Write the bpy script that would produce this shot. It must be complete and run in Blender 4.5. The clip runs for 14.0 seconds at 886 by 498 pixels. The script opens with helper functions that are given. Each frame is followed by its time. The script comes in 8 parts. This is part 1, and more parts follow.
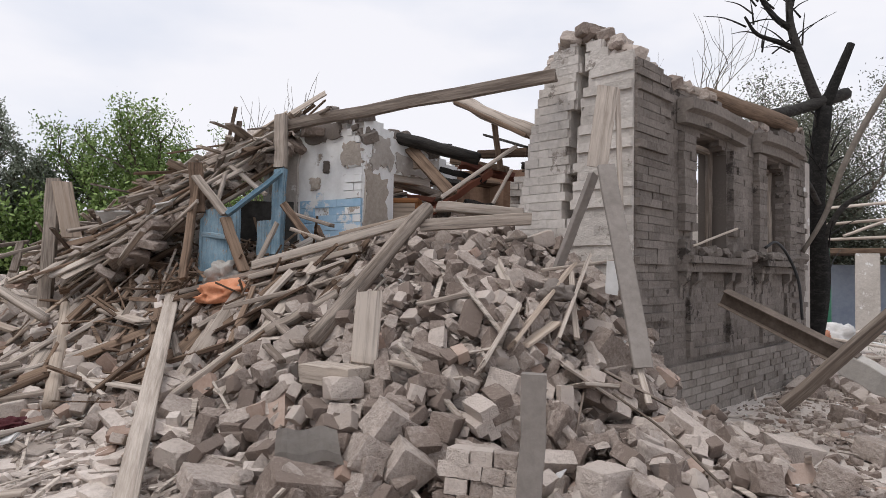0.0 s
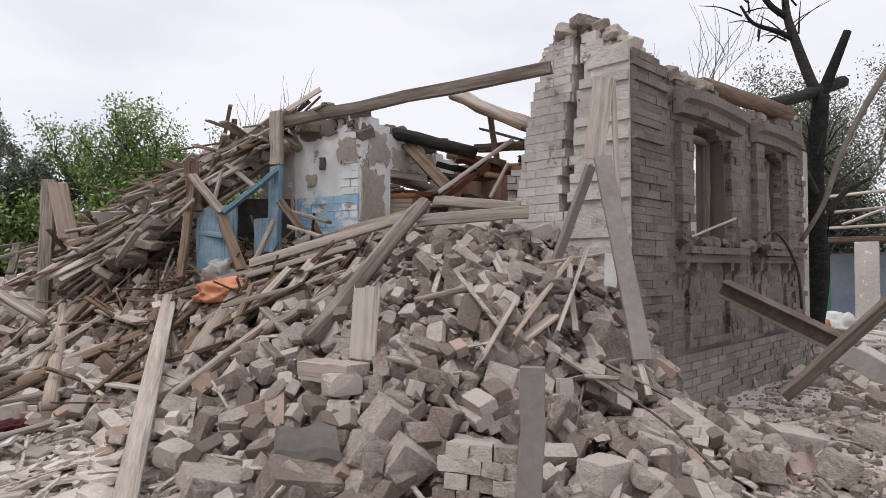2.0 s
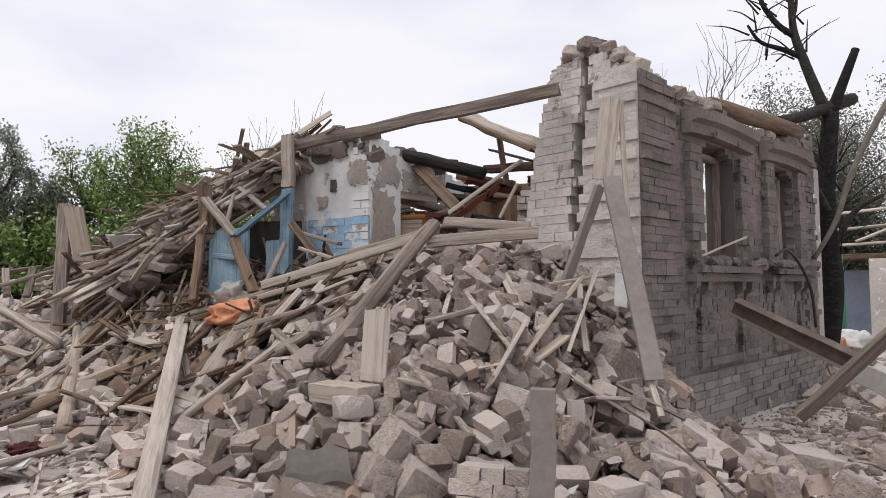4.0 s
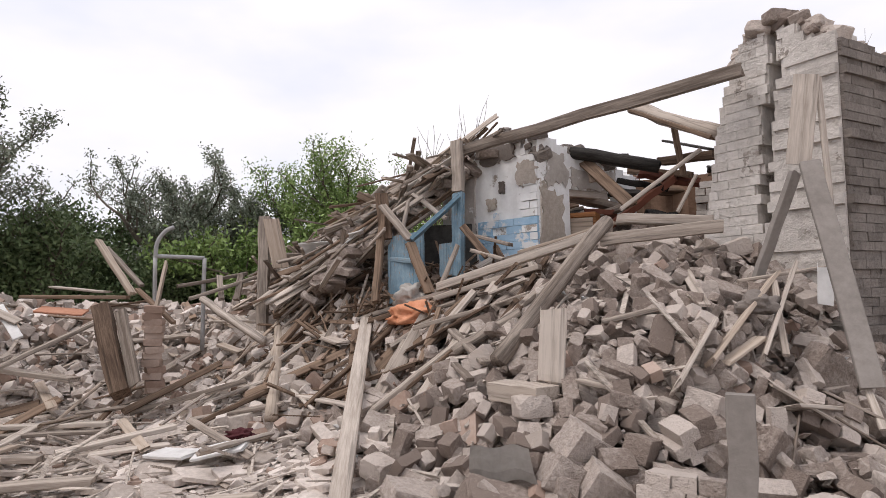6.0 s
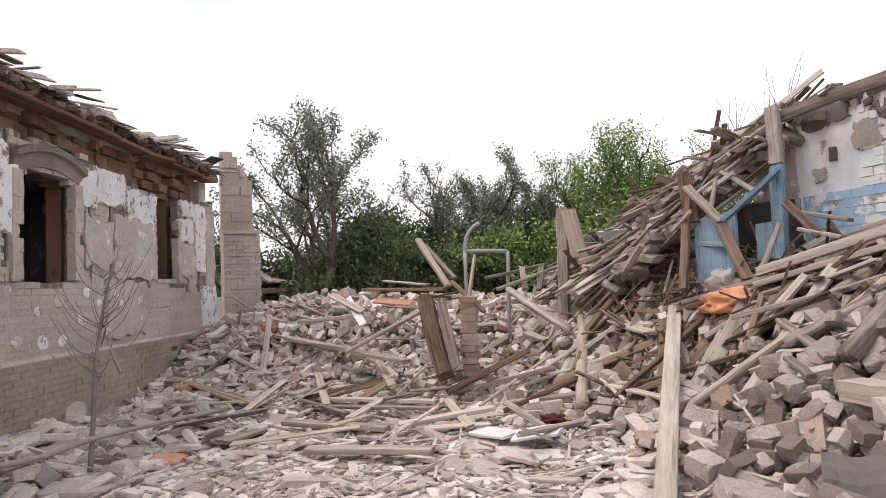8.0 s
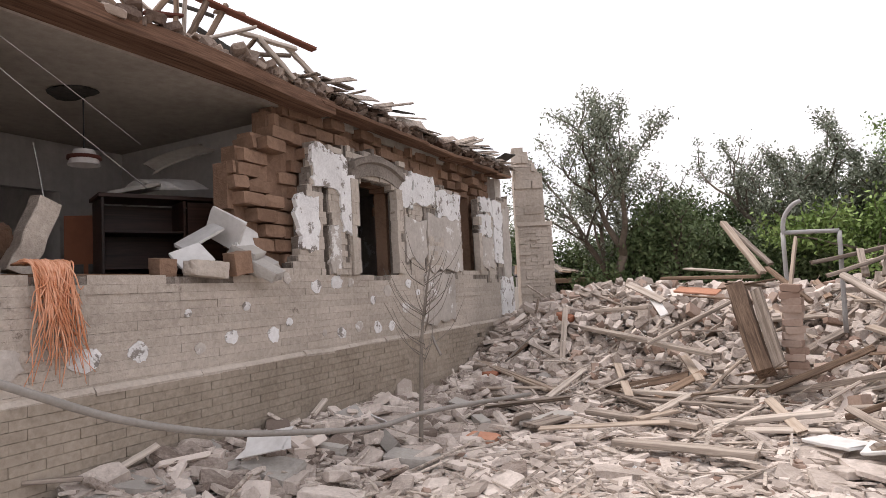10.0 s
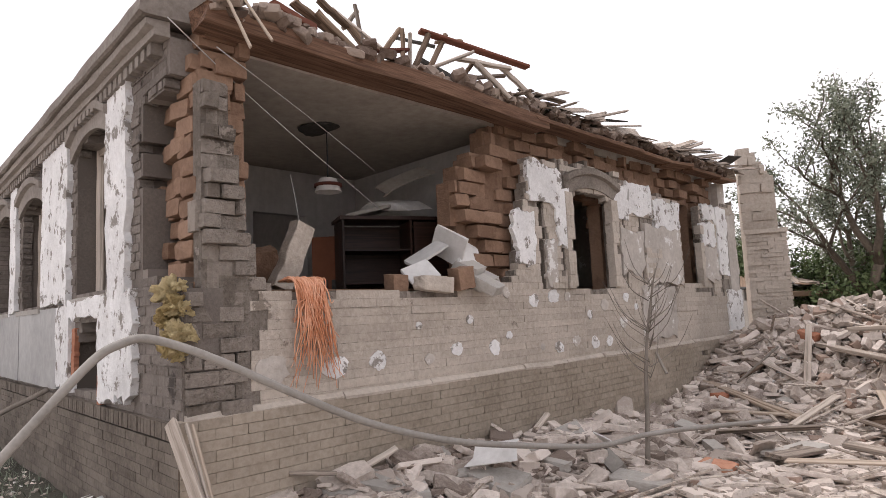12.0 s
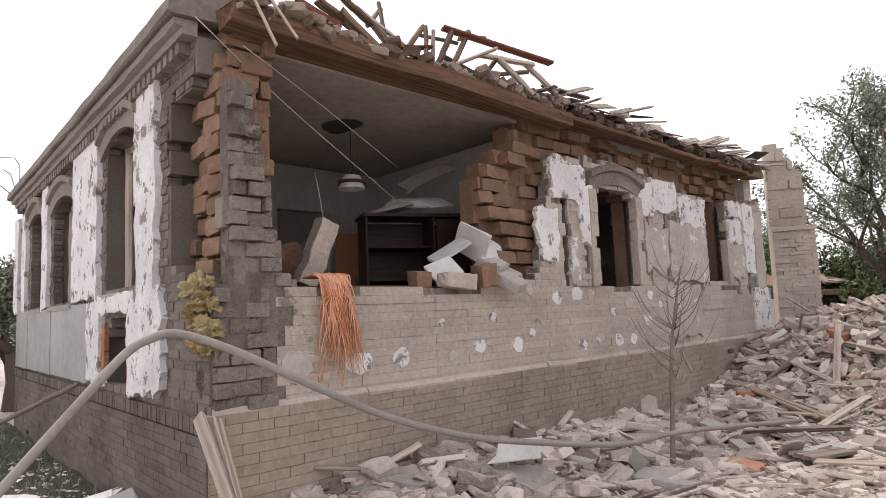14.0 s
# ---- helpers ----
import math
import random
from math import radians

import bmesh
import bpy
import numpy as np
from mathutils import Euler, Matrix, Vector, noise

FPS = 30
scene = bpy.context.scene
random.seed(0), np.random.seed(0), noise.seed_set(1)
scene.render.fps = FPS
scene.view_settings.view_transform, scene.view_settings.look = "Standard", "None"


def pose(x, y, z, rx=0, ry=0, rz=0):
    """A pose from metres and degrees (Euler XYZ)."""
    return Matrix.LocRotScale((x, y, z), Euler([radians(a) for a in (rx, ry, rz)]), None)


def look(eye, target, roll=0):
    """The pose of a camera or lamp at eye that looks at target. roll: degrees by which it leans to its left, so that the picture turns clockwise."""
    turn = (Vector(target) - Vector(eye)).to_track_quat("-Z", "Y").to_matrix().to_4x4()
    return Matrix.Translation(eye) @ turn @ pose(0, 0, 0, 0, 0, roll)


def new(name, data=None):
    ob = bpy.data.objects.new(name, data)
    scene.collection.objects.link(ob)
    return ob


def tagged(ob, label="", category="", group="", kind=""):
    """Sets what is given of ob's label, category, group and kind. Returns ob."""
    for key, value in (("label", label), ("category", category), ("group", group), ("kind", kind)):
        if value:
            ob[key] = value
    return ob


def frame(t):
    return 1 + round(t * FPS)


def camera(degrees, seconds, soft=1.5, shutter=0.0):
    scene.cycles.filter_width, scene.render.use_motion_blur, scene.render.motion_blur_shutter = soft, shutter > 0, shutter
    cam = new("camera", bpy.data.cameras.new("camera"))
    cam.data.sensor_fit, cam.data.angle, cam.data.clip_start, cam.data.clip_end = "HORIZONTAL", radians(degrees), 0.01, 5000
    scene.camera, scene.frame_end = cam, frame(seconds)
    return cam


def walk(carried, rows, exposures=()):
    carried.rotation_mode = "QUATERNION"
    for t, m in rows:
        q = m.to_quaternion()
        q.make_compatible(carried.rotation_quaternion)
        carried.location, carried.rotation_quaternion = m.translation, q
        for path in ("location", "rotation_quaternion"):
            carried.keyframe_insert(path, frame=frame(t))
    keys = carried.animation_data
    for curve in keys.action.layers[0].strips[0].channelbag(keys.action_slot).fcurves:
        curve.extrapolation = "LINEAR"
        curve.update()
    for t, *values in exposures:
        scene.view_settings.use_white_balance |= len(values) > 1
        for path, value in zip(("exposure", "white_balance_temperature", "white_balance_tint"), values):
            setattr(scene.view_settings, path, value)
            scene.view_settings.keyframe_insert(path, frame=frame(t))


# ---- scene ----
cam = camera(69.7, 14.0, soft=0.75)
METRES, EYE, TILT, LEAN, TURN = 0.7, 1.7, 2.0, -0.9, 0.0
ROWS = [
    (0.0, 0.0, 0.0, 0.0, 0.0, 0.0, -0.0),
    (0.5, 0.0059, 0.0038, 0.0006, -0.05, 0.06, 0.18),
    (1.0, 0.0098, 0.0108, -0.0062, -0.29, -0.17, 0.31),
    (1.5, 0.0197, 0.0233, -0.0047, -0.59, -0.34, 0.63),
    (2.0, 0.0287, 0.0277, -0.0081, -0.04, -0.42, 0.95),
    (2.5, 0.0347, 0.0196, -0.0053, 0.02, -0.17, 1.09),
    (5.0, 0.0391, -0.0263, 0.0286, 4.21, 1.97, 2.23),
    (5.5, -0.0077, -0.0273, 0.0171, 9.46, 1.91, 2.3),
    (6.0, -0.0591, -0.0396, 0.0186, 15.7, 1.88, 2.63),
    (6.5, -0.1077, -0.0427, 0.0081, 21.51, 2.01, 2.93),
    (7.0, -0.1678, -0.0477, 0.0146, 28.02, 2.12, 3.63),
    (7.5, -0.2253, -0.0869, 0.0165, 34.47, 2.38, 4.47),
    (8.0, -0.2841, -0.1223, 0.0224, 41.21, 2.54, 4.43),
    (8.5, -0.3469, -0.1419, 0.0182, 47.74, 2.17, 4.92),
    (9.0, -0.4047, -0.1695, 0.0203, 54.48, 2.34, 5.05),
    (11.5, -0.5117, -0.4358, 0.0678, 81.21, 6.18, 4.86),
    (12.0, -0.5206, -0.482, 0.0789, 84.79, 6.44, 4.62),
    (12.5, -0.505, -0.4937, 0.078, 85.81, 6.41, 4.55),
    (13.0, -0.5119, -0.5001, 0.0755, 86.43, 6.47, 4.56),
    (13.5, -0.5165, -0.5055, 0.076, 86.57, 6.22, 4.36),
    (14.0, -0.5184, -0.5186, 0.0745, 86.65, 6.35, 4.35),
]
EXPOSURES = [(0.0, -0.08, 6400, 13), (2.5, -0.08, 6400, 13), (5.0, 0.0, 6500, 15), (6.5, 0.12, 6600, 16), (7.5, 0.24, 6650, 17), (9.0, 0.42, 6750, 17), (11.5, 0.46, 6850, 17), (14.0, 0.46, 6850, 17)]
walk(cam, [(t, pose(0, 0, EYE, TILT, LEAN, TURN) @ pose(METRES * x, METRES * y, METRES * z, 90 + pitch, roll, yaw)) for t, x, y, z, yaw, pitch, roll in ROWS], EXPOSURES)

# ---- sky and light: a bright overcast day ----
world = bpy.data.worlds.new("overcast_sky")
scene.world = world
world.use_nodes = True
wn, wl = world.node_tree.nodes, world.node_tree.links
wn.clear()
sky = wn.new("ShaderNodeTexSky")
sky.sky_type, sky.sun_disc = "NISHITA", False
sky.sun_elevation, sky.sun_rotation = radians(62), radians(239)
sky_bg = wn.new("ShaderNodeBackground")
sky_bg.inputs["Strength"].default_value = 0.12
wl.new(sky.outputs["Color"], sky_bg.inputs["Color"])
wcoord = wn.new("ShaderNodeTexCoord")
wmap = wn.new("ShaderNodeMapping")
wmap.inputs["Scale"].default_value = (1.0, 1.0, 2.6)
wl.new(wcoord.outputs["Generated"], wmap.inputs["Vector"])
wnoise = wn.new("ShaderNodeTexNoise")
wnoise.inputs["Scale"].default_value = 1.7
wnoise.inputs["Detail"].default_value = 5
wnoise.inputs["Roughness"].default_value = 0.5
wl.new(wmap.outputs["Vector"], wnoise.inputs["Vector"])
wramp = wn.new("ShaderNodeValToRGB")
wramp.color_ramp.elements[0].position, wramp.color_ramp.elements[0].color = 0.36, (0.70, 0.76, 0.86, 1)
wramp.color_ramp.elements[1].position, wramp.color_ramp.elements[1].color = 0.60, (0.97, 0.97, 0.985, 1)
wl.new(wnoise.outputs["Fac"], wramp.inputs["Fac"])
cloud_bg = wn.new("ShaderNodeBackground")
cloud_bg.inputs["Strength"].default_value = 1.06
wl.new(wramp.outputs["Color"], cloud_bg.inputs["Color"])
wmix = wn.new("ShaderNodeMixShader")
wmix.inputs["Fac"].default_value = 0.92
wl.new(sky_bg.outputs["Background"], wmix.inputs[1])
wl.new(cloud_bg.outputs["Background"], wmix.inputs[2])
wout = wn.new("ShaderNodeOutputWorld")
wl.new(wmix.outputs["Shader"], wout.inputs["Surface"])

sun_data = bpy.data.lights.new("veiled_sun", "SUN")
sun_data.energy, sun_data.angle, sun_data.color = 1.8, radians(34), (1.0, 0.96, 0.90)
sun = new("veiled_sun", sun_data)
sun.matrix_world = look((-9.0, -5.5, 20), (0.0, 0.0, 0.0))

# ---- materials ----
def material(name, dark, light, grain=18.0, stain=1.6, rough=0.9, bump=0.25, dist=0.01, spread=0.35, metallic=0.0, third=None, third_at=0.62, stretch=None):
    """A weathered surface: stains at one scale, grain at another, a shade of its own for each piece, and a fine relief."""
    m = bpy.data.materials.new(name)
    m.use_nodes = True
    n, l = m.node_tree.nodes, m.node_tree.links
    bsdf = n["Principled BSDF"]
    geo = n.new("ShaderNodeNewGeometry")
    info = n.new("ShaderNodeObjectInfo")
    src = geo.outputs["Position"]
    if stretch:
        tc = n.new("ShaderNodeTexCoord")
        mp = n.new("ShaderNodeMapping")
        mp.inputs["Scale"].default_value = stretch
        l.new(tc.outputs["Object"], mp.inputs["Vector"])
        src = mp.outputs["Vector"]
    big = n.new("ShaderNodeTexNoise")
    big.inputs["Scale"].default_value, big.inputs["Detail"].default_value = stain, 4
    fine = n.new("ShaderNodeTexNoise")
    fine.inputs["Scale"].default_value, fine.inputs["Detail"].default_value = grain, 6
    fine.inputs["Roughness"].default_value = 0.65
    l.new(src, big.inputs["Vector"])
    l.new(src, fine.inputs["Vector"])
    add = n.new("ShaderNodeMath")
    add.operation = "ADD"
    l.new(geo.outputs["Random Per Island"], add.inputs[0])
    l.new(info.outputs["Random"], add.inputs[1])
    frac = n.new("ShaderNodeMath")
    frac.operation = "FRACT"
    l.new(add.outputs[0], frac.inputs[0])
    own = n.new("ShaderNodeMapRange")
    own.inputs["To Min"].default_value, own.inputs["To Max"].default_value = -spread, spread
    l.new(frac.outputs[0], own.inputs["Value"])
    mixed = n.new("ShaderNodeMath")
    mixed.operation = "MULTIPLY_ADD"
    l.new(fine.outputs["Fac"], mixed.inputs[0])
    mixed.inputs[1].default_value = 0.9
    l.new(own.outputs["Result"], mixed.inputs[2])
    total = n.new("ShaderNodeMath")
    total.operation = "MULTIPLY_ADD"
    l.new(big.outputs["Fac"], total.inputs[0])
    total.inputs[1].default_value = 0.9
    l.new(mixed.outputs[0], total.inputs[2])
    ramp = n.new("ShaderNodeValToRGB")
    e = ramp.color_ramp.elements
    e[0].position, e[0].color = 0.5, (*dark, 1)
    e[1].position, e[1].color = 1.0, (*light, 1)
    shift = n.new("ShaderNodeMath")
    shift.operation = "MULTIPLY"
    shift.inputs[1].default_value = 0.84
    l.new(total.outputs[0], shift.inputs[0])
    l.new(shift.outputs[0], ramp.inputs["Fac"])
    colour = ramp.outputs["Color"]
    if third:
        patch = n.new("ShaderNodeTexNoise")
        patch.inputs["Scale"].default_value, patch.inputs["Detail"].default_value = stain * 1.9, 7
        patch.inputs["Roughness"].default_value = 0.7
        l.new(src, patch.inputs["Vector"])
        mask = n.new("ShaderNodeMapRange")
        mask.inputs["From Min"].default_value, mask.inputs["From Max"].default_value = third_at, third_at + 0.04
        l.new(patch.outputs["Fac"], mask.inputs["Value"])
        mix = n.new("ShaderNodeMix")
        mix.data_type = "RGBA"
        l.new(mask.outputs["Result"], mix.inputs["Factor"])
        l.new(colour, mix.inputs["A"])
        mix.inputs["B"].default_value = (*third, 1)
        colour = mix.outputs["Result"]
    if stretch:
        grainy = n.new("ShaderNodeMapping")
        grainy.inputs["Scale"].default_value = (0.9, 34, 34)
        l.new(tc.outputs["Object"], grainy.inputs["Vector"])
        split = n.new("ShaderNodeTexNoise")
        split.inputs["Scale"].default_value, split.inputs["Detail"].default_value = 1.0, 3
        l.new(grainy.outputs["Vector"], split.inputs["Vector"])
        deep = n.new("ShaderNodeMapRange")
        deep.inputs["From Min"].default_value, deep.inputs["From Max"].default_value = 0.34, 0.50
        deep.inputs["To Min"].default_value, deep.inputs["To Max"].default_value = 0.58, 1.0
        l.new(split.outputs["Fac"], deep.inputs["Value"])
        scaled = n.new("ShaderNodeVectorMath")
        scaled.operation = "SCALE"
        l.new(colour, scaled.inputs[0])
        l.new(deep.outputs["Result"], scaled.inputs["Scale"])
        colour = scaled.outputs["Vector"]
    l.new(colour, bsdf.inputs["Base Color"])
    bsdf.inputs["Roughness"].default_value, bsdf.inputs["Metallic"].default_value = rough, metallic
    bsdf.inputs["Specular IOR Level"].default_value = 0.25
    if bump:
        pits = n.new("ShaderNodeTexNoise")
        pits.inputs["Scale"].default_value, pits.inputs["Detail"].default_value = grain * 3.1, 3
        l.new(src, pits.inputs["Vector"])
        pb = n.new("ShaderNodeBump")
        pb.inputs["Strength"].default_value, pb.inputs["Distance"].default_value = min(1.0, bump), dist * 0.45
        l.new(pits.outputs["Fac"], pb.inputs["Height"])
        b = n.new("ShaderNodeBump")
        l.new(pb.outputs["Normal"], b.inputs["Normal"])
        b.inputs["Strength"].default_value, b.inputs["Distance"].default_value = bump, dist
        l.new(fine.outputs["Fac"], b.inputs["Height"])
        l.new(b.outputs["Normal"], bsdf.inputs["Normal"])
    return m


M = {
    "dust": material("dusty_ground", (0.42, 0.37, 0.33), (0.67, 0.61, 0.56), grain=30, stain=0.9, bump=0.6, dist=0.02),
    "grass": material("dusty_grass", (0.035, 0.034, 0.026), (0.105, 0.10, 0.075), grain=25, stain=0.7, bump=0.6, dist=0.03),
    "rubble": material("dusty_brick_rubble", (0.235, 0.185, 0.155), (0.56, 0.485, 0.43), grain=32, stain=2.6, bump=1.0, dist=0.022, spread=0.42),
    "rubble_red": material("dusty_red_brick", (0.29, 0.20, 0.155), (0.42, 0.325, 0.27), grain=26, stain=2.2, bump=0.5, spread=0.3),
    "white_bits": material("white_plaster_bits", (0.55, 0.54, 0.52), (0.78, 0.77, 0.75), grain=20, bump=0.4),
    "brick_a": material("dark_dusty_brick", (0.135, 0.114, 0.099), (0.275, 0.24, 0.213), grain=22, stain=1.0, bump=1.0, dist=0.024, spread=0.16, third=(0.075, 0.064, 0.056), third_at=0.60),
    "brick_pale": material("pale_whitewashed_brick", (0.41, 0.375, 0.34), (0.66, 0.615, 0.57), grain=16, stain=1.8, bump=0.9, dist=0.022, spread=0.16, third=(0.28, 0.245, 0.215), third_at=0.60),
    "brick_dusty": material("dust_coated_brick", (0.17, 0.145, 0.125), (0.32, 0.285, 0.255), grain=20, stain=1.0, bump=0.7, dist=0.018, spread=0.2),
    "mortar": material("grey_mortar", (0.13, 0.11, 0.096), (0.22, 0.19, 0.168), grain=40, stain=1.5, bump=0.6),
    "brick_b": material("dusty_grey_brick", (0.33, 0.285, 0.24), (0.56, 0.495, 0.43), grain=20, stain=1.1, bump=0.8, dist=0.016, spread=0.08, third=(0.23, 0.195, 0.162), third_at=0.63),
    "plinth_b": material("smeared_plinth_brick", (0.20, 0.165, 0.128), (0.41, 0.35, 0.285), grain=20, stain=0.8, bump=0.45, spread=0.06),
    # darker copy of plinth_b: the front side's shade is put into its colour
    "plinth_front": material("shaded_plinth_brick", (0.085, 0.068, 0.054), (0.20, 0.168, 0.14), grain=20, stain=0.9, bump=0.5, spread=0.12),
    "brick_c": material("bare_grey_brown_brick", (0.135, 0.113, 0.094), (0.31, 0.27, 0.235), grain=22, stain=1.6, bump=1.0, dist=0.026, spread=0.22, third=(0.10, 0.083, 0.068), third_at=0.60),
    "adobe": material("brown_adobe_brick", (0.165, 0.099, 0.066), (0.295, 0.188, 0.13), grain=22, stain=3, bump=0.7, dist=0.015, spread=0.2),
    "plaster": material("smeared_grey_plaster", (0.36, 0.325, 0.29), (0.56, 0.515, 0.47), grain=12, stain=1.6, bump=0.6, dist=0.016, spread=0.1, third=(0.70, 0.69, 0.67), third_at=0.58),
    "foam": material("white_foam_insulation", (0.60, 0.59, 0.58), (0.86, 0.855, 0.85), grain=24, stain=2.5, bump=0.7, dist=0.02, spread=0.1, third=(0.27, 0.245, 0.22), third_at=0.555),
    "whitewash": material("chipped_whitewash", (0.68, 0.675, 0.66), (0.88, 0.88, 0.87), grain=10, stain=1.3, bump=0.4, spread=0.08, third=(0.36, 0.31, 0.26), third_at=0.59),
    "bluewash": material("chipped_blue_wash", (0.25, 0.42, 0.58), (0.42, 0.58, 0.72), grain=10, stain=2.0, bump=0.3, spread=0.1, third=(0.72, 0.72, 0.71), third_at=0.52),
    "blue_wood": material("faded_blue_painted_wood", (0.13, 0.23, 0.30), (0.29, 0.40, 0.47), grain=9, stain=2.0, bump=0.3, stretch=(3, 8, 8), third=(0.33, 0.28, 0.23), third_at=0.58),
    "wood": material("grey_weathered_wood", (0.165, 0.132, 0.108), (0.45, 0.385, 0.327), grain=5, stain=1.1, bump=0.5, dist=0.006, spread=0.3, stretch=(1.0, 14, 14)),
    "wood_pale": material("dusty_pale_board", (0.30, 0.25, 0.208), (0.59, 0.52, 0.455), grain=5, stain=1.1, bump=0.4, dist=0.005, spread=0.2, stretch=(1.0, 14, 14)),
    "wood_fresh": material("fresh_split_wood", (0.35, 0.272, 0.21), (0.50, 0.42, 0.345), grain=5, stain=1.4, bump=0.4, dist=0.005, spread=0.2, stretch=(1.0, 14, 14)),
    "wood_brown": material("brown_old_timber", (0.085, 0.055, 0.038), (0.27, 0.19, 0.135), grain=5, stain=1.4, bump=0.6, dist=0.008, spread=0.25, stretch=(1.0, 14, 14)),
    "charred": material("charred_timber", (0.012, 0.011, 0.010), (0.06, 0.055, 0.05), grain=9, stain=2, bump=0.8, dist=0.012, stretch=(2, 9, 9)),
    "red_paint": material("flaked_red_brown_paint", (0.10, 0.035, 0.025), (0.19, 0.075, 0.05), grain=9, stain=2, bump=0.3),
    "orange_wood": material("orange_varnished_wood", (0.33, 0.14, 0.05), (0.46, 0.22, 0.09), grain=5, stain=2, rough=0.5, bump=0.2, stretch=(1, 9, 9)),
    "furniture": material("dark_red_brown_veneer", (0.022, 0.011, 0.008), (0.05, 0.022, 0.015), grain=5, stain=2, rough=0.45, bump=0.15, stretch=(1, 9, 9)),
    "steel": material("rusty_brown_steel", (0.11, 0.085, 0.068), (0.23, 0.185, 0.15), grain=18, stain=3, rough=0.7, bump=0.35, metallic=0.2),
    "tin": material("dusty_grey_tin_sheet", (0.27, 0.265, 0.26), (0.43, 0.425, 0.415), grain=9, stain=1.3, rough=0.6, bump=0.12, metallic=0.08, spread=0.08),
    "pipe": material("grey_plastic_pipe", (0.20, 0.185, 0.165), (0.31, 0.29, 0.265), grain=30, stain=3, rough=0.55, bump=0.15),
    "orange_bag": material("orange_plastic_netting", (0.60, 0.25, 0.13), (0.80, 0.44, 0.29), grain=20, stain=5, rough=0.6, bump=0.5),
    "terracotta": material("orange_red_clay", (0.36, 0.15, 0.09), (0.52, 0.27, 0.18), grain=20, stain=4, bump=0.4),
    "wool": material("yellow_mineral_wool", (0.50, 0.37, 0.17), (0.72, 0.58, 0.33), grain=60, stain=6, bump=1.0, dist=0.03),
    "concrete": material("grey_concrete", (0.30, 0.28, 0.255), (0.45, 0.425, 0.39), grain=25, stain=1.5, bump=0.4),
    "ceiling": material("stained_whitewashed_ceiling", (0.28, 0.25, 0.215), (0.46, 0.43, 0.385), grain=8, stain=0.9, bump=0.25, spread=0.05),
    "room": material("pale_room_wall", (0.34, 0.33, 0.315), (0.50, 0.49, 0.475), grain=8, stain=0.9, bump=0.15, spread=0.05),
    "bark": material("grey_brown_bark", (0.07, 0.055, 0.042), (0.17, 0.14, 0.11), grain=16, stain=3, bump=0.8, dist=0.02),
    "twig": material("dry_grey_twig", (0.14, 0.12, 0.10), (0.26, 0.23, 0.20), grain=16, stain=3, bump=0.3),
    "wire": material("pale_wire", (0.35, 0.34, 0.33), (0.5, 0.5, 0.49), grain=20, rough=0.4, bump=0.0, metallic=0.4),
    "black": material("black_rubber_cable", (0.015, 0.015, 0.016), (0.035, 0.035, 0.036), grain=20, rough=0.5, bump=0.1),
    "green_paint": material("green_painted_metal", (0.04, 0.16, 0.10), (0.08, 0.25, 0.16), grain=15, rough=0.5, bump=0.1),
    "blue_wall": material("pale_blue_far_wall", (0.22, 0.27, 0.36), (0.34, 0.39, 0.47), grain=8, stain=0.8, bump=0.15),
    "red_cloth": material("dark_red_cloth", (0.06, 0.014, 0.017), (0.13, 0.04, 0.045), grain=30, stain=4, bump=0.6),
    "white_sheet": material("white_board", (0.50, 0.485, 0.465), (0.76, 0.75, 0.735), grain=8, stain=1.2, rough=0.6, bump=0.1, spread=0.08),
    "post_paint": material("dull_grey_painted_timber", (0.19, 0.168, 0.15), (0.30, 0.27, 0.245), grain=14, stain=2, bump=0.25, spread=0.1),
    "red_veneer": material("red_brown_veneer", (0.13, 0.04, 0.02), (0.22, 0.08, 0.04), grain=6, stain=2, rough=0.45, bump=0.1),
    "pale_rubble": material("pale_mortar_shards", (0.39, 0.333, 0.29), (0.71, 0.63, 0.57), grain=22, stain=2.6, bump=0.8, dist=0.02, spread=0.4),
    "roof_clay": material("brown_roof_clay", (0.12, 0.082, 0.063), (0.32, 0.255, 0.21), grain=18, stain=2, bump=0.7, dist=0.02, spread=0.4),
    "eaves_wood": material("red_brown_eaves_wood", (0.105, 0.055, 0.035), (0.25, 0.15, 0.10), grain=5, stain=1.4, bump=0.5, dist=0.008, spread=0.2, stretch=(1.0, 14, 14)),
    # roofing felt, and also the painted dark of unlit openings
    "grey_dark": material("tarry_felt_and_gap_shade", (0.035, 0.033, 0.03), (0.10, 0.095, 0.088), grain=15, stain=2, bump=0.5),
}


def leaf_material(name, dark, light):
    m = material(name, dark, light, grain=3, stain=0.6, rough=0.6, bump=0.0, spread=0.4)
    bsdf = m.node_tree.nodes["Principled BSDF"]
    bsdf.inputs["Transmission Weight"].default_value = 0.0
    return m


M["leaf_green"] = leaf_material("fresh_green_leaves", (0.10, 0.165, 0.04), (0.27, 0.37, 0.125))
M["leaf_dusty"] = leaf_material("dusty_grey_green_leaves", (0.11, 0.128, 0.09), (0.29, 0.32, 0.245))
M["leaf_dark"] = leaf_material("dark_green_leaves", (0.055, 0.085, 0.032), (0.14, 0.185, 0.085))
M["needle"] = leaf_material("dark_conifer_needles", (0.07, 0.08, 0.055), (0.19, 0.20, 0.15))

# ---- building helpers ----
def mesh_object(name, verts, faces, mat, parent=None, label="", smooth=False):
    me = bpy.data.meshes.new(name)
    me.from_pydata([tuple(v) for v in verts], [], [tuple(f) for f in faces])
    me.materials.append(M[mat])
    if smooth:
        me.shade_smooth()
    ob = new(name, me)
    if parent is not None:
        ob.parent = parent
    if label:
        ob["label"] = label
    return ob


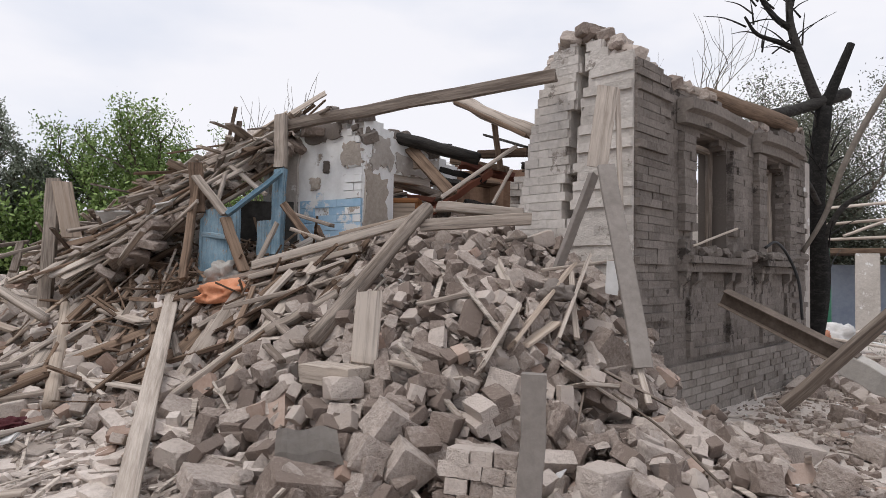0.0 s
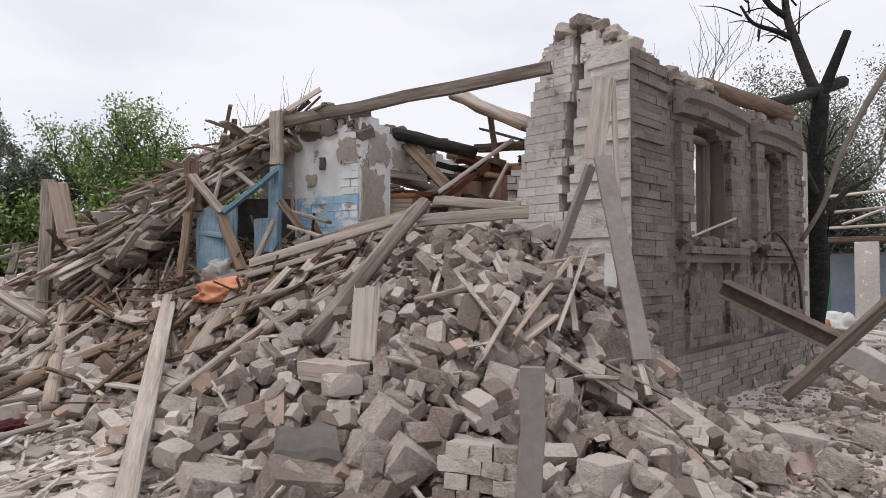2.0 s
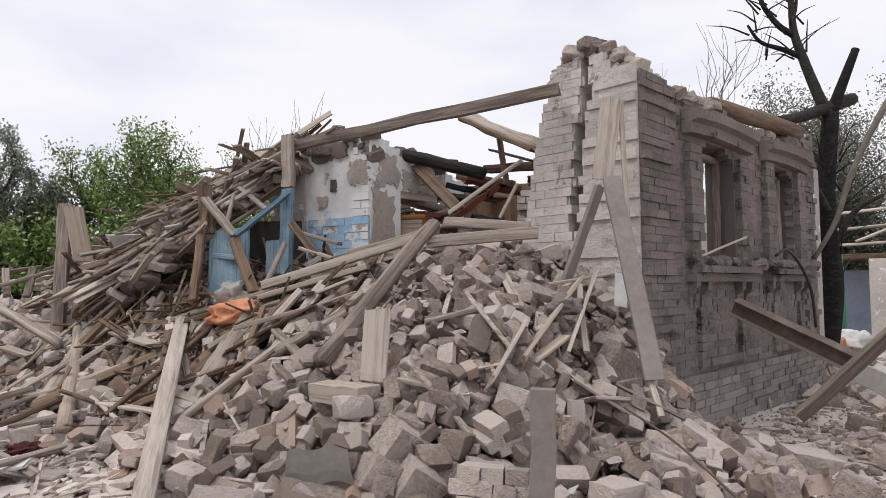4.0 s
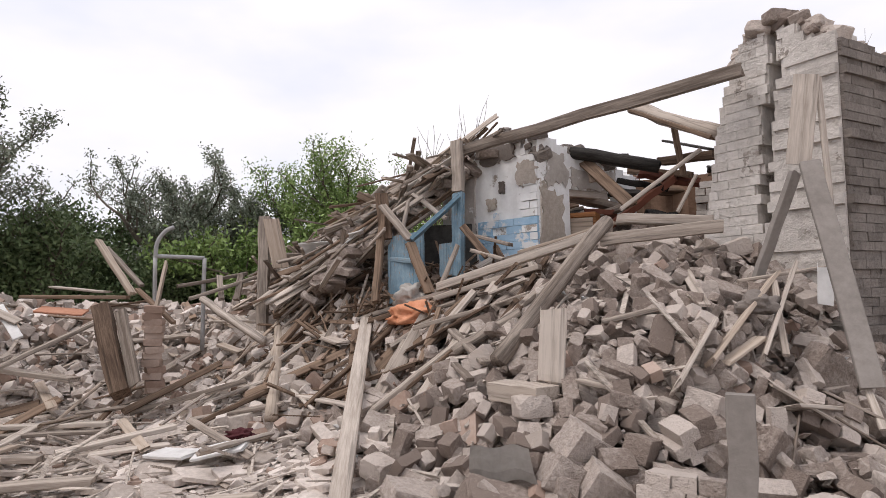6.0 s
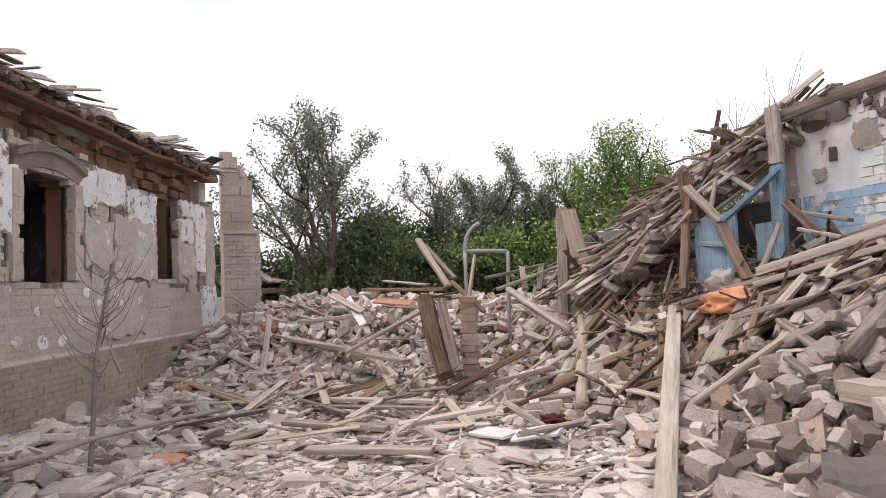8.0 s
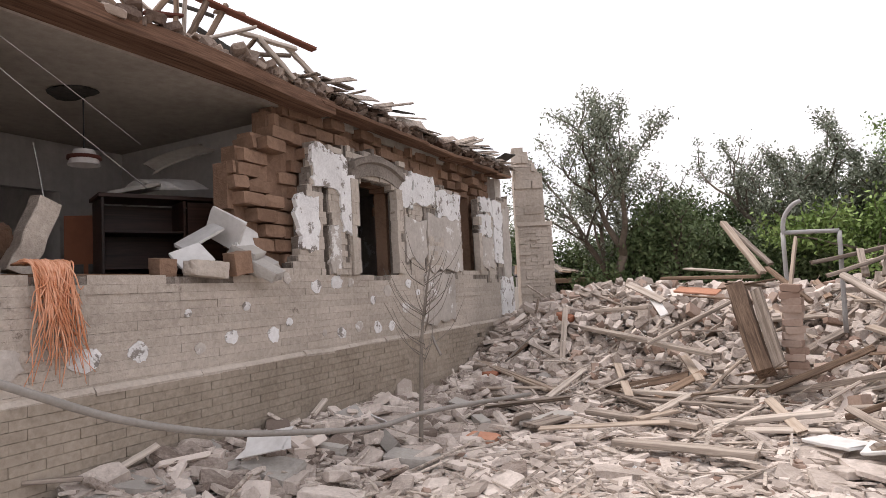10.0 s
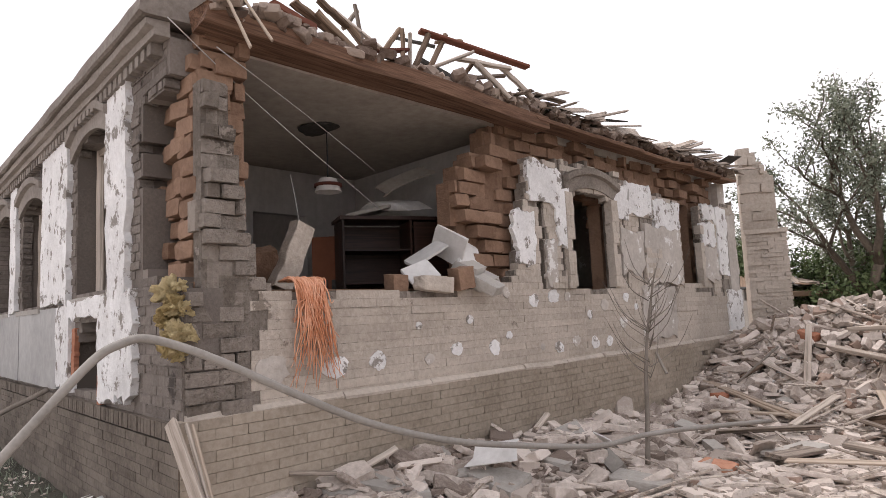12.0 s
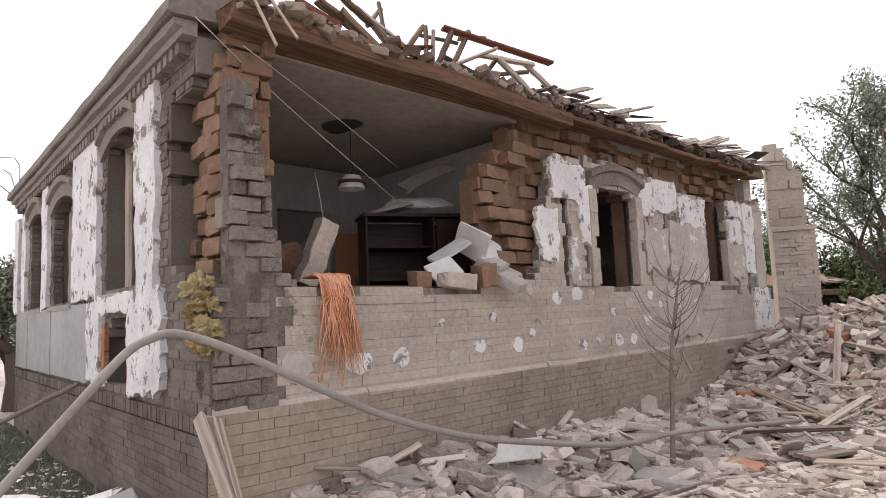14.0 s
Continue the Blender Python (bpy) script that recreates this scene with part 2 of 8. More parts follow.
def part(name, bm, mat, parent=None, label="", smooth=False):
    me = bpy.data.meshes.new(name)
    bm.to_mesh(me)
    bm.free()
    me.materials.append(M[mat])
    if smooth:
        me.shade_smooth()
    ob = new(name, me)
    if parent is not None:
        ob.parent = parent
    if label:
        ob["label"] = label
    return ob


def empty(name, x=0.0, y=0.0, z=0.0, turn=0.0):
    ob = new(name)
    ob.matrix_basis = pose(x, y, z, 0, 0, turn)
    return ob


def box_bm(bm, lo, hi, bevel=0.0):
    """A box from corner to corner in bm."""
    made = bmesh.ops.create_cube(bm, size=1.0)["verts"]
    for v in made:
        v.co = Vector([lo[i] + (v.co[i] + 0.5) * (hi[i] - lo[i]) for i in range(3)])
    if bevel:
        edges = list({e for v in made for e in v.link_edges})
        bmesh.ops.bevel(bm, geom=edges, offset=bevel, segments=1, affect="EDGES")
    return made


def box_part(name, lo, hi, mat, parent=None, bevel=0.008, label=""):
    bm = bmesh.new()
    box_bm(bm, lo, hi, bevel)
    return part(name, bm, mat, parent, label)


def chunk(rng, size, rough=0.12, chop=0.0, extra=0):
    """Points and faces of one worn brick or lump: a box with its corners knocked off unevenly."""
    pts = []
    for sx in (-1, 1):
        for sy in (-1, 1):
            for sz in (-1, 1):
                c = np.array([sx, sy, sz], float)
                k = rng.uniform(0.0, chop) if rng.random() < 0.5 else 0.0
                for axis in range(3):
                    p = c * (1 - rng.uniform(0.0, rough, 3) * 0.4)
                    p[axis] -= c[axis] * (rng.uniform(0.3, 1.0) * rough + k)
                    pts.append(p * np.array(size) / 2)
    for _ in range(extra):
        p = rng.uniform(-0.8, 0.8, 3)
        p[int(rng.integers(3))] = rng.choice((-1, 1)) * rng.uniform(0.93, 1.09)
        pts.append(p * np.array(size) / 2)
    bm = bmesh.new()
    for p in pts:
        bm.verts.new(p)
    bmesh.ops.convex_hull(bm, input=bm.verts)
    loose = [v for v in bm.verts if not v.link_faces]
    bmesh.ops.delete(bm, geom=loose, context="VERTS")
    bmesh.ops.dissolve_limit(bm, angle_limit=0.09, verts=bm.verts, edges=bm.edges)
    bm.verts.index_update()
    verts = np.array([v.co[:] for v in bm.verts])
    faces = [[v.index for v in f.verts] for f in bm.faces]
    bm.free()
    return verts, faces


class Heap:
    """Many pieces gathered into one mesh."""

    def __init__(self):
        self.verts, self.faces, self.count = [], [], 0

    def add(self, shape, m):
        v, f = shape
        a = np.array(m)
        self.verts.append(v @ a[:3, :3].T + a[:3, 3])
        self.faces.extend([[i + self.count for i in q] for q in f])
        self.count += len(v)

    def build(self, name, mat, parent=None, kind="stuff", label="", category=""):
        if not self.verts:
            return None
        ob = mesh_object(name, np.concatenate(self.verts).tolist(), self.faces, mat, parent)
        return tagged(ob, label, category, "", kind)


def shape_mesh(name, shape, mat):
    me = bpy.data.meshes.new(name)
    me.from_pydata([tuple(v) for v in shape[0]], [], shape[1])
    me.materials.append(M[mat])
    return me


RNG = np.random.default_rng(11)
BRICKS = [chunk(RNG, (1, 1, 1), 0.055, 0.06) for _ in range(8)]
SMEARED = [chunk(RNG, (1, 1, 1), 0.012, 0.03) for _ in range(8)]
BROKEN = [chunk(RNG, (1, 1, 1), 0.26, 0.45, 9) for _ in range(16)]
WORN = [chunk(RNG, (1, 1, 1), 0.16, 0.3, 3) for _ in range(12)]


def ramp_at(x, xs, ys):
    return float(np.interp(x, xs, ys))


def timber_shape(rng, length, w, t, round_log=False, splinter=0.25, bend=0.0):
    """A board, beam or log along +x from 0 to length, a little bent, with broken ends."""
    n = 7
    ring = 10 if round_log else 8
    verts, faces = [], []
    ph = rng.uniform(0, 6.28)
    for i in range(n):
        x = length * i / (n - 1)
        by = bend * math.sin(math.pi * i / (n - 1)) + rng.normal(0, 0.05 * t)
        bz = rng.normal(0, 0.05 * t)
        for k in range(ring):
            if round_log:
                a = 2 * math.pi * k / ring
                r = 1 + 0.08 * math.sin(3 * a + ph) + rng.normal(0, 0.02)
                y, z = r * w / 2 * math.cos(a), r * t / 2 * math.sin(a)
            else:
                c = min(0.2 * t, 0.006)
                cs = [(1, -1, 0, 1), (1, 1, 0, -1), (1, 1, -1, 0), (-1, 1, 1, 0), (-1, 1, 0, -1), (-1, -1, 0, 1), (-1, -1, 1, 0), (1, -1, -1, 0)][k]
                y, z = cs[0] * w / 2 + cs[2] * c, cs[1] * t / 2 + cs[3] * c
                z *= 1 + rng.normal(0, 0.02)
            dx = 0.0
            if i in (0, n - 1):
                dx = (1 if i == 0 else -1) * rng.uniform(0, splinter) * w
            verts.append((x + dx, y + by, z + bz))
    for i in range(n - 1):
        for k in range(ring):
            a, b = i * ring + k, i * ring + (k + 1) % ring
            faces.append((a, b, b + ring, a + ring))
    faces.append(tuple(range(ring - 1, -1, -1)))
    faces.append(tuple((n - 1) * ring + k for k in range(ring)))
    return np.array(verts), faces


def sliver(rng, length, w, t):
    """A thin splinter of wood along +x with slanted ends."""
    v = [(x + rng.uniform(-0.6, 0.6) * w, y * w / 2, z * t / 2) for x in (0.0, length) for (y, z) in ((-1, -1), (1, -1), (1, 1), (-1, 1))]
    return np.array(v), [(3, 2, 1, 0), (4, 5, 6, 7), (0, 1, 5, 4), (1, 2, 6, 5), (2, 3, 7, 6), (3, 0, 4, 7)]


def along(a, b, roll=0.0):
    """The pose at a with +x towards b and +z as far up as can be."""
    a, b = Vector(a), Vector(b)
    x = (b - a).normalized()
    up = Vector((0, 0, 1)) if abs(x.z) < 0.97 else Vector((0, -1, 0.2)).normalized()
    y = up.cross(x).normalized()
    z = x.cross(y)
    m = Matrix((x, y, z)).transposed().to_4x4()
    m.translation = a
    return m @ Matrix.Rotation(radians(roll), 4, "X")


def timber(name, a, b, w, t, mat="wood", label="", roll=0.0, log=False, splinter=0.25, bend=0.0, parent=None, group=""):
    rng = np.random.default_rng(int(abs(a[0] * 131 + a[1] * 717 + b[2] * 977) * 100) % 100000)
    length = (Vector(b) - Vector(a)).length
    v, f = timber_shape(rng, length, w, t, log, splinter, bend)
    ob = mesh_object(name, v, f, mat, parent, smooth=log)
    ob.matrix_basis = along(a, b, roll)
    if parent is None:
        tagged(ob, label or "grey dusty splintered board lying on the brick rubble", "timber", group)
    elif label:
        ob["label"] = label
    return ob


def tube_shape(points, radii, ring=7):
    """A bent tube through the points, tapering by the radii."""
    verts, faces = [], []
    pts = [Vector(p) for p in points]
    side = None
    for i, p in enumerate(pts):
        d = (pts[min(i + 1, len(pts) - 1)] - pts[max(i - 1, 0)]).normalized()
        if side is None:
            side = d.orthogonal().normalized()
        side = (side - d * side.dot(d)).normalized()
        up = d.cross(side)
        for k in range(ring):
            a = 2 * math.pi * k / ring
            verts.append(p + (side * math.cos(a) + up * math.sin(a)) * radii[i])
    for i in range(len(pts) - 1):
        for k in range(ring):
            a, b = i * ring + k, i * ring + (k + 1) % ring
            faces.append((a, b, b + ring, a + ring))
    faces.append(tuple(range(ring - 1, -1, -1)))
    faces.append(tuple((len(pts) - 1) * ring + k for k in range(ring)))
    return np.array([v[:] for v in verts]), faces


def smooth_path(points, steps=6):
    """A Catmull-Rom line through the points."""
    p = [Vector(q) for q in points]
    p = [p[0] * 2 - p[1]] + p + [p[-1] * 2 - p[-2]]
    out = []
    for i in range(1, len(p) - 2):
        for k in range(steps):
            t = k / steps
            out.append(0.5 * ((2 * p[i]) + (p[i + 1] - p[i - 1]) * t + (2 * p[i - 1] - 5 * p[i] + 4 * p[i + 1] - p[i + 2]) * t * t
                              + (3 * p[i] - p[i - 1] - 3 * p[i + 1] + p[i + 2]) * t ** 3))
    out.append(p[-2])
    return out


def tube(name, points, r0, r1=None, mat="pipe", parent=None, steps=6, ring=8, label=""):
    line = smooth_path(points, steps)
    r1 = r0 if r1 is None else r1
    radii = [r0 + (r1 - r0) * i / (len(line) - 1) for i in range(len(line))]
    v, f = tube_shape(line, radii, ring)
    return mesh_object(name, v, f, mat, parent, label, smooth=True)


# ---- the lie of the land ----
OA, UA, VA = Vector((1.93, 6.45)), Vector((0.7071, 0.7071)), Vector((-0.7071, 0.7071))
OB = Vector((-5.16, -1.79))
UB, VB = Vector((-0.649, 0.760)), Vector((-0.793, -0.609))
S_STEPS, S_PART = (-3.5, -1.6, -0.6, 0.1, 0.9, 4.0, 6.0, 8.0, 11.0), (0.02, 0.06, 0.16, 0.74, 1.0, 1.0, 0.8, 0.5, 0.15)
D_STEPS, D_PART = (-9.0, -5.5, -3.0, -1.0, 0.0, 1.0, 2.0, 2.7, 3.6, 4.3, 5.2, 6.5), (0.0, 0.9, 1.4, 1.85, 2.0, 1.85, 1.55, 1.15, 0.45, 0.2, 0.07, 0.0)


def hump(x, y, cx, cy, sx, sy, turn=0.0):
    c, s = math.cos(radians(turn)), math.sin(radians(turn))
    dx, dy = x - cx, y - cy
    return math.exp(-0.5 * (((c * dx + s * dy) / sx) ** 2 + ((c * dy - s * dx) / sy) ** 2))


def height(x, y):
    """The height of ground and rubble."""
    rx, ry = x - OA.x, y - OA.y
    s, d = rx * VA.x + ry * VA.y, -(rx * 0.7071 + ry * 0.7071)
    if s < 0 and d < 0:
        inside = max(0.0, 1.0 + s / 0.05)
    else:
        inside = 1.0
    h = ramp_at(s, S_STEPS, S_PART) * ramp_at(d, D_STEPS, D_PART) * inside
    h += 0.55 * hump(x, y, -4.6, 8.2, 1.1, 1.2)
    h += 0.75 * hump(x, y, -3.4, 9.9, 1.5, 1.0)
    h += 1.28 * hump(x, y, -7.9, 9.6, 2.3, 1.5, 20)
    h += 0.7 * hump(x, y, -9.8, 7.7, 1.3, 1.1)
    h += 0.85 * hump(x, y, -11.3, 6.6, 1.3, 1.3)
    h += 0.28 * hump(x, y, -6.2, -0.9, 0.9, 0.6, 130)
    h += 0.20 * hump(x, y, -7.4, 1.4, 1.2, 0.5, 130)
    h += 0.12 * hump(x, y, 4.4, 6.4, 1.6, 0.9, 45)
    h += 0.22 * hump(x, y, 1.2, 4.6, 0.9, 0.7)
    r = math.hypot(x + 3, y - 4)
    if r < 16:
        h += (0.05 * noise.noise((x * 0.9, y * 0.9, 0)) + 0.03 * noise.noise((x * 2.7, y * 2.7, 4))) * min(1, (16 - r) / 3)
    return h

# ---- ground ----
def ground_lines(lo, hi, step, far):
    near = np.arange(lo, hi + 1e-6, step)
    out, d = [], step
    x = hi
    while x < far:
        d *= 1.5
        x += d
        out.append(x)
    back = [lo - (q - hi) for q in out]
    return np.concatenate([back[::-1], near, out])


gx, gy = ground_lines(-20, 14, 0.2, 900), ground_lines(-9, 24, 0.2, 900)
def bed(x, y):
    """The earth under the loose rubble."""
    h = height(x, y)
    return h - 0.40 * min(1.0, max(0.0, h - 0.15) / 0.45)


gv = [(x, y, bed(x, y)) for y in gy for x in gx]
nx = len(gx)
gf = [(j * nx + i, j * nx + i + 1, (j + 1) * nx + i + 1, (j + 1) * nx + i) for j in range(len(gy) - 1) for i in range(nx - 1)]
ground = mesh_object("ground", gv, gf, "dust", smooth=True)
tagged(ground, "dusty earth yard covered with mortar dust and crushed debris", "ground", kind="structure")

# ---- walls laid brick by brick ----
def flat(o, u, s, z, out=0.0, side=1):
    """A point on a wall that starts at o and runs along u: s metres along, z up, and out metres towards the yard."""
    n = Vector((u.y, -u.x)) * side
    return Vector((o.x + u.x * s + n.x * out, o.y + u.y * s + n.y * out, z))


def wall_core(name, o, u, length, z0, z1, thick, keep, mat, side=1, back=0.0, cell=(0.125, 0.1)):
    """The inside of a wall, cut out wherever keep(s, z) says no. Its front face lies back metres behind the line."""
    verts, faces = [], []
    cs, cz = cell
    ns, nz = int(round(length / cs)), int(round((z1 - z0) / cz))
    for i in range(ns):
        j = 0
        while j < nz:
            if not keep((i + 0.5) * cs, z0 + (j + 0.5) * cz):
                j += 1
                continue
            k = j
            while k < nz and keep((i + 0.5) * cs, z0 + (k + 0.5) * cz):
                k += 1
            b = len(verts)
            for d in (-back, -back - thick):
                for (s, z) in ((i * cs, z0 + j * cz), ((i + 1) * cs, z0 + j * cz), ((i + 1) * cs, z0 + k * cz), (i * cs, z0 + k * cz)):
                    verts.append(flat(o, u, s, z, d, side))
            faces += [(b, b + 1, b + 2, b + 3), (b + 7, b + 6, b + 5, b + 4), (b, b + 4, b + 5, b + 1), (b + 1, b + 5, b + 6, b + 2), (b + 2, b + 6, b + 7, b + 3), (b + 3, b + 7, b + 4, b)]
            j = k
    return mesh_object(name, verts, faces, mat)


def lay_bricks(wall, name, o, u, s0, s1, z0, z1, keep, mat, side=1, course=0.1, blen=0.262, depth=0.12, proud=0.0, singles=None, seed=1, rag=0.012, gap=0.011, missing=0.012, shapes=None):
    """Courses of bricks on the face of a wall: those within the stretch singles are pieces of their own, the rest are joined."""
    rng = np.random.default_rng(seed)
    n = Vector((u.y, -u.x)) * side
    rot = Matrix(((u.x, n.x, 0), (u.y, n.y, 0), (0, 0, 1))).to_4x4()
    shapes = shapes or BRICKS
    meshes = [shape_mesh(name, q, mat) for q in shapes]
    heap, made = Heap(), 0
    for j in range(int(round((z1 - z0) / course))):
        z = z0 + (j + 0.5) * course
        s = s0 - (0.5 * blen if j % 2 else 0.0)
        while s < s1 - 0.03:
            a, b = max(s, s0), min(s + blen, s1)
            s += blen
            mid = 0.5 * (a + b)
            if b - a < 0.05 or rng.random() < missing:
                continue
            grid = np.linspace(a, b, 13)
            good = [keep(q, z) for q in grid]
            runs, start, last = [], None, a
            for q, ok in zip(list(grid) + [b + 1], good + [False]):
                if ok and start is None:
                    start = q
                if not ok and start is not None:
                    runs.append((start, last))
                    start = None
                last = q
            for a, b in runs:
                if b - a < 0.055:
                    continue
                mid = 0.5 * (a + b)
                lean = min(3.5, 40 * rag) * min(1.0, (0.26 / (b - a)) ** 2)
                extra = proud(mid, z) if callable(proud) else proud
                out = extra + rng.normal(0, rag * 0.5)
                p = flat(o, u, mid, z, out - depth / 2 + 0.01, side)
                m = Matrix.Translation(p) @ rot @ pose(0, 0, 0, rng.normal(0, 1.0) * lean, rng.normal(0, 0.7) * lean, rng.normal(0, 1.0) * lean) @ Matrix.Diagonal(((b - a) - gap, depth, course - gap, 1))
                k = int(rng.integers(len(shapes)))
                if singles and singles[0] <= mid <= singles[1] and singles[2] <= z <= singles[3] and made < 300:
                    ob = new(name, meshes[k])
                    ob.parent = wall
                    ob.matrix_basis = m
                    made += 1
                else:
                    heap.add(shapes[k], m)
    rest = heap.build(name + "_courses", mat, wall)
    return rest


def arched(s, z, a, b, sill, spring, rise):
    """Whether a point lies in an opening with a flat-arched head."""
    if not a < s < b or z < sill:
        return False
    q = (s - (a + b) / 2) / ((b - a) / 2)
    return z < spring + rise * (1 - q * q)


# ---- the broken house with the heap before it ----
A_WINDOWS = [(1.32, 2.36, 2.0, 3.28, 0.13), (3.66, 4.60, 2.0, 3.28, 0.13)]


def a_top(s):
    return ramp_at(s, (0, 0.5, 0.9, 1.0, 2.2, 3.0, 4.4, 4.6, 5.6), (3.96, 3.92, 3.84, 3.8, 3.84, 3.72, 3.82, 4.05, 4.05)) + 0.07 * noise.noise((s * 4, 0.3, 1))


def a_keep(s, z):
    if z > a_top(s):
        return False
    return not any(arched(s, z, *w) for w in A_WINDOWS)


wall_a = wall_core("wall_east", OA, UA, 5.625, -0.3, 4.2, 0.36, a_keep, "mortar", back=-0.003)
tagged(wall_a, "sooty grey brick house wall with empty windows and crumbling top", "wall", kind="structure")


def a_proud(s, z):
    if s < 0.72 or s > 5.0:
        k = int((z - 0.7) / 0.1) % 6
        return (0.0, 0.022, 0.022, 0.022, 0.022, 0.06)[k]
    return 0.0


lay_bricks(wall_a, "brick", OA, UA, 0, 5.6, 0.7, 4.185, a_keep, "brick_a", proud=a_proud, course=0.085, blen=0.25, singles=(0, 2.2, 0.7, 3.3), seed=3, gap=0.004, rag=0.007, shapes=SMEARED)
lay_bricks(wall_a, "plinth_brick", OA, UA, -0.06, 5.66, -0.2, 0.7, lambda s, z: True, "brick_dusty", proud=0.07, course=0.09, blen=0.25, singles=(0, 5.6, -0.2, 0.7), seed=4, gap=0.006, rag=0.012, shapes=BRICKS)


plinth_a = wall_core("plinth_core", OA, UA, 5.7, -0.3, 0.69, 0.08, lambda s, z: True, "mortar", back=-0.058)
plinth_a.parent = wall_a


def gable_top(s):
    return ramp_at(s, (0, 0.2, 0.45, 0.6, 0.95, 1.05, 1.15, 1.30, 1.42, 1.6), (3.92, 4.0, 4.24, 4.28, 4.24, 3.98, 3.85, 3.35, 2.7, 1.9))


def crack(z):
    return ramp_at(z, (2.2, 2.6, 3.0, 3.4, 3.8, 4.2), (0.80, 0.78, 0.72, 0.70, 0.60, 0.62)) + 0.035 * math.sin(z * 31)


def gable_keep(s, z):
    if z > gable_top(s) + 0.08 * noise.noise((s * 5, z * 5, 2)):
        return False
    return not (z > 2.25 and abs(s - crack(z)) < 0.05 + 0.02 * math.sin(z * 17))


wall_gable = wall_core("wall_south", OA, VA, 1.62, -0.3, 4.5, 0.34, gable_keep, "brick_pale", side=-1, back=-0.004, cell=(0.045, 0.1))
tagged(wall_gable, "pale whitewashed brick wall stub split by a wide crack", "wall", kind="structure")
def gable_proud(s, z):
    if s > crack(z):
        return 0.02 + 0.01 * noise.noise((s * 2, z * 1.5, 1))
    return (0.0, 0.02, 0.02, 0.02, 0.02, 0.05)[int(round((z - 0.75) / 0.1)) % 6]


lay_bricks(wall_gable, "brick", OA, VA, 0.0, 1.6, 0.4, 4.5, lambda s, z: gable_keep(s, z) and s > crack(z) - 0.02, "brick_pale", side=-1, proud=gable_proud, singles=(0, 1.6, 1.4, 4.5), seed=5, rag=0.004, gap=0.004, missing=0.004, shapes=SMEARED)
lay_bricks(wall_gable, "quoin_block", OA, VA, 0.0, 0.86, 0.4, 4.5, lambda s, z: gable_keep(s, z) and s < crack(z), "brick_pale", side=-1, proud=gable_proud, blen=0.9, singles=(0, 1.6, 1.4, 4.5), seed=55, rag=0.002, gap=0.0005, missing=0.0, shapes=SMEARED)

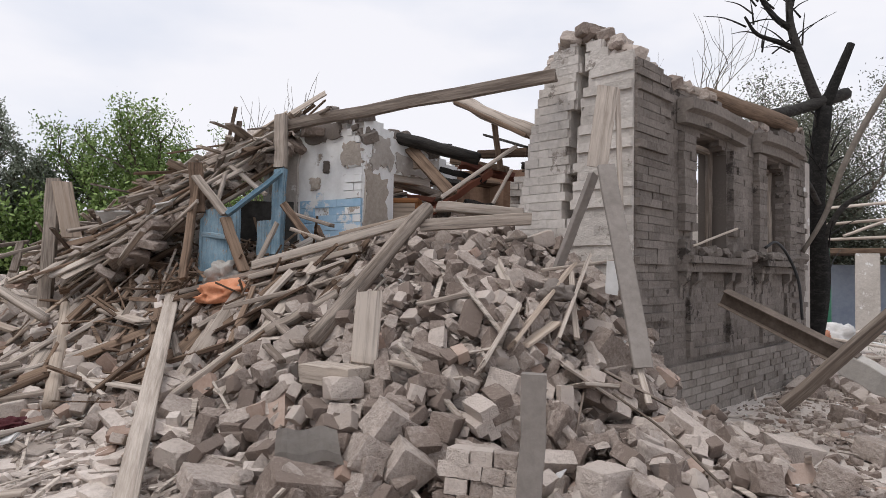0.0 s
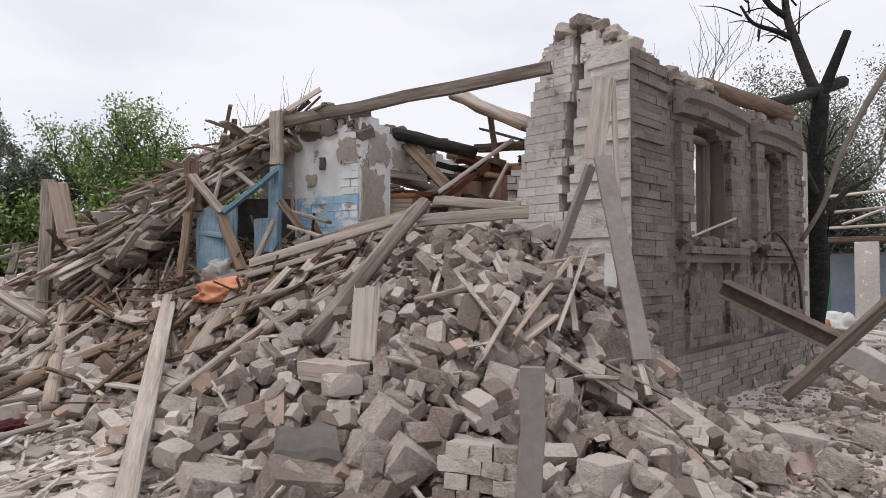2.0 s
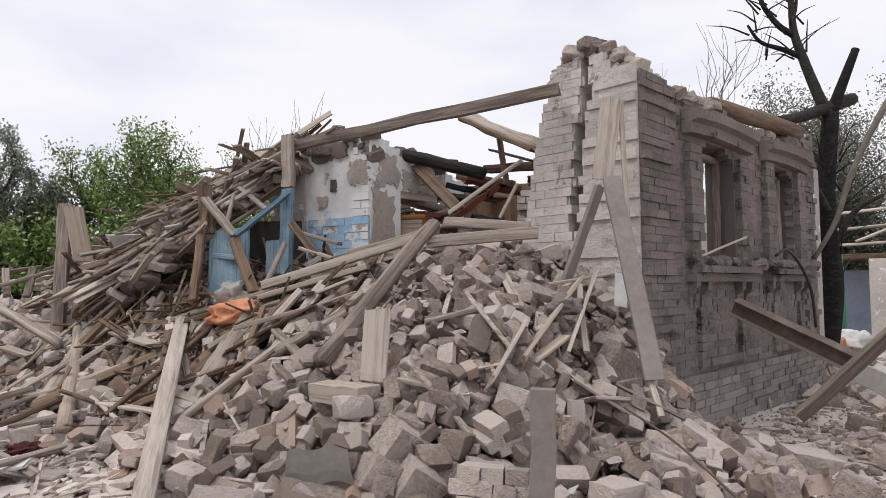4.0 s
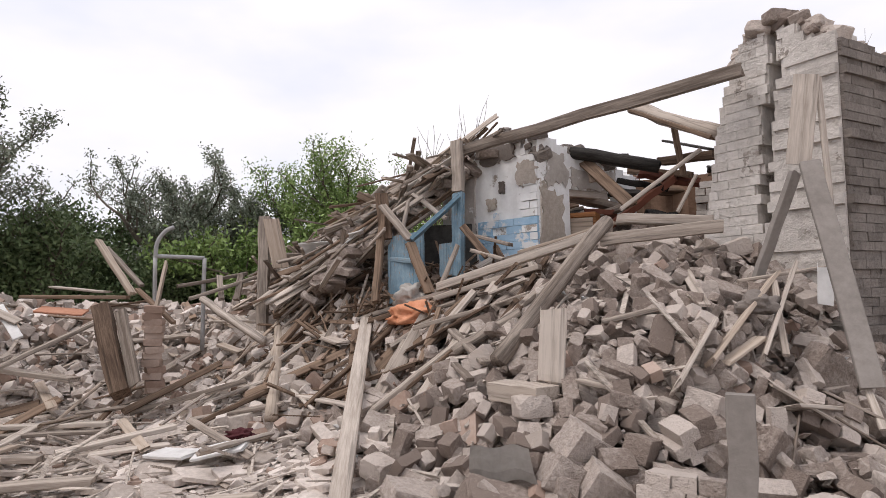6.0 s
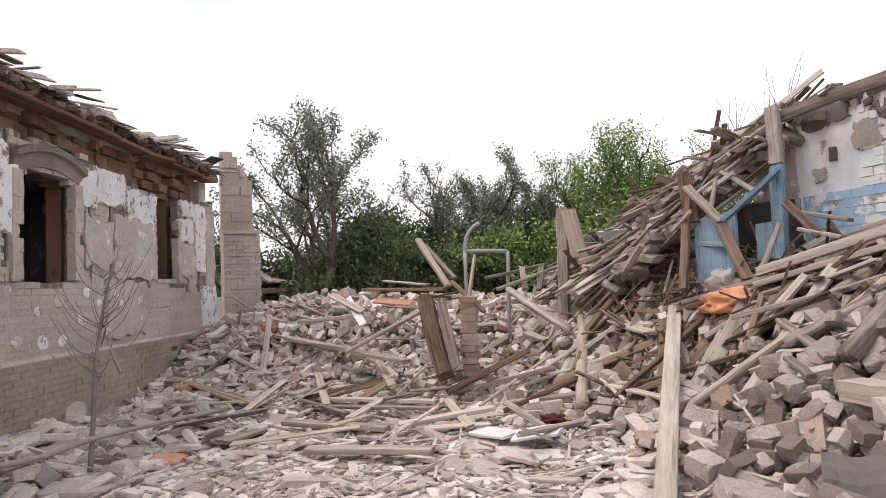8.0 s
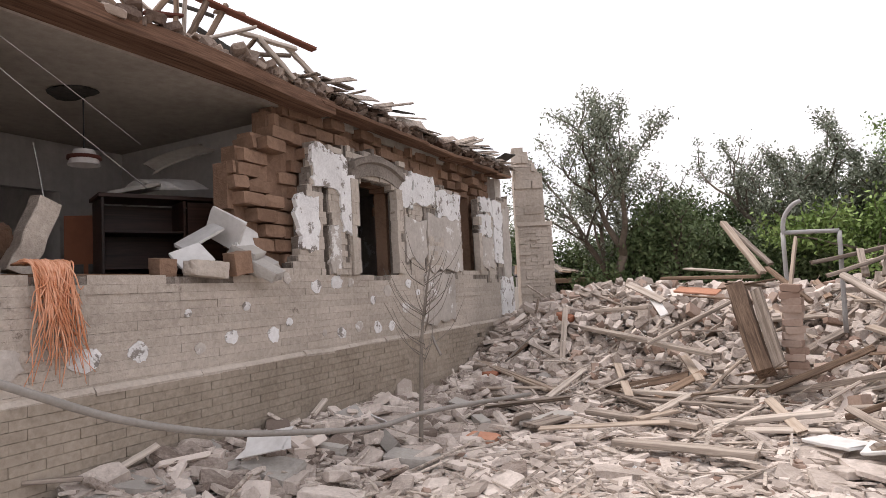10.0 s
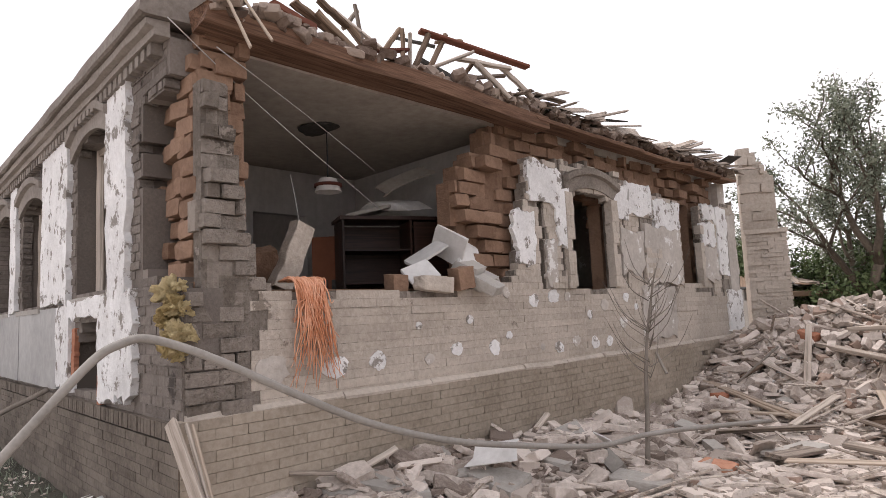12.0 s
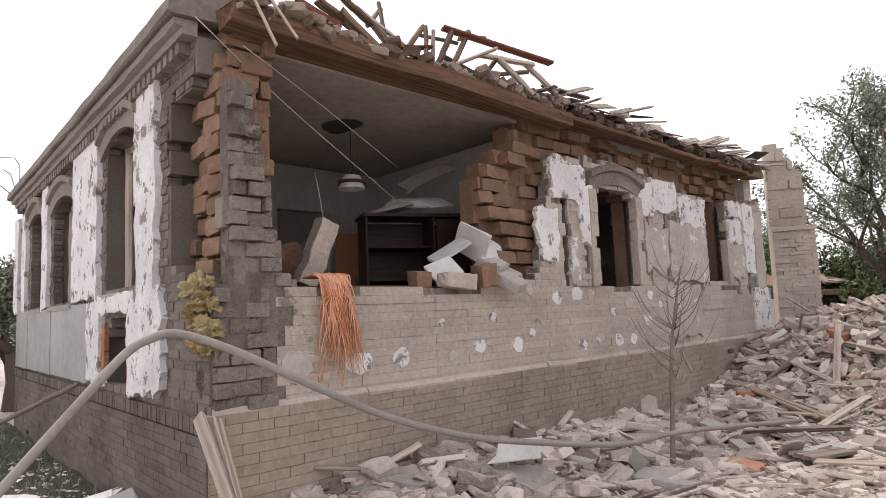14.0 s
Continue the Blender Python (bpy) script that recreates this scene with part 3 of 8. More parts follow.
# window trim of the sooty wall: surrounds, hood, sill on brackets, panel under it
for wi, (a, b, sill, spring, rise) in enumerate(A_WINDOWS):
    for (p, q) in ((a - 0.34, a - 0.03), (b + 0.03, b + 0.34)):
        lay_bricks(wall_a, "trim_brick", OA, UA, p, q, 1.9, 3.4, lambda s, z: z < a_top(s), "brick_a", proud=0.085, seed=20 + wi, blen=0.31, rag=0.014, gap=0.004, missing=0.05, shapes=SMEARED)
    bm = bmesh.new()
    steps = 12
    rows = []
    for i in range(steps + 1):
        s = a - 0.40 + (b - a + 0.80) * i / steps
        q = (s - (a + b) / 2) / ((b - a) / 2 + 0.4)
        lift = 0.035 * (1 - q * q) + 0.02
        ring = [(0.02, 3.38 + lift), (0.13, 3.38 + lift), (0.13, 3.50 + lift), (0.21, 3.53 + lift), (0.22, 3.64 + lift), (0.02, 3.66 + lift)]
        rows.append([bm.verts.new(flat(OA, UA, s, z + 0.01 * noise.noise((s * 9, z, 0)), d)) for d, z in ring])
    for r0, r1 in zip(rows, rows[1:]):
        for k in range(6):
            bm.faces.new((r0[k], r0[(k + 1) % 6], r1[(k + 1) % 6], r1[k]))
    bm.faces.new(rows[0][::-1])
    bm.faces.new(rows[-1])
    part("window_hood", bm, "brick_a", wall_a, "moulded brick hood over the window")
    for name, lo, hi, o in (("window_sill", 1.84, 1.92, 0.20), ("sill_moulding", 1.74, 1.835, 0.13)):
        bm = bmesh.new()
        nseg = 10
        rows = []
        for i in range(nseg + 1):
            s = a - 0.36 + (b - a + 0.72) * i / nseg
            w = 0.02 * noise.noise((s * 7, lo, 3))
            rows.append([bm.verts.new(flat(OA, UA, s, z, d)) for d, z in ((0.0, lo), (o + w, lo), (o + w, hi + w), (0.0, hi + w))])
        for r0, r1 in zip(rows, rows[1:]):
            for k in range(4):
                bm.faces.new((r0[k], r0[(k + 1) % 4], r1[(k + 1) % 4], r1[k]))
        bm.faces.new(rows[0][::-1])
        bm.faces.new(rows[-1])
        part(name, bm, "brick_a", wall_a)
    for s in (a - 0.28, a + 0.02, b - 0.02, b + 0.28):
        bm = bmesh.new()
        prof = [(0.0, 1.45), (0.03, 1.45), (0.04, 1.58), (0.11, 1.64), (0.12, 1.735), (0.0, 1.735)]
        l = [bm.verts.new(flat(OA, UA, s - 0.05, z, d)) for d, z in prof]
        r = [bm.verts.new(flat(OA, UA, s + 0.05, z, d)) for d, z in prof]
        for k in range(6):
            bm.faces.new((l[k], l[(k + 1) % 6], r[(k + 1) % 6], r[k]))
        bm.faces.new(l[::-1])
        bm.faces.new(r)
        part("sill_bracket", bm, "brick_a", wall_a)
    for (p, q, zl, zh) in ((a - 0.12, a, 0.85, 1.45), (b, b + 0.12, 0.85, 1.45), (a - 0.12, b + 0.12, 0.76, 0.85)):
        lay_bricks(wall_a, "panel_brick", OA, UA, p, q, zl, zh, lambda s, z: True, "brick_a", proud=0.05, seed=33, blen=0.24)
    # what is left of the window frame
    fr = new("window_%d" % (wi + 1))
    tagged(fr, "empty old window frame without glass", "window", kind="structure")
    for s in (a + 0.03, a + 0.42, b - 0.03):
        timber("frame_post", flat(OA, UA, s, 2.0, -0.2), flat(OA, UA, s, 3.34, -0.2), 0.06, 0.09, "wood", parent=fr)
    timber("frame_head", flat(OA, UA, a, 3.3, -0.2), flat(OA, UA, b, 3.3, -0.2), 0.07, 0.07, "wood", parent=fr)

# other walls of this house: the far gable, the back wall, and a white inner wall
far_a = OA + UA * 5.6
wall_b2 = wall_core("wall_north", far_a, VA, 7.5, -0.3, 3.8, 0.36, lambda s, z: z < 3.6 - 0.10 * s + 0.25 * noise.noise((s * 2, 0, 5)), "plaster", side=-1)
tagged(wall_b2, "ruined back wall of the house with broken top", "wall", kind="structure")
back_a = OA + VA * 7.6
wall_b3 = wall_core("wall_west", back_a, UA, 5.6, -0.3, 3.2, 0.36, lambda s, z: z < 2.4 + 0.3 * noise.noise((s * 2, 0, 9)), "plaster")
tagged(wall_b3, "ruined low house wall with broken top", "wall", kind="structure")

WP = Vector((-1.02, 7.95))
WL = Vector((-0.86, 0.51))
WR = Vector((0.62, 0.785))


def white_top(s):
    return ramp_at(s, (0, 0.2, 0.45, 0.9, 1.6), (3.3, 3.48, 3.70, 3.68, 3.5)) + 0.1 * noise.noise((s * 6, 0, 3))


wall_white = wall_core("wall_inner", WP, WL, 1.75, 0.6, 4.2, 0.28, lambda s, z: z < white_top(s), "whitewash", side=-1, cell=(0.07, 0.06))
tagged(wall_white, "chipped whitewashed inner wall with a blue dado", "wall", kind="structure")
lay_bricks(wall_white, "brick", WP, WL, 0, 0.3, 1.4, 4.1, lambda s, z: z < white_top(s), "whitewash", side=-1, proud=0.02, seed=8, course=0.1, missing=0.05)
lay_bricks(wall_white, "dado_brick", WP, WL, 0.0, 1.02, 1.4, 2.72, lambda s, z: z <= 2.64 + 0.08 * noise.noise((s * 5, z * 3, 1)), "bluewash", side=-1, proud=0.025, seed=9, course=0.1, gap=0.003, rag=0.006)
wall_white2 = wall_core("wall_inner_return", WP, WR, 2.0, 0.6, 4.0, 0.25,
                        lambda s, z: z < 3.65 - 0.2 * s + 0.15 * noise.noise((s * 5, 1, 3)) and not (0.55 < s < 1.7 and 1.6 < z < 2.95), "whitewash", cell=(0.07, 0.07))
tagged(wall_white2, "ruined inner wall with torn plaster and an opening", "wall", kind="structure")

# ---- the long house with the open room ----
B_LONG = [(5.22, 6.26, 1.98, 3.2, 0.13), (8.58, 9.42, 2.05, 3.42, 0.02)]
B_FRONT = [(1.85, 3.0, 2.06, 3.62, 0.16), (4.65, 5.95, 2.02, 3.40, 0.14), (6.8, 7.85, 2.02, 3.46, 0.12)]


def b_left(z):
    return ramp_at(z, (1.95, 2.0, 2.1, 2.8, 3.2, 3.6, 3.7), (0.85, 0.72, 0.62, 0.46, 0.42, 0.34, 0.0))


def b_right(z):
    return ramp_at(z, (1.95, 2.05, 2.2, 2.6, 3.4, 3.7), (2.9, 3.75, 4.0, 4.05, 4.25, 4.3))


def b_rag(s, z):
    return 0.07 * noise.noise((round(s * 4) * 1.3, round(z * 10) * 2.1, 4))


B_CRACKS = ((4.52, 0.045), (4.98, 0.02), (6.62, 0.02), (7.12, 0.035), (7.75, 0.025), (8.3, 0.03), (9.75, 0.035), (10.25, 0.045))


def b_top(s):
    return ramp_at(s, (0.75, 0.85, 4.3, 5.0, 6.4, 6.9, 7.6, 8.4, 9.5, 10.2, 10.8), (3.58, 3.72, 3.58, 3.66, 3.66, 3.46, 3.5, 3.4, 3.44, 3.5, 3.6))


def b_keep(s, z):
    if z > b_top(s) + 0.10 * noise.noise((s * 2.2, 0, 8)) + 0.07 * noise.noise((round(s * 3.8), 0, 2)):
        return False
    if s > 4.3 and z > 1.75 and any(abs(s - c - 0.05 * noise.noise((round(z / 0.156) * 1.9, c, 0))) < w * min(1.0, (z - 1.7) / 0.5) for c, w in B_CRACKS):
        return False
    if z > 1.97 and b_left(z) + b_rag(s, z) < s < b_right(z) + b_rag(s, z):
        return False
    if z > 2.0 and s < 0.12 + 0.10 * noise.noise((round(z / 0.234) * 2.3, 5, 0)):
        return False
    if any(arched(s, z, *w) for w in B_LONG):
        return False
    return s < 11.1 + 0.1 * noise.noise((z * 4, 3, 3))


def adobe_keep(s, z):
    if z > 3.98 + 0.05 * noise.noise((s * 3, 1, 1)):
        return False
    if z > 1.97 and 0.62 < s < ramp_at(z, (1.95, 2.2, 2.5, 3.1, 3.4, 3.7, 3.98), (3.7, 3.35, 3.2, 3.05, 3.35, 3.75, 3.9)) + b_rag(s, z):
        return False
    if s > 10.7:
        return z < 2.2
    return not any(arched(s, z, w[0] - 0.14, w[1] + 0.14, w[2] - 0.1, w[3] + 0.05, w[4]) for w in B_LONG)


wall_b = wall_core("wall_long", OB, UB, 11.25, -0.3, 4.0, 0.13, lambda s, z: b_keep(s, z), "brick_c", back=-0.003, cell=(0.045, 0.078))
tagged(wall_b, "shell-pocked grey brick house wall torn open to a room", "wall", kind="structure")
def b_coat(s, z):
    return s > 0.56 + 0.3 * noise.noise((0, round(z / 0.156) * 2.7, 3))


lay_bricks(wall_b, "smeared_brick", OB, UB, 0.0, 11.2, 1.04, 1.976, lambda s, z: b_keep(s, z) and b_coat(s, z) and (z < 1.89 or noise.noise((round(s * 2.6) * 1.7, 3, 0)) > -0.12), "brick_b", proud=0.004, course=0.078, blen=0.9, singles=(0, 4.6, 1.0, 2.0), seed=46, rag=0.006, gap=0.002, missing=0.006, shapes=SMEARED)
def corner_shift(s, z):
    return 0.01 + 0.13 * noise.noise((round(z / 0.234) * 1.7, round(s * 3), 0))


lay_bricks(wall_b, "block", OB, UB, 0.0, 1.0, 1.04, 3.85, lambda s, z: b_keep(s, z) and (z > 1.976 or not b_coat(s, z)), "brick_c", proud=corner_shift, course=0.117, blen=0.26, singles=(0, 1.9, 1.0, 4.0), seed=66, rag=0.05, gap=0.012, missing=0.02, shapes=WORN[:6] + BRICKS)
lay_bricks(wall_b, "brick", OB, UB, 1.0, 11.2, 1.976, 4.0, b_keep, "brick_b", proud=lambda s, z: 0.05 * noise.noise((round(s * 1.6) * 1.7, round(z * 2.1) * 2.3, 6)) + 0.01 if s > 4.2 else 0.0, course=0.078, blen=0.26, singles=(3.2, 4.9, 1.0, 4.0), seed=6, rag=0.008, gap=0.002, shapes=SMEARED)
lay_bricks(wall_b, "plinth_brick", OB, UB, -0.05, 11.2, -0.2, 1.02, lambda s, z: True, "plinth_b", proud=0.05, course=0.078, blen=0.26, singles=(0, 3.5, 0.1, 1.02), seed=7, rag=0.005, gap=0.003, missing=0.002, shapes=SMEARED)
wall_b_in = wall_core("wall_long_inner", OB, UB, 11.25, 0.9, 4.0, 0.2, lambda s, z: s > 0.4 and adobe_keep(s, z), "adobe", back=0.24)
tagged(wall_b_in, "brown adobe inner leaf of the house wall", "wall", kind="structure")
lay_bricks(wall_b_in, "adobe_brick", OB, UB, 0.12, 11.2, 1.9, 3.98, adobe_keep, "adobe", course=0.165, blen=0.36, depth=0.3, proud=-0.165, singles=(0, 4.4, 1.9, 4.0), seed=12, rag=0.12, gap=0.025, missing=0.15, shapes=WORN)

# a ledge over the plinth, broken in long pieces
rng = np.random.default_rng(5)
s = 0.0
while s < 10.9:
    w = rng.uniform(0.5, 1.6)
    e = min(s + w, 10.95)
    bm = bmesh.new()
    t = rng.normal(0, 0.006)
    prof = [(0.0, 1.03), (0.06, 1.03), (0.065, 1.055), (0.035, 1.09), (0.0, 1.10)]
    l = [bm.verts.new(flat(OB, UB, s, z + t, d + t)) for d, z in prof]
    r = [bm.verts.new(flat(OB, UB, e - 0.008, z - t, d + t)) for d, z in prof]
    for k in range(5):
        bm.faces.new((l[k], l[(k + 1) % 5], r[(k + 1) % 5], r[k]))
    bm.faces.new(l[::-1])
    bm.faces.new(r)
    part("ledge", bm, "brick_b", wall_b)
    s = e


def bf_keep(s, z):
    if s < 0.92 + 0.1 * noise.noise((z * 6, 2, 0)) and 2.0 + 0.2 * s < z < 3.62 + 0.1 * noise.noise((s * 7, 0, 3)):
        return False
    if s < 0.3 + 0.1 * noise.noise((z * 9, 7, 0)) and z > 3.5:
        return False
    return not any(arched(s, z, *w) for w in B_FRONT) and not arched(s, z, 1.95, 3.0, 1.12, 1.55, 0.3)


wall_f = wall_core("wall_front", OB, VB, 9.0, -0.3, 4.1, 0.3, bf_keep, "mortar", side=-1, back=-0.002)
tagged(wall_f, "grey brick front wall with patches of white foam insulation", "wall", kind="structure")
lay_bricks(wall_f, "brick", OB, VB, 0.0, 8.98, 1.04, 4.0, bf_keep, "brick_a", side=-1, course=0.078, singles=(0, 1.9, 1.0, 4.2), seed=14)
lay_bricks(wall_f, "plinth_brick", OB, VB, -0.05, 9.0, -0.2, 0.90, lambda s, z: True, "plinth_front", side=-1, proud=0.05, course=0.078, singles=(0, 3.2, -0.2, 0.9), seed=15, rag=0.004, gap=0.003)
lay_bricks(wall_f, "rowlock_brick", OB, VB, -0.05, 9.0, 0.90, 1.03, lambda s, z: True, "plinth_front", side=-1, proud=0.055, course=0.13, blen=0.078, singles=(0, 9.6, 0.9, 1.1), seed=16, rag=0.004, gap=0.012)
adobe_f = wall_core("wall_front_inner", OB, VB, 8.98, 0.9, 4.0, 0.12, lambda s, z: s > 0.35 and bf_keep(s, z), "room", side=-1, back=0.34)
tagged(adobe_f, "inner plastered face of the front wall", "wall", kind="structure")
lay_bricks(wall_b_in, "corner_adobe", OB, VB, 0.13, 1.1, 1.95, 4.1, lambda s, z: True, "adobe", side=-1, course=0.165, blen=0.3, depth=0.3, proud=-0.20, singles=(0, 1, 1.9, 4.1), seed=17, rag=0.06, gap=0.022, missing=0.12, shapes=WORN)

# closing walls at the back and the far end
end_b = OB + UB * 10.75
wall_e = wall_core("wall_end", end_b, VB, 9.0, -0.3, 4.0, 0.3, lambda s, z: True, "plaster", side=1)
tagged(wall_e, "plain end wall of the long house", "wall", kind="structure")
back_b = OB + VB * 9.0
wall_k = wall_core("wall_back", back_b, UB, 11.25, -0.3, 4.0, 0.3, lambda s, z: True, "plaster", side=-1)
tagged(wall_k, "plain back wall of the long house", "wall", kind="structure")


def slab(name, s0, s1, v0, v1, z0, z1, mat, label, kind="structure", category=""):
    bm = bmesh.new()
    pts = []
    for z in (z0, z1):
        for (s, v) in ((s0, v0), (s1, v0), (s1, v1), (s0, v1)):
            p = OB + UB * s + VB * v
            pts.append(bm.verts.new((p.x, p.y, z)))
    for q in ((3, 2, 1, 0), (4, 5, 6, 7), (0, 1, 5, 4), (1, 2, 6, 5), (2, 3, 7, 6), (3, 0, 4, 7)):
        bm.faces.new([pts[i] for i in q])
    return tagged(part(name, bm, mat), label, category or name.split("_")[0], kind=kind)


slab("floor", 0.4, 11.2, 0.45, 8.9, 0.9, 1.12, "wood_brown", "dusty plank floor of the open room")
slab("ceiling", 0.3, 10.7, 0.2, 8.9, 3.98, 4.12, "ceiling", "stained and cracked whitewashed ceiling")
slab("partition", 4.25, 4.42, 0.46, 8.8, 1.12, 3.97, "room", "pale plastered partition wall")
back_room = OB + VB * 3.6
part_back = wall_core("partition_back", back_room, UB, 4.25, 1.12, 3.97, 0.15, lambda s, z: s > 0.48 and not (2.42 < s < 3.3 and z < 3.32), "room", cell=(0.05, 0.0475))
tagged(part_back, "pale plastered back wall of the room with a dark doorway", "wall", kind="structure")
slab("partition_far", 4.43, 11.2, 3.6, 3.75, 1.12, 3.97, "room", "dim plastered inner wall")

# ---- rubble ----
BSIZE = (0.25, 0.12, 0.088)


def slope_turn(x, y, rng, tilt):
    e = 0.15
    gx_ = (height(x + e, y) - height(x - e, y)) / (2 * e)
    gy_ = (height(x, y + e) - height(x, y - e)) / (2 * e)
    up = Vector((-gx_, -gy_, 1)).normalized()
    q = Vector((0, 0, 1)).rotation_difference(up).to_matrix().to_4x4()
    return q @ Matrix.Rotation(rng.uniform(0, 6.283), 4, "Z") @ pose(0, 0, 0, rng.normal(0, tilt), rng.normal(0, tilt), 0)


def in_house(x, y):
    p = Vector((x, y)) - OB
    det = UB.x * VB.y - UB.y * VB.x
    s, v = (p.x * VB.y - p.y * VB.x) / det, (UB.x * p.y - UB.y * p.x) / det
    if -0.1 < s < 11.4 and -0.1 < v < 9.8:
        return True
    p = Vector((x, y)) - OA
    s, d = p.dot(VA), p.dot(UA)
    return -0.12 < s < 0.45 and -0.1 < d < 5.8


def yard(x, y):
    """How thickly bricks lie here."""
    h = height(x, y)
    thick = min(1.0, h / 0.35)
    if math.hypot(x, y) < 2.6:
        return 0.12
    return max(0.30 if x < -2.5 else 0.12, thick)


def scatter(count, x0, x1, y0, y1, seed, density):
    rng = np.random.default_rng(seed)
    out = []
    while len(out) < count:
        x, y = rng.uniform(x0, x1), rng.uniform(y0, y1)
        if rng.random() < density(x, y) and not in_house(x, y):
            out.append((x, y))
    return out, rng


def heap_zone(x, y):
    if math.hypot(x + 1, y - 3) > 13:
        return 0
    return yard(x, y)


spots, rng = scatter(16500, -12.5, 6.5, -2.5, 12.0, 21, heap_zone)
brick_meshes = [shape_mesh("brick", q, "rubble") for q in WORN + BROKEN]
red_meshes = [shape_mesh("brick", q, "rubble_red") for q in WORN]
grey_heap, red_heap, pale_heap = Heap(), Heap(), Heap()
loose = 0
for x, y in spots:
    on_yard = height(x, y) < 0.22
    kind = rng.random()
    if kind < 0.42:
        size, pool = [q * rng.uniform(0.9, 1.06) for q in BSIZE], 0
    elif kind < 0.80:
        size, pool = [BSIZE[0] * rng.uniform(0.35, 0.75), BSIZE[1] * rng.uniform(0.8, 1.1), BSIZE[2] * rng.uniform(0.8, 1.15)], 1
    elif kind < 0.93:
        size, pool = [rng.uniform(0.10, 0.22), rng.uniform(0.10, 0.18), rng.uniform(0.06, 0.14)], 1
    else:
        size, pool = [rng.uniform(0.2, 0.32), rng.uniform(0.14, 0.22), rng.uniform(0.09, 0.18)], 1
    if on_yard:
        size = [q * rng.uniform(0.35, 0.8) for q in size]
    lift = rng.uniform(-0.30, 0.13) if not on_yard else 0.3 * size[2]
    m = Matrix.Translation((x, y, height(x, y) + lift)) @ slope_turn(x, y, rng, 10 if on_yard else 33) @ Matrix.Diagonal((*size, 1))
    k = int(rng.integers(len(WORN))) if pool == 0 else len(WORN) + int(rng.integers(len(BROKEN)))
    near = -1.6 < x < 1.6 and 3.4 < y < 5.6
    red = rng.random() < (0.13 if x < -2.0 else 0.03)
    if near and loose < 290 and not red and size[0] > 0.12:
        ob = new("brick", brick_meshes[k])
        ob.matrix_basis = m
        tagged(ob, "dusty grey-brown brick fallen on the heap" if pool == 0 else "broken dusty brick lump fallen on the heap", "brick", "fallen bricks")
        loose += 1
    elif red:
        red_heap.add(WORN[k % len(WORN)], m)
    else:
        (pale_heap if rng.random() < 1 / (1 + math.exp((x + 2.6) * 2.2)) else grey_heap).add((WORN + BROKEN)[k], m)
grey_heap.build("brick_rubble", "rubble", label="heaped dusty bricks and broken mortar lumps", category="rubble")
pale_heap.build("pale_rubble_field", "pale_rubble", label="pale dusty bricks strewn over the yard", category="rubble")
red_heap.build("red_brick_rubble", "rubble_red", label="scattered red bricks among the grey rubble", category="rubble")

# crumbs, plaster flakes and splinters
CRUMBS = []
for _ in range(8):
    pts = np.array([(1, 0, 0), (-1, 0, 0), (0, 1, 0), (0, -1, 0), (0, 0, 1), (0, 0, -1)], float) * 0.5 * RNG.uniform(0.6, 1.2, (6, 1))
    CRUMBS.append((pts + RNG.normal(0, 0.08, (6, 3)), [(0, 2, 4), (2, 1, 4), (1, 3, 4), (3, 0, 4), (2, 0, 5), (1, 2, 5), (3, 1, 5), (0, 3, 5)]))
spots, rng = scatter(30000, -13.0, 9.0, -7.0, 12.5, 22, lambda x, y: max(0.0, min(1.0, (11.5 - math.hypot(x + 2, y - 3)) / 2.5)) * (1.0 if y > -1.5 or x < -4 else 0.45))
crumbs, pale_crumbs, flakes = Heap(), Heap(), Heap()
for x, y in spots:
    high = height(x, y)
    q = rng.uniform(0.02, 0.08) if high < 0.25 else rng.uniform(0.03, 0.11)
    m = Matrix.Translation((x, y, high + (0.15 * q if high < 0.25 else rng.uniform(-0.10, 0.10)))) @ pose(0, 0, 0, rng.uniform(-40, 40), rng.uniform(-40, 40), rng.uniform(0, 360)) @ Matrix.Diagonal((q * 1.5, q, q * 0.7, 1))
    (flakes if rng.random() < (0.05 if x > -2 else 0.20) else (pale_crumbs if x < -2.2 and high < 0.6 else crumbs)).add(CRUMBS[int(rng.integers(8))], m)
crumbs.build("rubble_crumbs", "rubble", label="crushed brick and mortar crumbs", category="rubble")
pale_crumbs.build("mortar_crumbs", "pale_rubble", label="pale crushed mortar crumbs on the yard", category="rubble")
flakes.build("plaster_flakes", "white_bits", label="white plaster flakes scattered over the rubble", category="rubble")

spots, rng = scatter(1900, -12.0, 5.5, -2.0, 12.0, 23, lambda x, y: 1.0 if x < -3 and y > -0.5 else (0.6 if -3 <= x < 1 and y > 3 else 0.2))
sticks = Heap()
for x, y in spots:
    length = rng.uniform(0.10, 0.40) if rng.random() < 0.75 else rng.uniform(0.4, 0.85)
    shape = sliver(rng, length, rng.uniform(0.012, 0.05), rng.uniform(0.008, 0.022))
    m = Matrix.Translation((x, y, height(x, y) + 0.05)) @ slope_turn(x, y, rng, 14)
    sticks.add(shape, m)
sticks.build("wood_splinters", "wood_pale", label="pale splinters and laths scattered over the rubble", category="splinters")

brown_sticks = Heap()
for i in range(420):
    x, y = rng.normal(-3.0, 0.9), rng.normal(7.5, 0.55)
    shape = sliver(rng, rng.uniform(0.12, 0.6), rng.uniform(0.012, 0.045), rng.uniform(0.008, 0.025))
    m = Matrix.Translation((x, y, height(x, y) + rng.uniform(0.05, 0.22))) @ slope_turn(x, y, rng, 22)
    brown_sticks.add(shape, m)
brown_sticks.build("brown_splinters", "wood_brown", label="dark brown splinters and shreds before the porch", category="splinters")

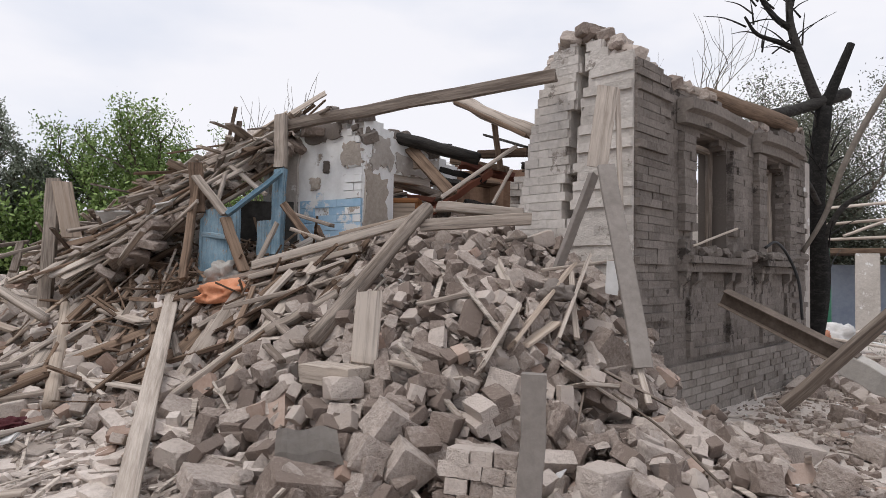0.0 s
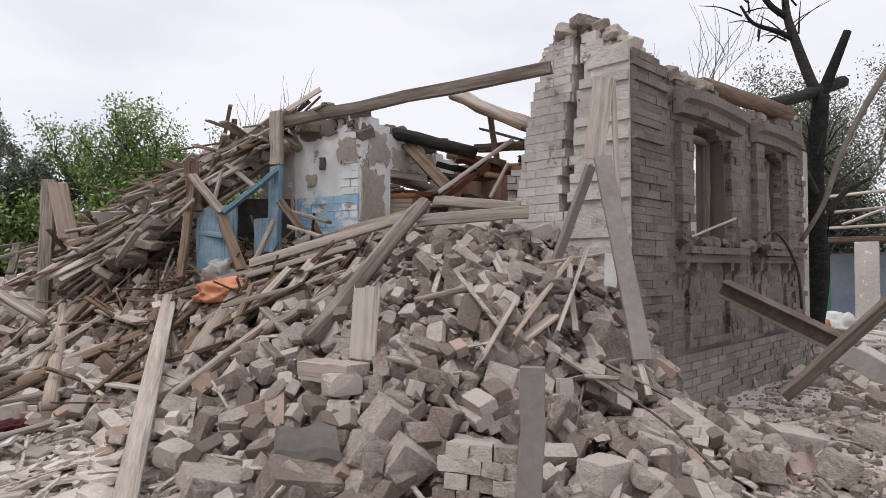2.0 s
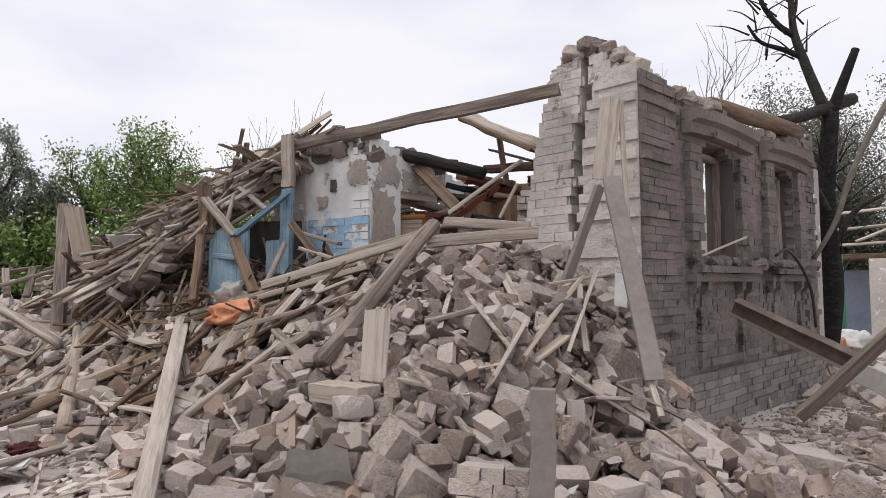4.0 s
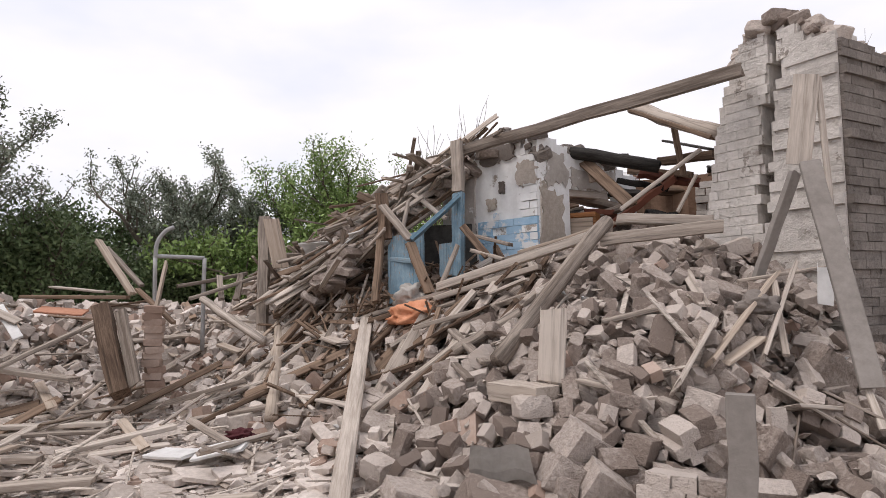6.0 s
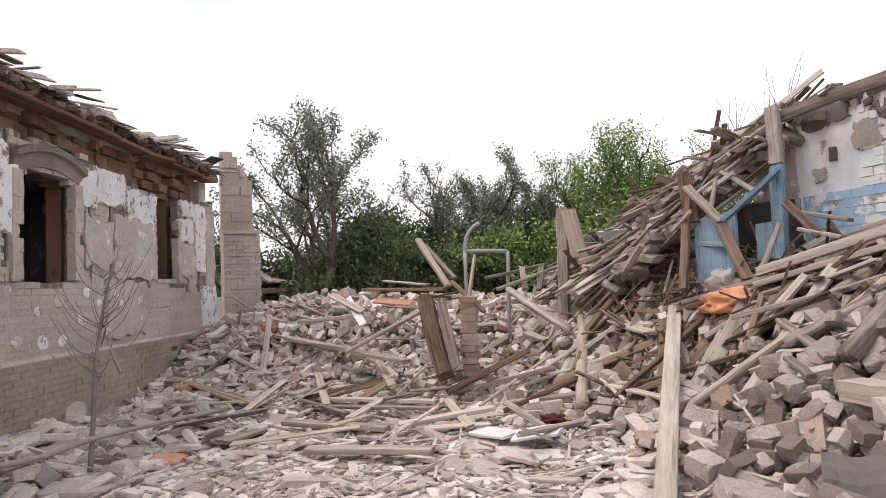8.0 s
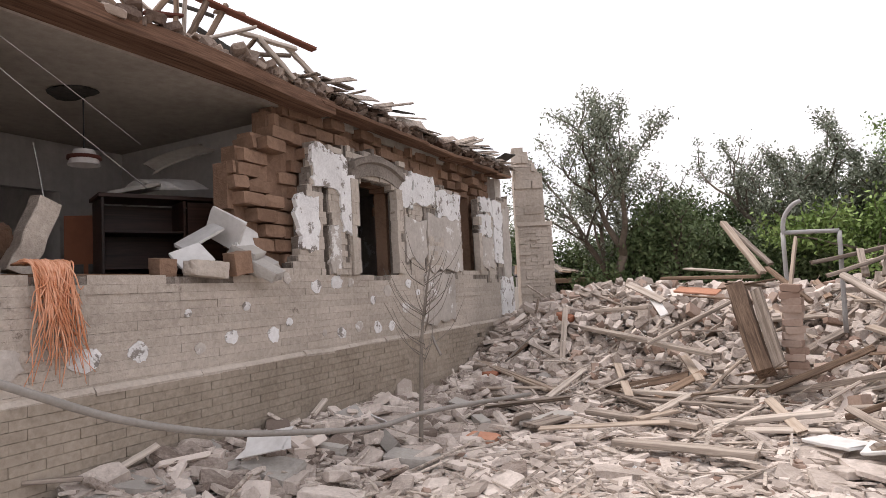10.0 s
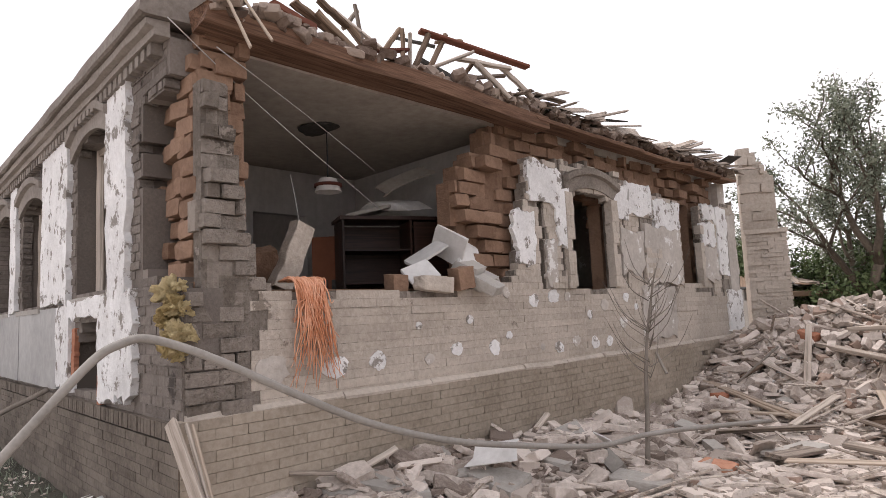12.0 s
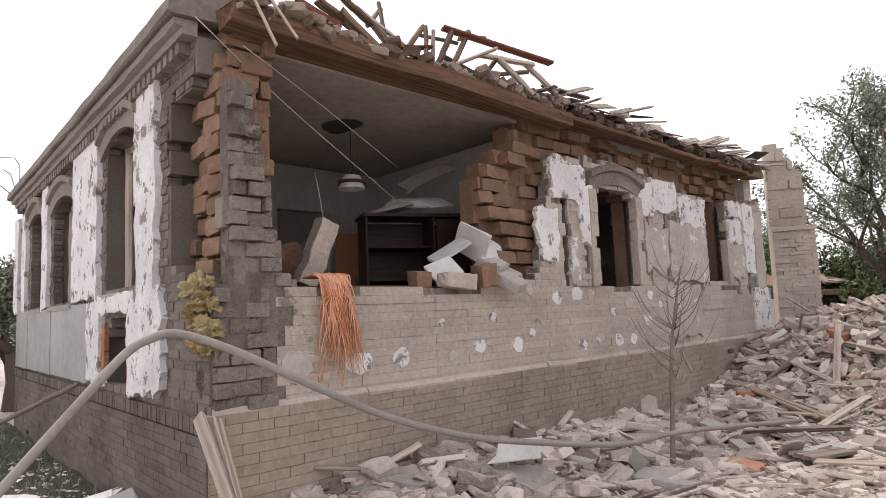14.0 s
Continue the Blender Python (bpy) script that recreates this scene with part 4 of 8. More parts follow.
# boards thrown about on the heap and in the yard
spots, rng = scatter(95, -10.5, 1.0, 3.6, 11.0, 24, lambda x, y: 1.0 if y > 6.2 or (x < -3.4 and y > 4) else 0.0)
for x, y in spots:
    length, w = rng.uniform(0.5, 1.5), rng.uniform(0.05, 0.14)
    a = rng.uniform(0, 6.283)
    dx, dy = math.cos(a) * length / 2, math.sin(a) * length / 2
    p = (x - dx, y - dy, height(x - dx, y - dy) + 0.12)
    q = (x + dx, y + dy, height(x + dx, y + dy) + rng.uniform(0.1, 0.3))
    if in_house(p[0], p[1]) or in_house(q[0], q[1]):
        continue
    timber("broken_board", p, q, w, rng.uniform(0.02, 0.045), ["wood", "wood_pale", "wood", "wood_fresh", "wood_brown"][int(rng.integers(5))], "broken dusty board lying among the bricks", roll=rng.normal(0, 20), splinter=0.6, group="broken boards")

# boards slid down the slope before the porch
rng = np.random.default_rng(26)
for i in range(58):
    x, y = rng.uniform(-5.2, -0.6), rng.uniform(6.0, 8.3)
    a = rng.normal(-2.2, 0.85)
    length, w = rng.uniform(0.5, 1.7), rng.uniform(0.05, 0.15)
    dx, dy = math.cos(a) * length / 2, math.sin(a) * length / 2
    p = (x - dx, y - dy, height(x - dx, y - dy) + rng.uniform(0.10, 0.30))
    q = (x + dx, y + dy, height(x + dx, y + dy) + rng.uniform(0.05, 0.2))
    timber("slid_board", p, q, w, rng.uniform(0.025, 0.07), ["wood", "wood_pale", "wood_brown", "wood", "wood_brown", "wood_brown"][int(rng.integers(6))], "broken grey-brown board slid down the slope", roll=rng.normal(0, 25), splinter=0.6, group="slid boards")

# the collapsed roof slope beside the porch
rng = np.random.default_rng(31)
hi0, hi1, lo0, lo1 = Vector((-1.65, 8.4, 3.7)), Vector((-2.9, 9.0, 3.45)), Vector((-4.0, 7.6, 1.7)), Vector((-6.2, 9.4, 1.75))
for i in range(170):
    u, v = rng.uniform(0, 1), rng.uniform(0, 1)
    top, low = hi0.lerp(hi1, u), lo0.lerp(lo1, u)
    c = top.lerp(low, v) + Vector((0, 0, rng.normal(0.0, 0.10)))
    d = (low - top).normalized()
    side = Vector((-d.y, d.x, 0)).normalized()
    ang = rng.normal(0, 26) if rng.random() < 0.72 else rng.normal(90, 25)
    w = d * math.cos(radians(ang)) + side * math.sin(radians(ang)) + Vector((0, 0, rng.normal(0.05, 0.08)))
    length = rng.uniform(0.7, 2.2)
    p, q = c - w * length / 2, c + w * length / 2
    timber("roof_batten", p, q, rng.uniform(0.03, 0.11), rng.uniform(0.015, 0.04), ["wood", "wood_pale", "wood_pale", "wood", "wood_brown", "wood_fresh"][int(rng.integers(6))], "grey broken batten of the collapsed roof slope", roll=rng.normal(0, 25), splinter=0.6, group="collapsed roof battens")
debris = Heap()
for i in range(260):
    u, v = rng.uniform(0, 1), rng.uniform(0, 1)
    c = hi0.lerp(hi1, u).lerp(lo0.lerp(lo1, u), v) + Vector((0, 0, rng.normal(-0.08, 0.06)))
    sz = rng.uniform(0.08, 0.30)
    debris.add(BROKEN[int(rng.integers(len(BROKEN)))], Matrix.Translation(c) @ pose(0, 0, 0, rng.uniform(-40, 40), rng.uniform(-40, 40), rng.uniform(0, 360)) @ Matrix.Diagonal((sz * 1.6, sz, sz * 0.4, 1)))
for i in range(16):
    u, v = rng.uniform(0, 1), rng.uniform(0.1, 0.95)
    c = hi0.lerp(hi1, u).lerp(lo0.lerp(lo1, u), v) + Vector((0, -0.06, 0.12))
    d = ((lo0.lerp(lo1, u) - hi0.lerp(hi1, u)).normalized() + Vector(rng.normal(0, 0.25, 3))) * rng.uniform(0.3, 0.7)
    timber("fallen_sheet", c - d / 2, c + d / 2, rng.uniform(0.2, 0.42), 0.02, ["wood_pale", "plaster", "white_sheet", "concrete"][i % 4], "pale broken board sheet on the collapsed roof slope", roll=rng.normal(0, 18), splinter=0.25, group="fallen sheets")
debris.build("roof_clay_debris", "rubble", label="dusty clay lumps and slates fallen from the roof", category="rubble")

# ---- trees and far things ----
def tree(name, x, y, z, high, spread, leaf, label, seed, leaves=5000, trunk=0.16, leaf_size=0.11, bare=0.0, fork=0.3, sparse=1.0, mat="bark"):
    rng = np.random.default_rng(seed)
    root = empty(name, x, y, z)
    tagged(root, label, "tree")
    wood, tips = Heap(), []

    def limb(p, d, length, r, level):
        pts, q = [p], p.copy()
        dd = d.copy()
        n = 5
        for i in range(n):
            dd = (dd + Vector(rng.normal(0, 0.16, 3)) + Vector((0, 0, 0.06))).normalized()
            q = q + dd * (length / n)
            pts.append(q.copy())
            if level >= 2:
                tips.append((q.copy(), level))
        wood.add(tube_shape(pts, [r * (1 - 0.55 * i / n) for i in range(n + 1)], 6 if level < 2 else 4), Matrix.Identity(4))
        if level >= 3:
            return
        kids = (5, 5, 4)[level]
        for k in range(kids):
            at = pts[-1] if k == 0 else pts[int(rng.integers(2, n + 1))]
            a = rng.uniform(0, 6.283)
            out = Vector((math.cos(a), math.sin(a), 0))
            nd = (dd * 0.55 + out * rng.uniform(0.5, 1.0) * spread + Vector((0, 0, rng.uniform(0.0, 0.5)))).normalized()
            limb(at, nd, length * rng.uniform(0.55, 0.8), r * 0.42, level + 1)

    limb(Vector((0, 0, -0.2)), Vector((rng.normal(0, 0.08), rng.normal(0, 0.08), 1)), high * fork, trunk, 0)
    top = max(t[0].z for t in tips)
    k = high / top
    wv = np.concatenate(wood.verts) * k
    mesh_object("trunk", wv, wood.faces, mat, root, smooth=True)
    if leaves:
        pick = rng.integers(len(tips), size=leaves)
        base = np.array([t[0][:] for t in tips])[pick] * k
        keep = rng.random(len(tips))[pick] > bare
        cen = (base + rng.normal(0, 0.16 * sparse * high / 5, (leaves, 3)))[keep]
        n = len(cen)
        a = rng.normal(0, 1, (n, 3))
        a /= np.linalg.norm(a, axis=1)[:, None]
        b = np.cross(a, rng.normal(0, 1, (n, 3)))
        b /= np.linalg.norm(b, axis=1)[:, None]
        ls = leaf_size * rng.uniform(0.6, 1.3, (n, 1))
        v = np.stack([cen - a * ls, cen + b * ls * 0.45, cen + a * ls, cen - b * ls * 0.45], 1).reshape(-1, 3)
        f = np.arange(n * 4).reshape(-1, 4)
        mesh_object("crown", v.tolist(), f.tolist(), leaf, root)
    return root


def by_bearing(deg, dist):
    return -math.sin(radians(deg)) * dist, math.cos(radians(deg)) * dist


GREY = "grey-green dusty garden tree with thin airy crown"
GREEN = "fresh green leafy tree behind the ruins"
DARK = "dark green dense bush behind the rubble"
for deg, dist, high, spread, leaf, label, n, sz, sparse in (
        (52.5, 19, 7.0, 0.75, "leaf_dusty", GREY, 26000, 0.05, 0.5),
        (40.5, 21, 6.4, 0.8, "leaf_dusty", GREY, 26000, 0.05, 0.5),
        (35.0, 21, 5.4, 0.8, "leaf_dusty", GREY, 26000, 0.05, 0.5),
        (26.5, 20, 5.6, 0.8, "leaf_green", GREEN, 24000, 0.05, 0.8),
        (22.5, 20, 6.0, 0.7, "leaf_green", GREEN, 24000, 0.05, 0.8),
        (17.5, 24, 6.6, 0.8, "leaf_green", GREEN, 20000, 0.052, 0.8),
        (30.5, 22, 5.2, 0.9, "leaf_dusty", GREY, 26000, 0.05, 0.5)):
    tx, ty = by_bearing(deg, dist)
    tree("tree", tx, ty, 0.0, high, spread, leaf, label, int(deg * 10), n, 0.17, sz, sparse=sparse, bare=0.36 if leaf == "leaf_dusty" else 0.15)
for deg, dist, high in ((57, 22, 3.6), (53.5, 20, 3.4), (49.5, 19, 3.9), (46, 19, 4.1), (43.5, 21, 3.2), (38, 20, 3.0), (34.5, 19, 2.9), (31, 19, 3.6), (28, 19, 4.0), (24, 19, 4.2), (20, 20, 4.4), (66, 27, 5.5), (71, 30, 5.0), (47, 24, 4.4), (41, 24, 4.0), (50.5, 24, 4.6), (44, 23, 4.6), (36.5, 23, 4.2), (33, 22, 4.4), (60, 24, 4.2), (-28.5, 27, 4.6), (-31.5, 28, 5.0), (-34.5, 27, 4.8), (-38, 27, 4.8)):
    tx, ty = by_bearing(deg, dist)
    tree("bush", tx, ty, 0.0, high, 1.0, "leaf_dark" if deg > 32 else ("needle" if deg < 0 else "leaf_green"), DARK, int(abs(deg) * 7), 9500, 0.09, 0.072, fork=0.22, sparse=1.4)
for deg, dist, high in ((-26.5, 25, 8.0), (-30.0, 27, 9.2), (-33.5, 30, 9.6), (-37.5, 29, 8.8), (-42, 30, 8.0)):
    tx, ty = by_bearing(deg, dist)
    tree("conifer", tx, ty, 0.0, high, 0.6, "needle", "dark dusty spruce behind the house", int(-deg * 9), 22000, 0.2, 0.055, fork=0.5, sparse=1.1, bare=0.15)
for deg, dist, high in ((12.5, 14.5, 6.1), (15.5, 15.0, 5.6), (-19, 17, 8.0), (-21.5, 18, 7.6)):
    tx, ty = by_bearing(deg, dist)
    tree("bare_tree", tx, ty, 0.0, high, 0.5, "leaf_dark", "thin leafless tree behind the ruin", int(abs(deg) * 17 + 900), 0, 0.07)
for deg, dist, high, n in ((121, 17, 3.4, 6000), (117, 26, 3.6, 6000), (126, 22, 3.4, 6000), (76, 40, 6.0, 4000), (62, 34, 5.5, 5000), (10, 32, 6.0, 4000), (-14, 34, 6.0, 3000), (-24, 30, 6.5, 3000)):
    tx, ty = by_bearing(deg, dist)
    tree("tree", tx, ty, 0.0, high, 0.8, "leaf_dusty", GREY, int(abs(deg) * 3 + 400), 2 * n, 0.14, 0.06, sparse=1.1)

# ---- timbers, boards and posts ----
timber("roof_beam", (-2.04, 8.04, 3.51), (1.21, 6.88, 3.87), 0.16, 0.13, "wood", "long grey wall-plate beam bridging the broken house", roll=10)
timber("roof_log", (0.17, 8.33, 3.96), (1.07, 7.45, 3.32), 0.17, 0.17, "wood", "weathered round log hanging over the broken room", log=True, splinter=0.08)
timber("roof_board", (0.14, 8.23, 3.9), (0.98, 7.45, 3.3), 0.12, 0.05, "wood_brown", "dark board under the hanging log")
timber("prop_stick", (0.63, 8.14, 3.62), (0.72, 8.16, 3.02), 0.07, 0.07, "wood_brown", "short dark prop under the roof log")
timber("charred_beam", (-1.13, 8.54, 3.62), (0.47, 8.35, 3.19), 0.17, 0.17, "charred", "charred black roof beam above the broken room", log=True)
timber("charred_beam", (-1.04, 8.74, 3.48), (0.1, 8.85, 3.43), 0.1, 0.08, "charred", "charred black roof beam above the broken room")
timber("roof_board", (-0.48, 8.55, 3.36), (0.1, 7.97, 2.66), 0.16, 0.05, "wood_brown", "split brown roof board leaning in the broken room", roll=40)
timber("roof_board", (-0.41, 8.64, 3.43), (-0.37, 8.56, 3.07), 0.1, 0.05, "wood_fresh", "split brown roof board leaning in the broken room")
timber("roof_board", (-0.04, 7.77, 2.6), (0.89, 7.85, 3.27), 0.06, 0.05, "wood_pale", "thin pale board leaning in the broken room")
timber("roof_board", (0.58, 7.58, 2.51), (0.8, 7.56, 2.93), 0.06, 0.04, "wood_pale", "thin pale board leaning in the broken room")
timber("roof_board", (0.48, 8.55, 3.28), (1.08, 7.95, 3.22), 0.14, 0.1, "wood_brown", "broken brown roof timber lying on the wall top")
timber("roof_board", (0.1, 8.85, 3.24), (0.84, 8.36, 3.06), 0.12, 0.08, "wood_brown", "broken brown roof timber lying on the wall top")
timber("roof_board", (-0.05, 8.86, 3.12), (0.55, 8.46, 2.92), 0.12, 0.08, "charred", "charred broken roof timber")
timber("roof_board", (0.56, 8.74, 3.59), (1.07, 8.15, 3.31), 0.14, 0.03, "charred", "charred broken roof timber")
timber("wall_board", (1.57, 6.09, 3.52), (1.46, 6.07, 2.71), 0.2, 0.035, "wood_pale", "pale plank leaning against the cracked house corner", roll=-2, splinter=0.1)
timber("wall_board", (1.67, 6.14, 3.5), (1.69, 6.0, 1.78), 0.05, 0.035, "wood_pale", "narrow lath leaning against the house corner", roll=-22, splinter=0.2)
timber("wall_board", (1.51, 5.92, 2.72), (1.65, 5.23, 0.93), 0.16, 0.05, "post_paint", "long grey plank leaning on the house corner", roll=14, splinter=0.1)
timber("wall_board", (1.45, 6.12, 2.68), (1.12, 6.3, 1.71), 0.12, 0.05, "post_paint", "grey brace board against the pale wall", roll=20)
timber("wall_board", (1.19, 5.86, 1.77), (0.52, 4.8, 1.15), 0.13, 0.03, "wood_fresh", "fresh pale split board on the rubble", roll=40)
timber("wall_board", (0.59, 5.06, 1.42), (0.27, 4.56, 1.0), 0.2, 0.03, "wood_pale", "wide pale board on the rubble", roll=50)
timber("wall_board", (1.35, 5.9, 1.85), (0.91, 5.07, 1.14), 0.12, 0.03, "wood_pale", "pale board leaning on the rubble", roll=60)
timber("wall_board", (0.94, 5.26, 1.29), (0.62, 4.87, 1.14), 0.1, 0.03, "wood_fresh", "short fresh board on the rubble")
timber("wall_board", (1.14, 5.7, 1.72), (1.1, 5.22, 1.16), 0.05, 0.03, "wood", "thin lath standing in the rubble")
timber("wall_board", (1.62, 6.05, 1.89), (1.59, 6.01, 1.47), 0.12, 0.02, "white_sheet", "pale torn sheet hanging on the wall", roll=3, splinter=1.2)
timber("wall_board", (1.63, 5.33, 0.97), (1.64, 5.04, 0.68), 0.05, 0.03, "wood_pale", "thin pale lath at the foot of the wall")
timber("lath", (0.9, 5.9, 1.72), (1.68, 6.2, 1.83), 0.04, 0.03, "wood", "thin grey lath leaning on rubble")
timber("plywood_sheet", (0.8, 4.96, 1.09), (1.37, 5.11, 0.73), 0.34, 0.02, "wood_pale", "torn plywood sheet on the rubble", roll=12, splinter=0.5)
timber("plywood_sheet", (1.3, 5.27, 0.92), (2.01, 5.14, 0.56), 0.25, 0.02, "wood", "torn plywood sheet on the rubble", roll=-8, splinter=0.5)
timber("plywood_sheet", (0.93, 4.82, 0.86), (1.62, 5.4, 0.73), 0.25, 0.03, "wood_pale", "torn plywood sheet on the rubble", roll=-15, splinter=0.5)
timber("standing_post", (0.51, 3.57, 1.14), (0.5, 3.56, 0.09), 0.14, 0.1, "post_paint", "grey squared post standing in the rubble", roll=8, splinter=0.05)
timber("standing_board", (-0.54, 4.76, 1.57), (-0.58, 4.75, 0.96), 0.2, 0.03, "wood_pale", "pale split board standing upright in the rubble", roll=8, splinter=0.3)
timber("standing_board", (-0.56, 4.73, 1.0), (-0.57, 4.67, 0.42), 0.09, 0.03, "wood_pale", "narrow lower end of the split board", roll=8, splinter=0.3)
timber("long_plank", (-3.12, 7.36, 1.37), (-1.86, 3.75, 0.19), 0.15, 0.035, "wood_pale", "long pale plank lying down the rubble slope", roll=0)
timber("log", (-0.17, 6.58, 2.38), (-1.06, 5.14, 1.09), 0.15, 0.15, "wood", "weathered round log lying down the heap", log=True)
timber("beam", (-2.12, 7.1, 1.73), (-0.12, 6.68, 2.29), 0.14, 0.09, "wood_pale", "long pale beam lying across the heap")
timber("beam", (-2.14, 7.01, 1.59), (-0.87, 6.8, 1.93), 0.14, 0.06, "wood", "grey beam lying across the heap")
timber("beam", (-1.52, 7.59, 2.02), (-0.56, 7.39, 2.22), 0.08, 0.06, "wood", "grey beam lying across the heap")
timber("beam", (-0.25, 6.49, 2.16), (0.89, 6.39, 2.24), 0.12, 0.12, "wood", "thick beam on top of the heap")
timber("beam", (-0.11, 6.78, 2.39), (0.85, 6.68, 2.32), 0.22, 0.1, "wood_pale", "thick pale beam on top of the heap")
timber("beam", (-1.25, 7.59, 2.12), (-0.1, 7.38, 2.41), 0.06, 0.04, "wood_fresh", "thin board on the heap")
timber("board", (-0.22, 5.21, 1.42), (0.23, 5.29, 1.52), 0.09, 0.04, "wood", "short board on the brick heap")
timber("board", (0.49, 6.04, 1.84), (0.58, 5.39, 1.53), 0.09, 0.02, "wood_pale", "pale splinter of board on the brick heap")
timber("board", (0.2, 6.31, 1.93), (0.86, 6.63, 2.07), 0.05, 0.04, "wood", "lath on the brick heap")
timber("board", (-1.73, 6.23, 1.29), (-1.18, 5.29, 1.07), 0.09, 0.04, "wood", "short board on the brick heap")
timber("board", (-2.3, 6.53, 1.16), (-2.36, 5.63, 0.62), 0.14, 0.05, "wood", "rough board on the brick heap")
timber("board", (-1.54, 5.95, 1.23), (-2.31, 5.45, 0.59), 0.09, 0.05, "wood", "long rough board on the brick heap")
timber("board", (-1.61, 5.83, 1.13), (-2.2, 5.53, 0.64), 0.06, 0.04, "wood_brown", "long dark lath on the brick heap")
timber("log", (-0.96, 5.92, 1.48), (-1.6, 5.79, 1.11), 0.12, 0.11, "wood", "short rotten log on the heap", log=True)
timber("board", (-0.77, 6.45, 1.75), (-1.16, 5.86, 1.37), 0.08, 0.05, "wood", "broken board on the heap")
timber("board", (-1.54, 7.69, 2.22), (-1.18, 7.2, 1.68), 0.07, 0.05, "wood_brown", "broken lath on the heap")
timber("board", (-1.2, 7.5, 1.95), (-1.42, 7.01, 1.4), 0.06, 0.05, "wood_brown", "broken lath on the heap")
timber("board", (-3.46, 6.26, 0.59), (-2.62, 5.76, 0.59), 0.12, 0.03, "wood_pale", "short pale board on the rubble")
timber("board", (-4.32, 6.96, 0.79), (-3.79, 7.24, 1.02), 0.1, 0.06, "wood_fresh", "brown board end on the rubble")
timber("log", (-4.55, 7.73, 1.22), (-3.57, 5.86, 0.41), 0.14, 0.13, "wood_fresh", "split brown log lying down the rubble", log=True)
timber("board", (-3.64, 6.42, 0.62), (-3.07, 5.84, 0.52), 0.04, 0.03, "wood_pale", "thin pale lath on the rubble")
timber("board", (-5.81, 8.69, 1.34), (-4.69, 7.59, 1.09), 0.14, 0.05, "wood_pale", "pale board on the rubble")
timber("board", (-3.48, 7.25, 1.13), (-3.28, 6.56, 0.72), 0.09, 0.04, "wood", "short grey board on the rubble")
timber("board", (-1.54, 5.59, 1.03), (-1.29, 5.17, 0.95), 0.07, 0.04, "wood", "short grey board on the rubble")
timber("board", (-0.38, 4.66, 1.04), (-0.08, 4.53, 1.0), 0.09, 0.04, "wood", "short grey board on the rubble")
timber("board", (-1.04, 4.89, 0.93), (-0.57, 4.6, 0.93), 0.22, 0.14, "wood", "thick dark block of timber in the heap")
timber("standing_post", (-5.09, 8.26, 2.82), (-4.94, 7.92, 1.09), 0.15, 0.12, "wood", "tall grey-green post leaning in the rubble", roll=-12, splinter=0.05)
timber("standing_board", (-4.96, 8.21, 2.78), (-4.73, 8.09, 2.05), 0.24, 0.03, "wood_fresh", "pale board nailed to the tall post", roll=12, splinter=0.05)
timber("log", (-4.7, 7.81, 1.39), (-3.76, 8.0, 1.74), 0.13, 0.12, "wood_brown", "dark bent log on the debris", log=True, bend=0.06)
timber("log", (-3.79, 8.0, 1.71), (-3.38, 8.19, 1.98), 0.11, 0.1, "wood_brown", "dark bent log on the debris", log=True)
timber("porch_post", (-2.04, 7.84, 3.61), (-2.01, 7.76, 2.92), 0.13, 0.12, "wood", "old door post with worn paint", roll=15)
timber("porch_post", (-2.01, 7.76, 2.92), (-1.99, 7.6, 1.84), 0.13, 0.12, "blue_wood", "blue painted door post", roll=15)
timber("porch_board", (-1.96, 7.66, 2.87), (-2.53, 7.38, 2.31), 0.13, 0.05, "blue_wood", "faded blue board fallen across the porch", roll=15)
timber("porch_board", (-2.98, 7.56, 2.8), (-2.53, 7.38, 2.31), 0.11, 0.05, "wood", "grey board of the collapsed porch", roll=15)
timber("porch_board", (-2.55, 7.38, 2.29), (-2.25, 7.2, 1.65), 0.12, 0.06, "wood_brown", "brown board of the collapsed porch", roll=15)
timber("porch_board", (-3.06, 7.76, 3.0), (-2.93, 7.58, 2.33), 0.17, 0.06, "wood_brown", "dark torn board of the collapsed porch", roll=15)
timber("porch_board", (-3.0, 7.67, 2.68), (-2.95, 7.21, 1.56), 0.09, 0.07, "wood_brown", "dark brown post of the collapsed porch", roll=15)
timber("porch_board", (-1.94, 7.38, 2.23), (-2.11, 7.1, 1.68), 0.08, 0.06, "wood", "grey board of the collapsed porch", roll=40)
timber("porch_board", (-1.9, 7.48, 2.47), (-1.53, 7.19, 2.06), 0.09, 0.04, "wood_brown", "broken brown board by the porch", roll=40)
timber("porch_board", (-1.84, 7.48, 2.37), (-1.27, 7.29, 2.2), 0.12, 0.04, "wood", "broken grey board by the porch")
timber("porch_board", (-1.75, 7.29, 2.16), (-1.34, 7.19, 2.03), 0.1, 0.04, "wood", "broken grey board by the porch")
timber("porch_board", (-2.68, 7.86, 2.99), (-2.16, 7.67, 2.59), 0.06, 0.05, "wood_pale", "thin pale lath of the collapsed porch")
timber("porch_board", (-2.85, 7.77, 2.7), (-2.47, 7.76, 2.91), 0.05, 0.05, "wood_pale", "thin pale lath of the collapsed porch")
timber("porch_board", (-2.68, 7.76, 2.87), (-2.74, 7.68, 2.48), 0.05, 0.04, "wood_pale", "thin pale lath of the collapsed porch")
timber("porch_board", (-3.04, 7.58, 2.23), (-2.39, 7.87, 2.72), 0.05, 0.05, "wood", "thin lath of the collapsed porch")
sag = tagged(empty("steel_beam"), "brown rusty steel channel sagging from the wall", "beam")
sag.matrix_basis = along((3.08, 7.01, 1.47), (3.95, 6.18, 0.90), 12)
box_part("web", (0.0, -0.012, -0.075), (1.38, 0.012, 0.075), "steel", sag, 0.003)
